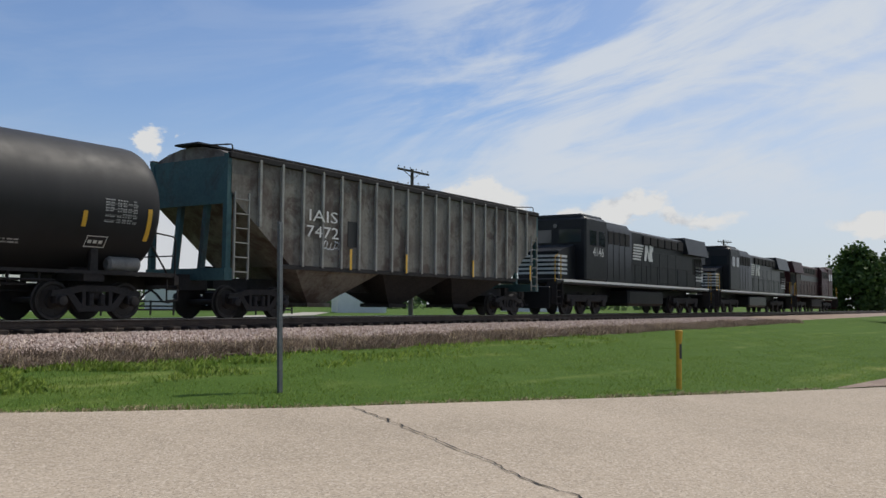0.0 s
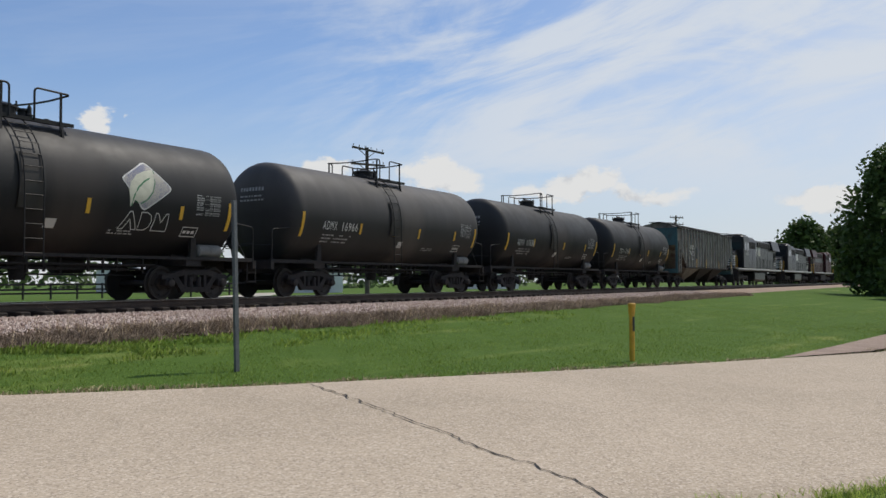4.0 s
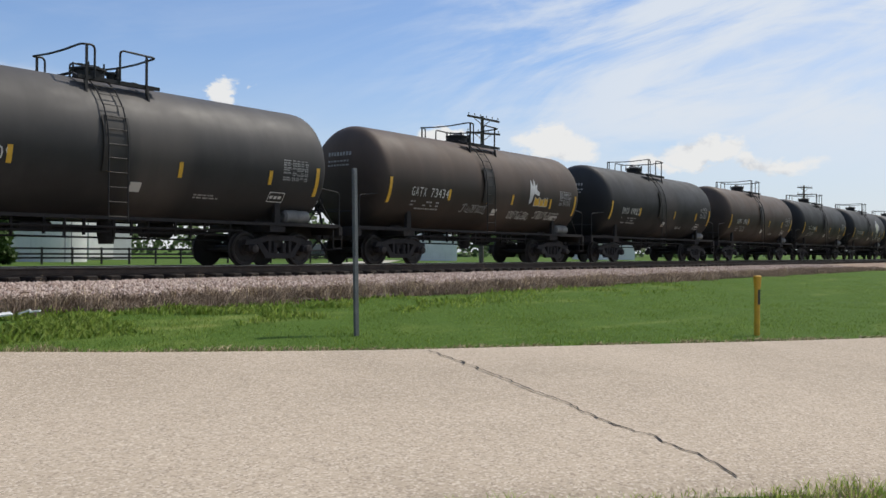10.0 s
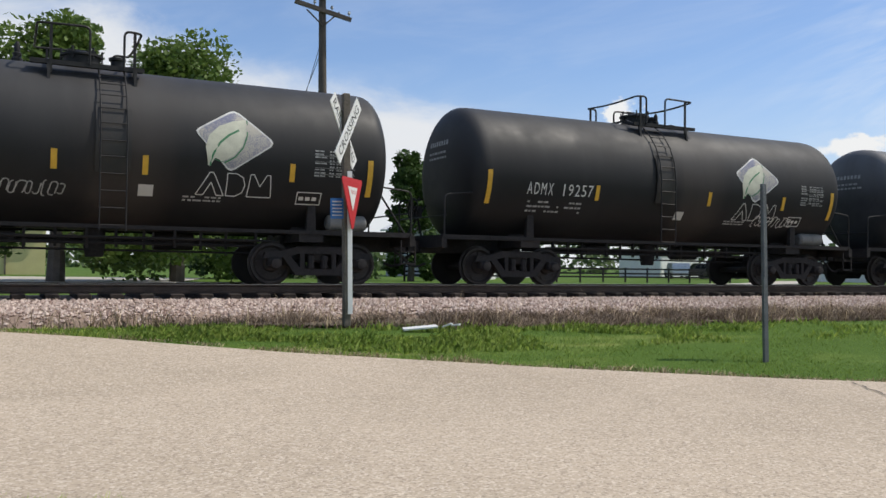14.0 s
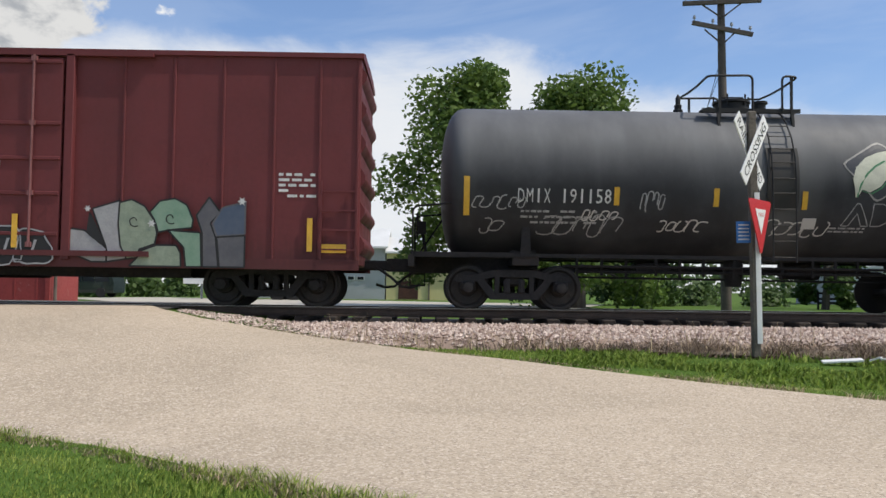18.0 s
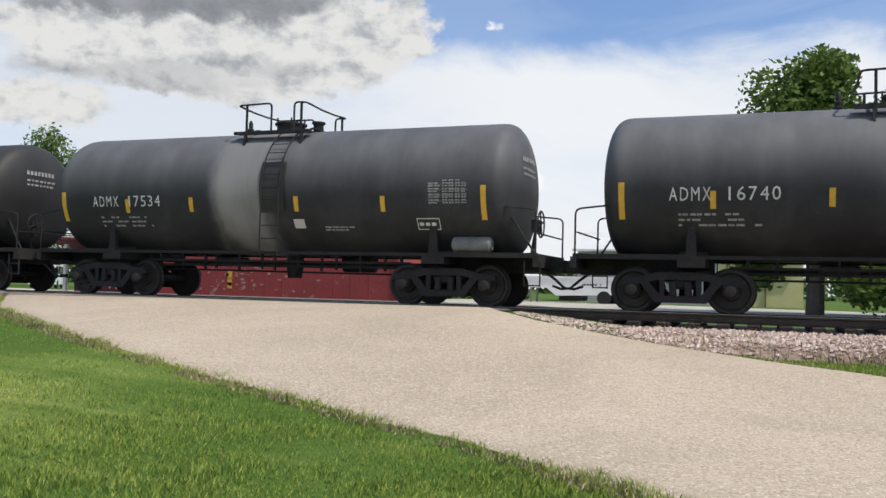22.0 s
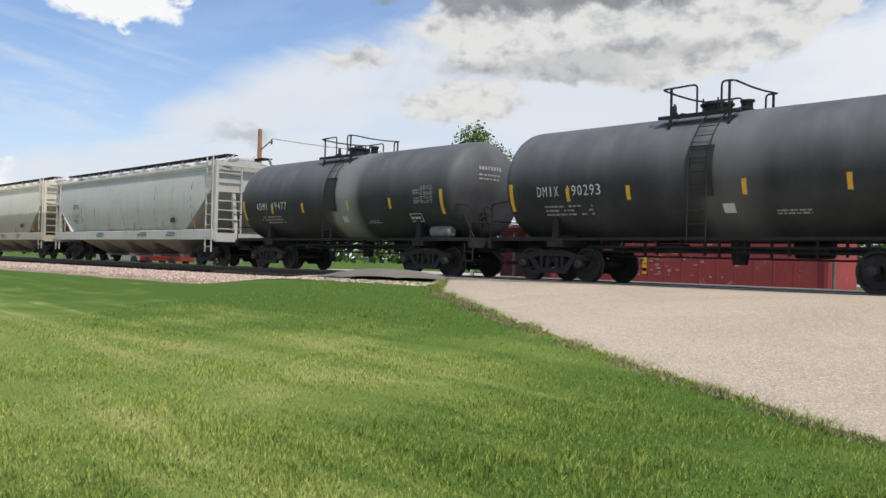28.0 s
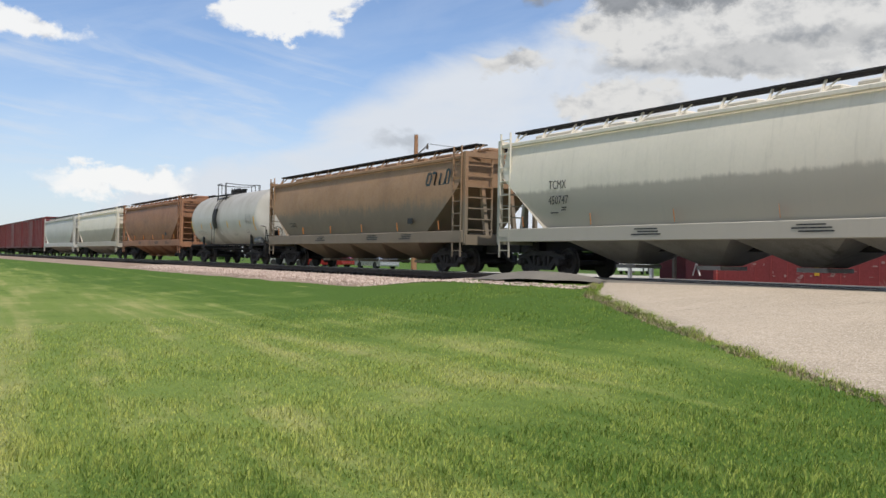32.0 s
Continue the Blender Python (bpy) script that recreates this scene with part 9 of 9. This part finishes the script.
def road_cells(x0, x1, y0, y1, step):
    """Which cells of a grid lie on the road."""
    gx, gy = np.meshgrid(np.arange(x0, x1, step), np.arange(y0, y1, step))
    inside = np.zeros(gx.shape, bool)
    for (ax, ay), (bx, by) in zip(ROAD_POLY, ROAD_POLY[1:] + ROAD_POLY[:1]):
        if ay != by:
            inside ^= ((ay > gy) != (by > gy)) & (gx < (bx - ax) * (gy - ay) / (by - ay) + ax)
    return inside.tolist()


CELL = 0.1
ROAD_CELLS = road_cells(-26, 64, -8, 18, CELL)


def on_road(x, y):
    j, i = int((y + 8) / CELL), int((x + 26) / CELL)
    return 0 <= j < len(ROAD_CELLS) and 0 <= i < len(ROAD_CELLS[0]) and ROAD_CELLS[j][i]


def off_road(x, y):
    return not on_road(x, y)


def lawn(x, y, rng):
    d = math.hypot(x, y)
    return d > 2.0 and rng.random() < min(1.0, (5.5 / d) ** 1.8) and off_road(x, y) and y < 13.3 + 0.5 * noise.noise((x * 0.6, 0, 0))


blades("near_lawn", scatter(165000, -19, 1.5, -1.5, 13.4, 1, lawn), M_BLADE, "mown lawn of short green blades", "grass", 0.024, 0.070, 0.0045, 1, 1.1)
blades("near_lawn", scatter(24000, 4.0, 13.0, -3.5, 2.2, 2, lambda x, y, r: off_road(x, y) and math.hypot(x, y) > 3.5), M_BLADE, "rough grass at the road's edge", "grass", 0.03, 0.10, 0.0035, 2, 0.9)


def verge(x, y, rng):
    d = math.hypot(x, y)
    return off_road(x, y) and y > 1.5 and y < 11.5 + 1.2 * smooth(7.0, 1.5, x) + 0.4 * noise.noise((x * 0.5, 3, 0)) and rng.random() < min(1.0, (11 / d) ** 1.6)


blades("verge_grass", scatter(80000, -2.5, 46, 1.5, 13.6, 3, verge), M_VERGE, "green verge between the road and the track", "grass", 0.02, 0.06, 0.005, 3, 1.3)


def dry_band(x, y, rng):
    lo = 11.45 + 1.5 * smooth(7.5, 1.5, x) + 0.35 * noise.noise((x * 0.35, 8, 0)) + 0.2 * noise.noise((x * 1.3, 8, 0))
    hi = 13.75 + 0.25 * noise.noise((x * 0.5, 4, 0))
    if not lo < y < hi + 0.5 or on_road(x, y):
        return False
    thick = smooth(lo - 0.1, lo + 0.5, y) * (1 - 0.9 * smooth(hi - 0.9, hi + 0.4, y))
    return rng.random() < thick * smooth(-0.5, 4.0, x) and tuft(x, y, 0.9) > -0.35


blades("dry_grass", scatter(105000, -2.0, 60, 11.2, 15.0, 4, dry_band), M_DRY, "tangled dry grass along the foot of the ballast", "dry grass", 0.08, 0.26, 0.007, 4, 1.6)
blades("dry_stalks", scatter(2600, -1.5, 44, 11.6, 14.4, 5, lambda x, y, r: y > 11.5 + 1.4 * smooth(7.5, 1.5, x) and tuft(x, y, 0.5) > -0.1 and r.random() < min(1, 18 / math.hypot(x, y))), M_STRAW, "tall dry stalks beside the rail", "dry grass", 0.2, 0.5, 0.005, 5, 1.0)
blades("weeds", scatter(11000, 1.0, 26, 9.8, 12.9, 6, lambda x, y, r: abs(y - 10.75 - 1.3 * smooth(6.0, 1.0, x)) < 0.2 + 1.1 * r.random() and r.random() < 1.1 - smooth(5, 15, x) and noise.noise((x * 0.6, y * 1.1, 2)) > -0.02 and off_road(x, y)), M_WEED, "bright leafy weeds on the verge", "weeds", 0.04, 0.13, 0.016, 6, 1.3)
blades("dry_edge", scatter(17000, -16, 24, 1.0, 14.6, 8, lambda x, y, r: off_road(x, y) and (on_road(x + 0.12, y + 0.15) or on_road(x + 0.02, y - 0.15)) and tuft(x, y, 0.8) > -0.3), M_STRAW, "straw-coloured grass along the pavement's edge", "dry grass", 0.03, 0.085, 0.005, 8, 1.3)


blades("edge_tufts", scatter(14000, -16, 14, -4, 14.6, 12, lambda x, y, r: (on_road(x, y) and off_road(x - 0.08, y - 0.10) or off_road(x, y) and on_road(x + 0.1, y + 0.12)) and tuft(x, y, 2.2) > -0.3), M_BLADE, "longer grass that leans over the pavement's edge", "grass", 0.05, 0.11, 0.004, 12, 1.0)


def stones(name, spots, size, mat, label, lift):
    rng = np.random.default_rng(7)
    n = len(spots)
    c = np.array([(x, y, lift(x, y)) for x, y in spots])
    octa = np.array([(1, 0, 0), (0, 1, 0), (-1, 0, 0), (0, -1, 0), (0, 0, 0.8), (0, 0, -0.8)], float)
    s = rng.uniform(0.5, 1.25, (n, 1, 1)) * size * rng.uniform(0.65, 1.25, (n, 6, 1))
    a = rng.uniform(0, 6.3, n)
    R = np.zeros((n, 3, 3))
    R[:, 0, 0], R[:, 0, 1], R[:, 1, 0], R[:, 1, 1], R[:, 2, 2] = np.cos(a), -np.sin(a), np.sin(a), np.cos(a), 1
    v = (np.einsum("nij,kj->nki", R, octa) * s + c[:, None, :]).reshape(-1, 3)
    tri = np.array([(0, 1, 4), (1, 2, 4), (2, 3, 4), (3, 0, 4), (1, 0, 5), (2, 1, 5), (3, 2, 5), (0, 3, 5)])
    f = (np.arange(n)[:, None, None] * 6 + tri).reshape(-1, 3)
    me = bpy.data.meshes.new(name)
    me.from_pydata(v.tolist(), [], f.tolist())
    me.materials.append(mat)
    return tagged(new(name, me), label, "ballast", kind="stuff")


def bed_z(x, y):
    d = y - TRACK_Y
    pts = [(-5.0, -0.66), (-4.3, -0.50), (-3.5, -0.40), (-2.5, -0.32), (-1.6, -0.29), (1.6, -0.28)]
    for (a, za), (b, zb) in zip(pts, pts[1:]):
        if a <= d <= b:
            return RAIL_Z + za + (zb - za) * (d - a) / (b - a)
    return RAIL_Z - 0.29


stones("ballast_stones", scatter(34000, -60, 62, 13.5, 16.6, 9, lambda x, y, r: not -21.0 < x < -4.4 and r.random() < min(1, 20 / math.hypot(x, y)) and r.random() < (0.25 + 0.75 * smooth(13.7, 14.4, y))), 0.042, M_STONE, "loose pinkish ballast stones", lambda x, y: bed_z(x, y) + 0.015)
stones("gravel_shoulder", scatter(5000, -24, 0.5, 12.6, 16.2, 10, lambda x, y, r: off_road(x, y) and ((-4.7 < x < 0.5 and y > 12.6 + 0.5 * abs(x + 2)) or (-24 < x < -15 and y > 13.2)) and not (x < -15.4 and x > -21.0 and y > 13.8)), 0.03, M_STONE, "loose gravel where the road meets the track", lambda x, y: ground_z(x, y) + 0.02)


# ---- movement ----
def motions():
    fine = [0.0, 1 / 30, 2 / 30, 0.2, 0.5]
    times = fine + [float(i) for i in range(1, 32)] + [32.0 - t for t in fine[::-1]]
    where = {}
    for car, mid in CARS:
        where[car.name] = mid
        walk(car, [(t, pose(mid + SPEED * t, TRACK_Y, RAIL_Z)) for t in times])
    # wheels roll while they pass by
    for wheel, car, along_car, local, r in WHEELS:
        x0 = where[car.name] + along_car
        a, b = (-32 - x0) / SPEED, (34 - x0) / SPEED
        a, b = max(a, 0.0), min(b, 32.0)
        if b - a < 0.2:
            continue
        n0, n1 = round(a * 30), round(b * 30)
        rows = [] if n0 == 0 else [(0.0, pose(local, 0, r))]
        for i in range(n0, n1 + 1):
            rows.append((i / 30, pose(local, 0, r, 0, math.degrees(SPEED * (i - n0) / 30 / r), 0)))
        if n1 < 960:
            rows.append((32.0, rows[-1][1]))
        walk(wheel, rows)


motions()
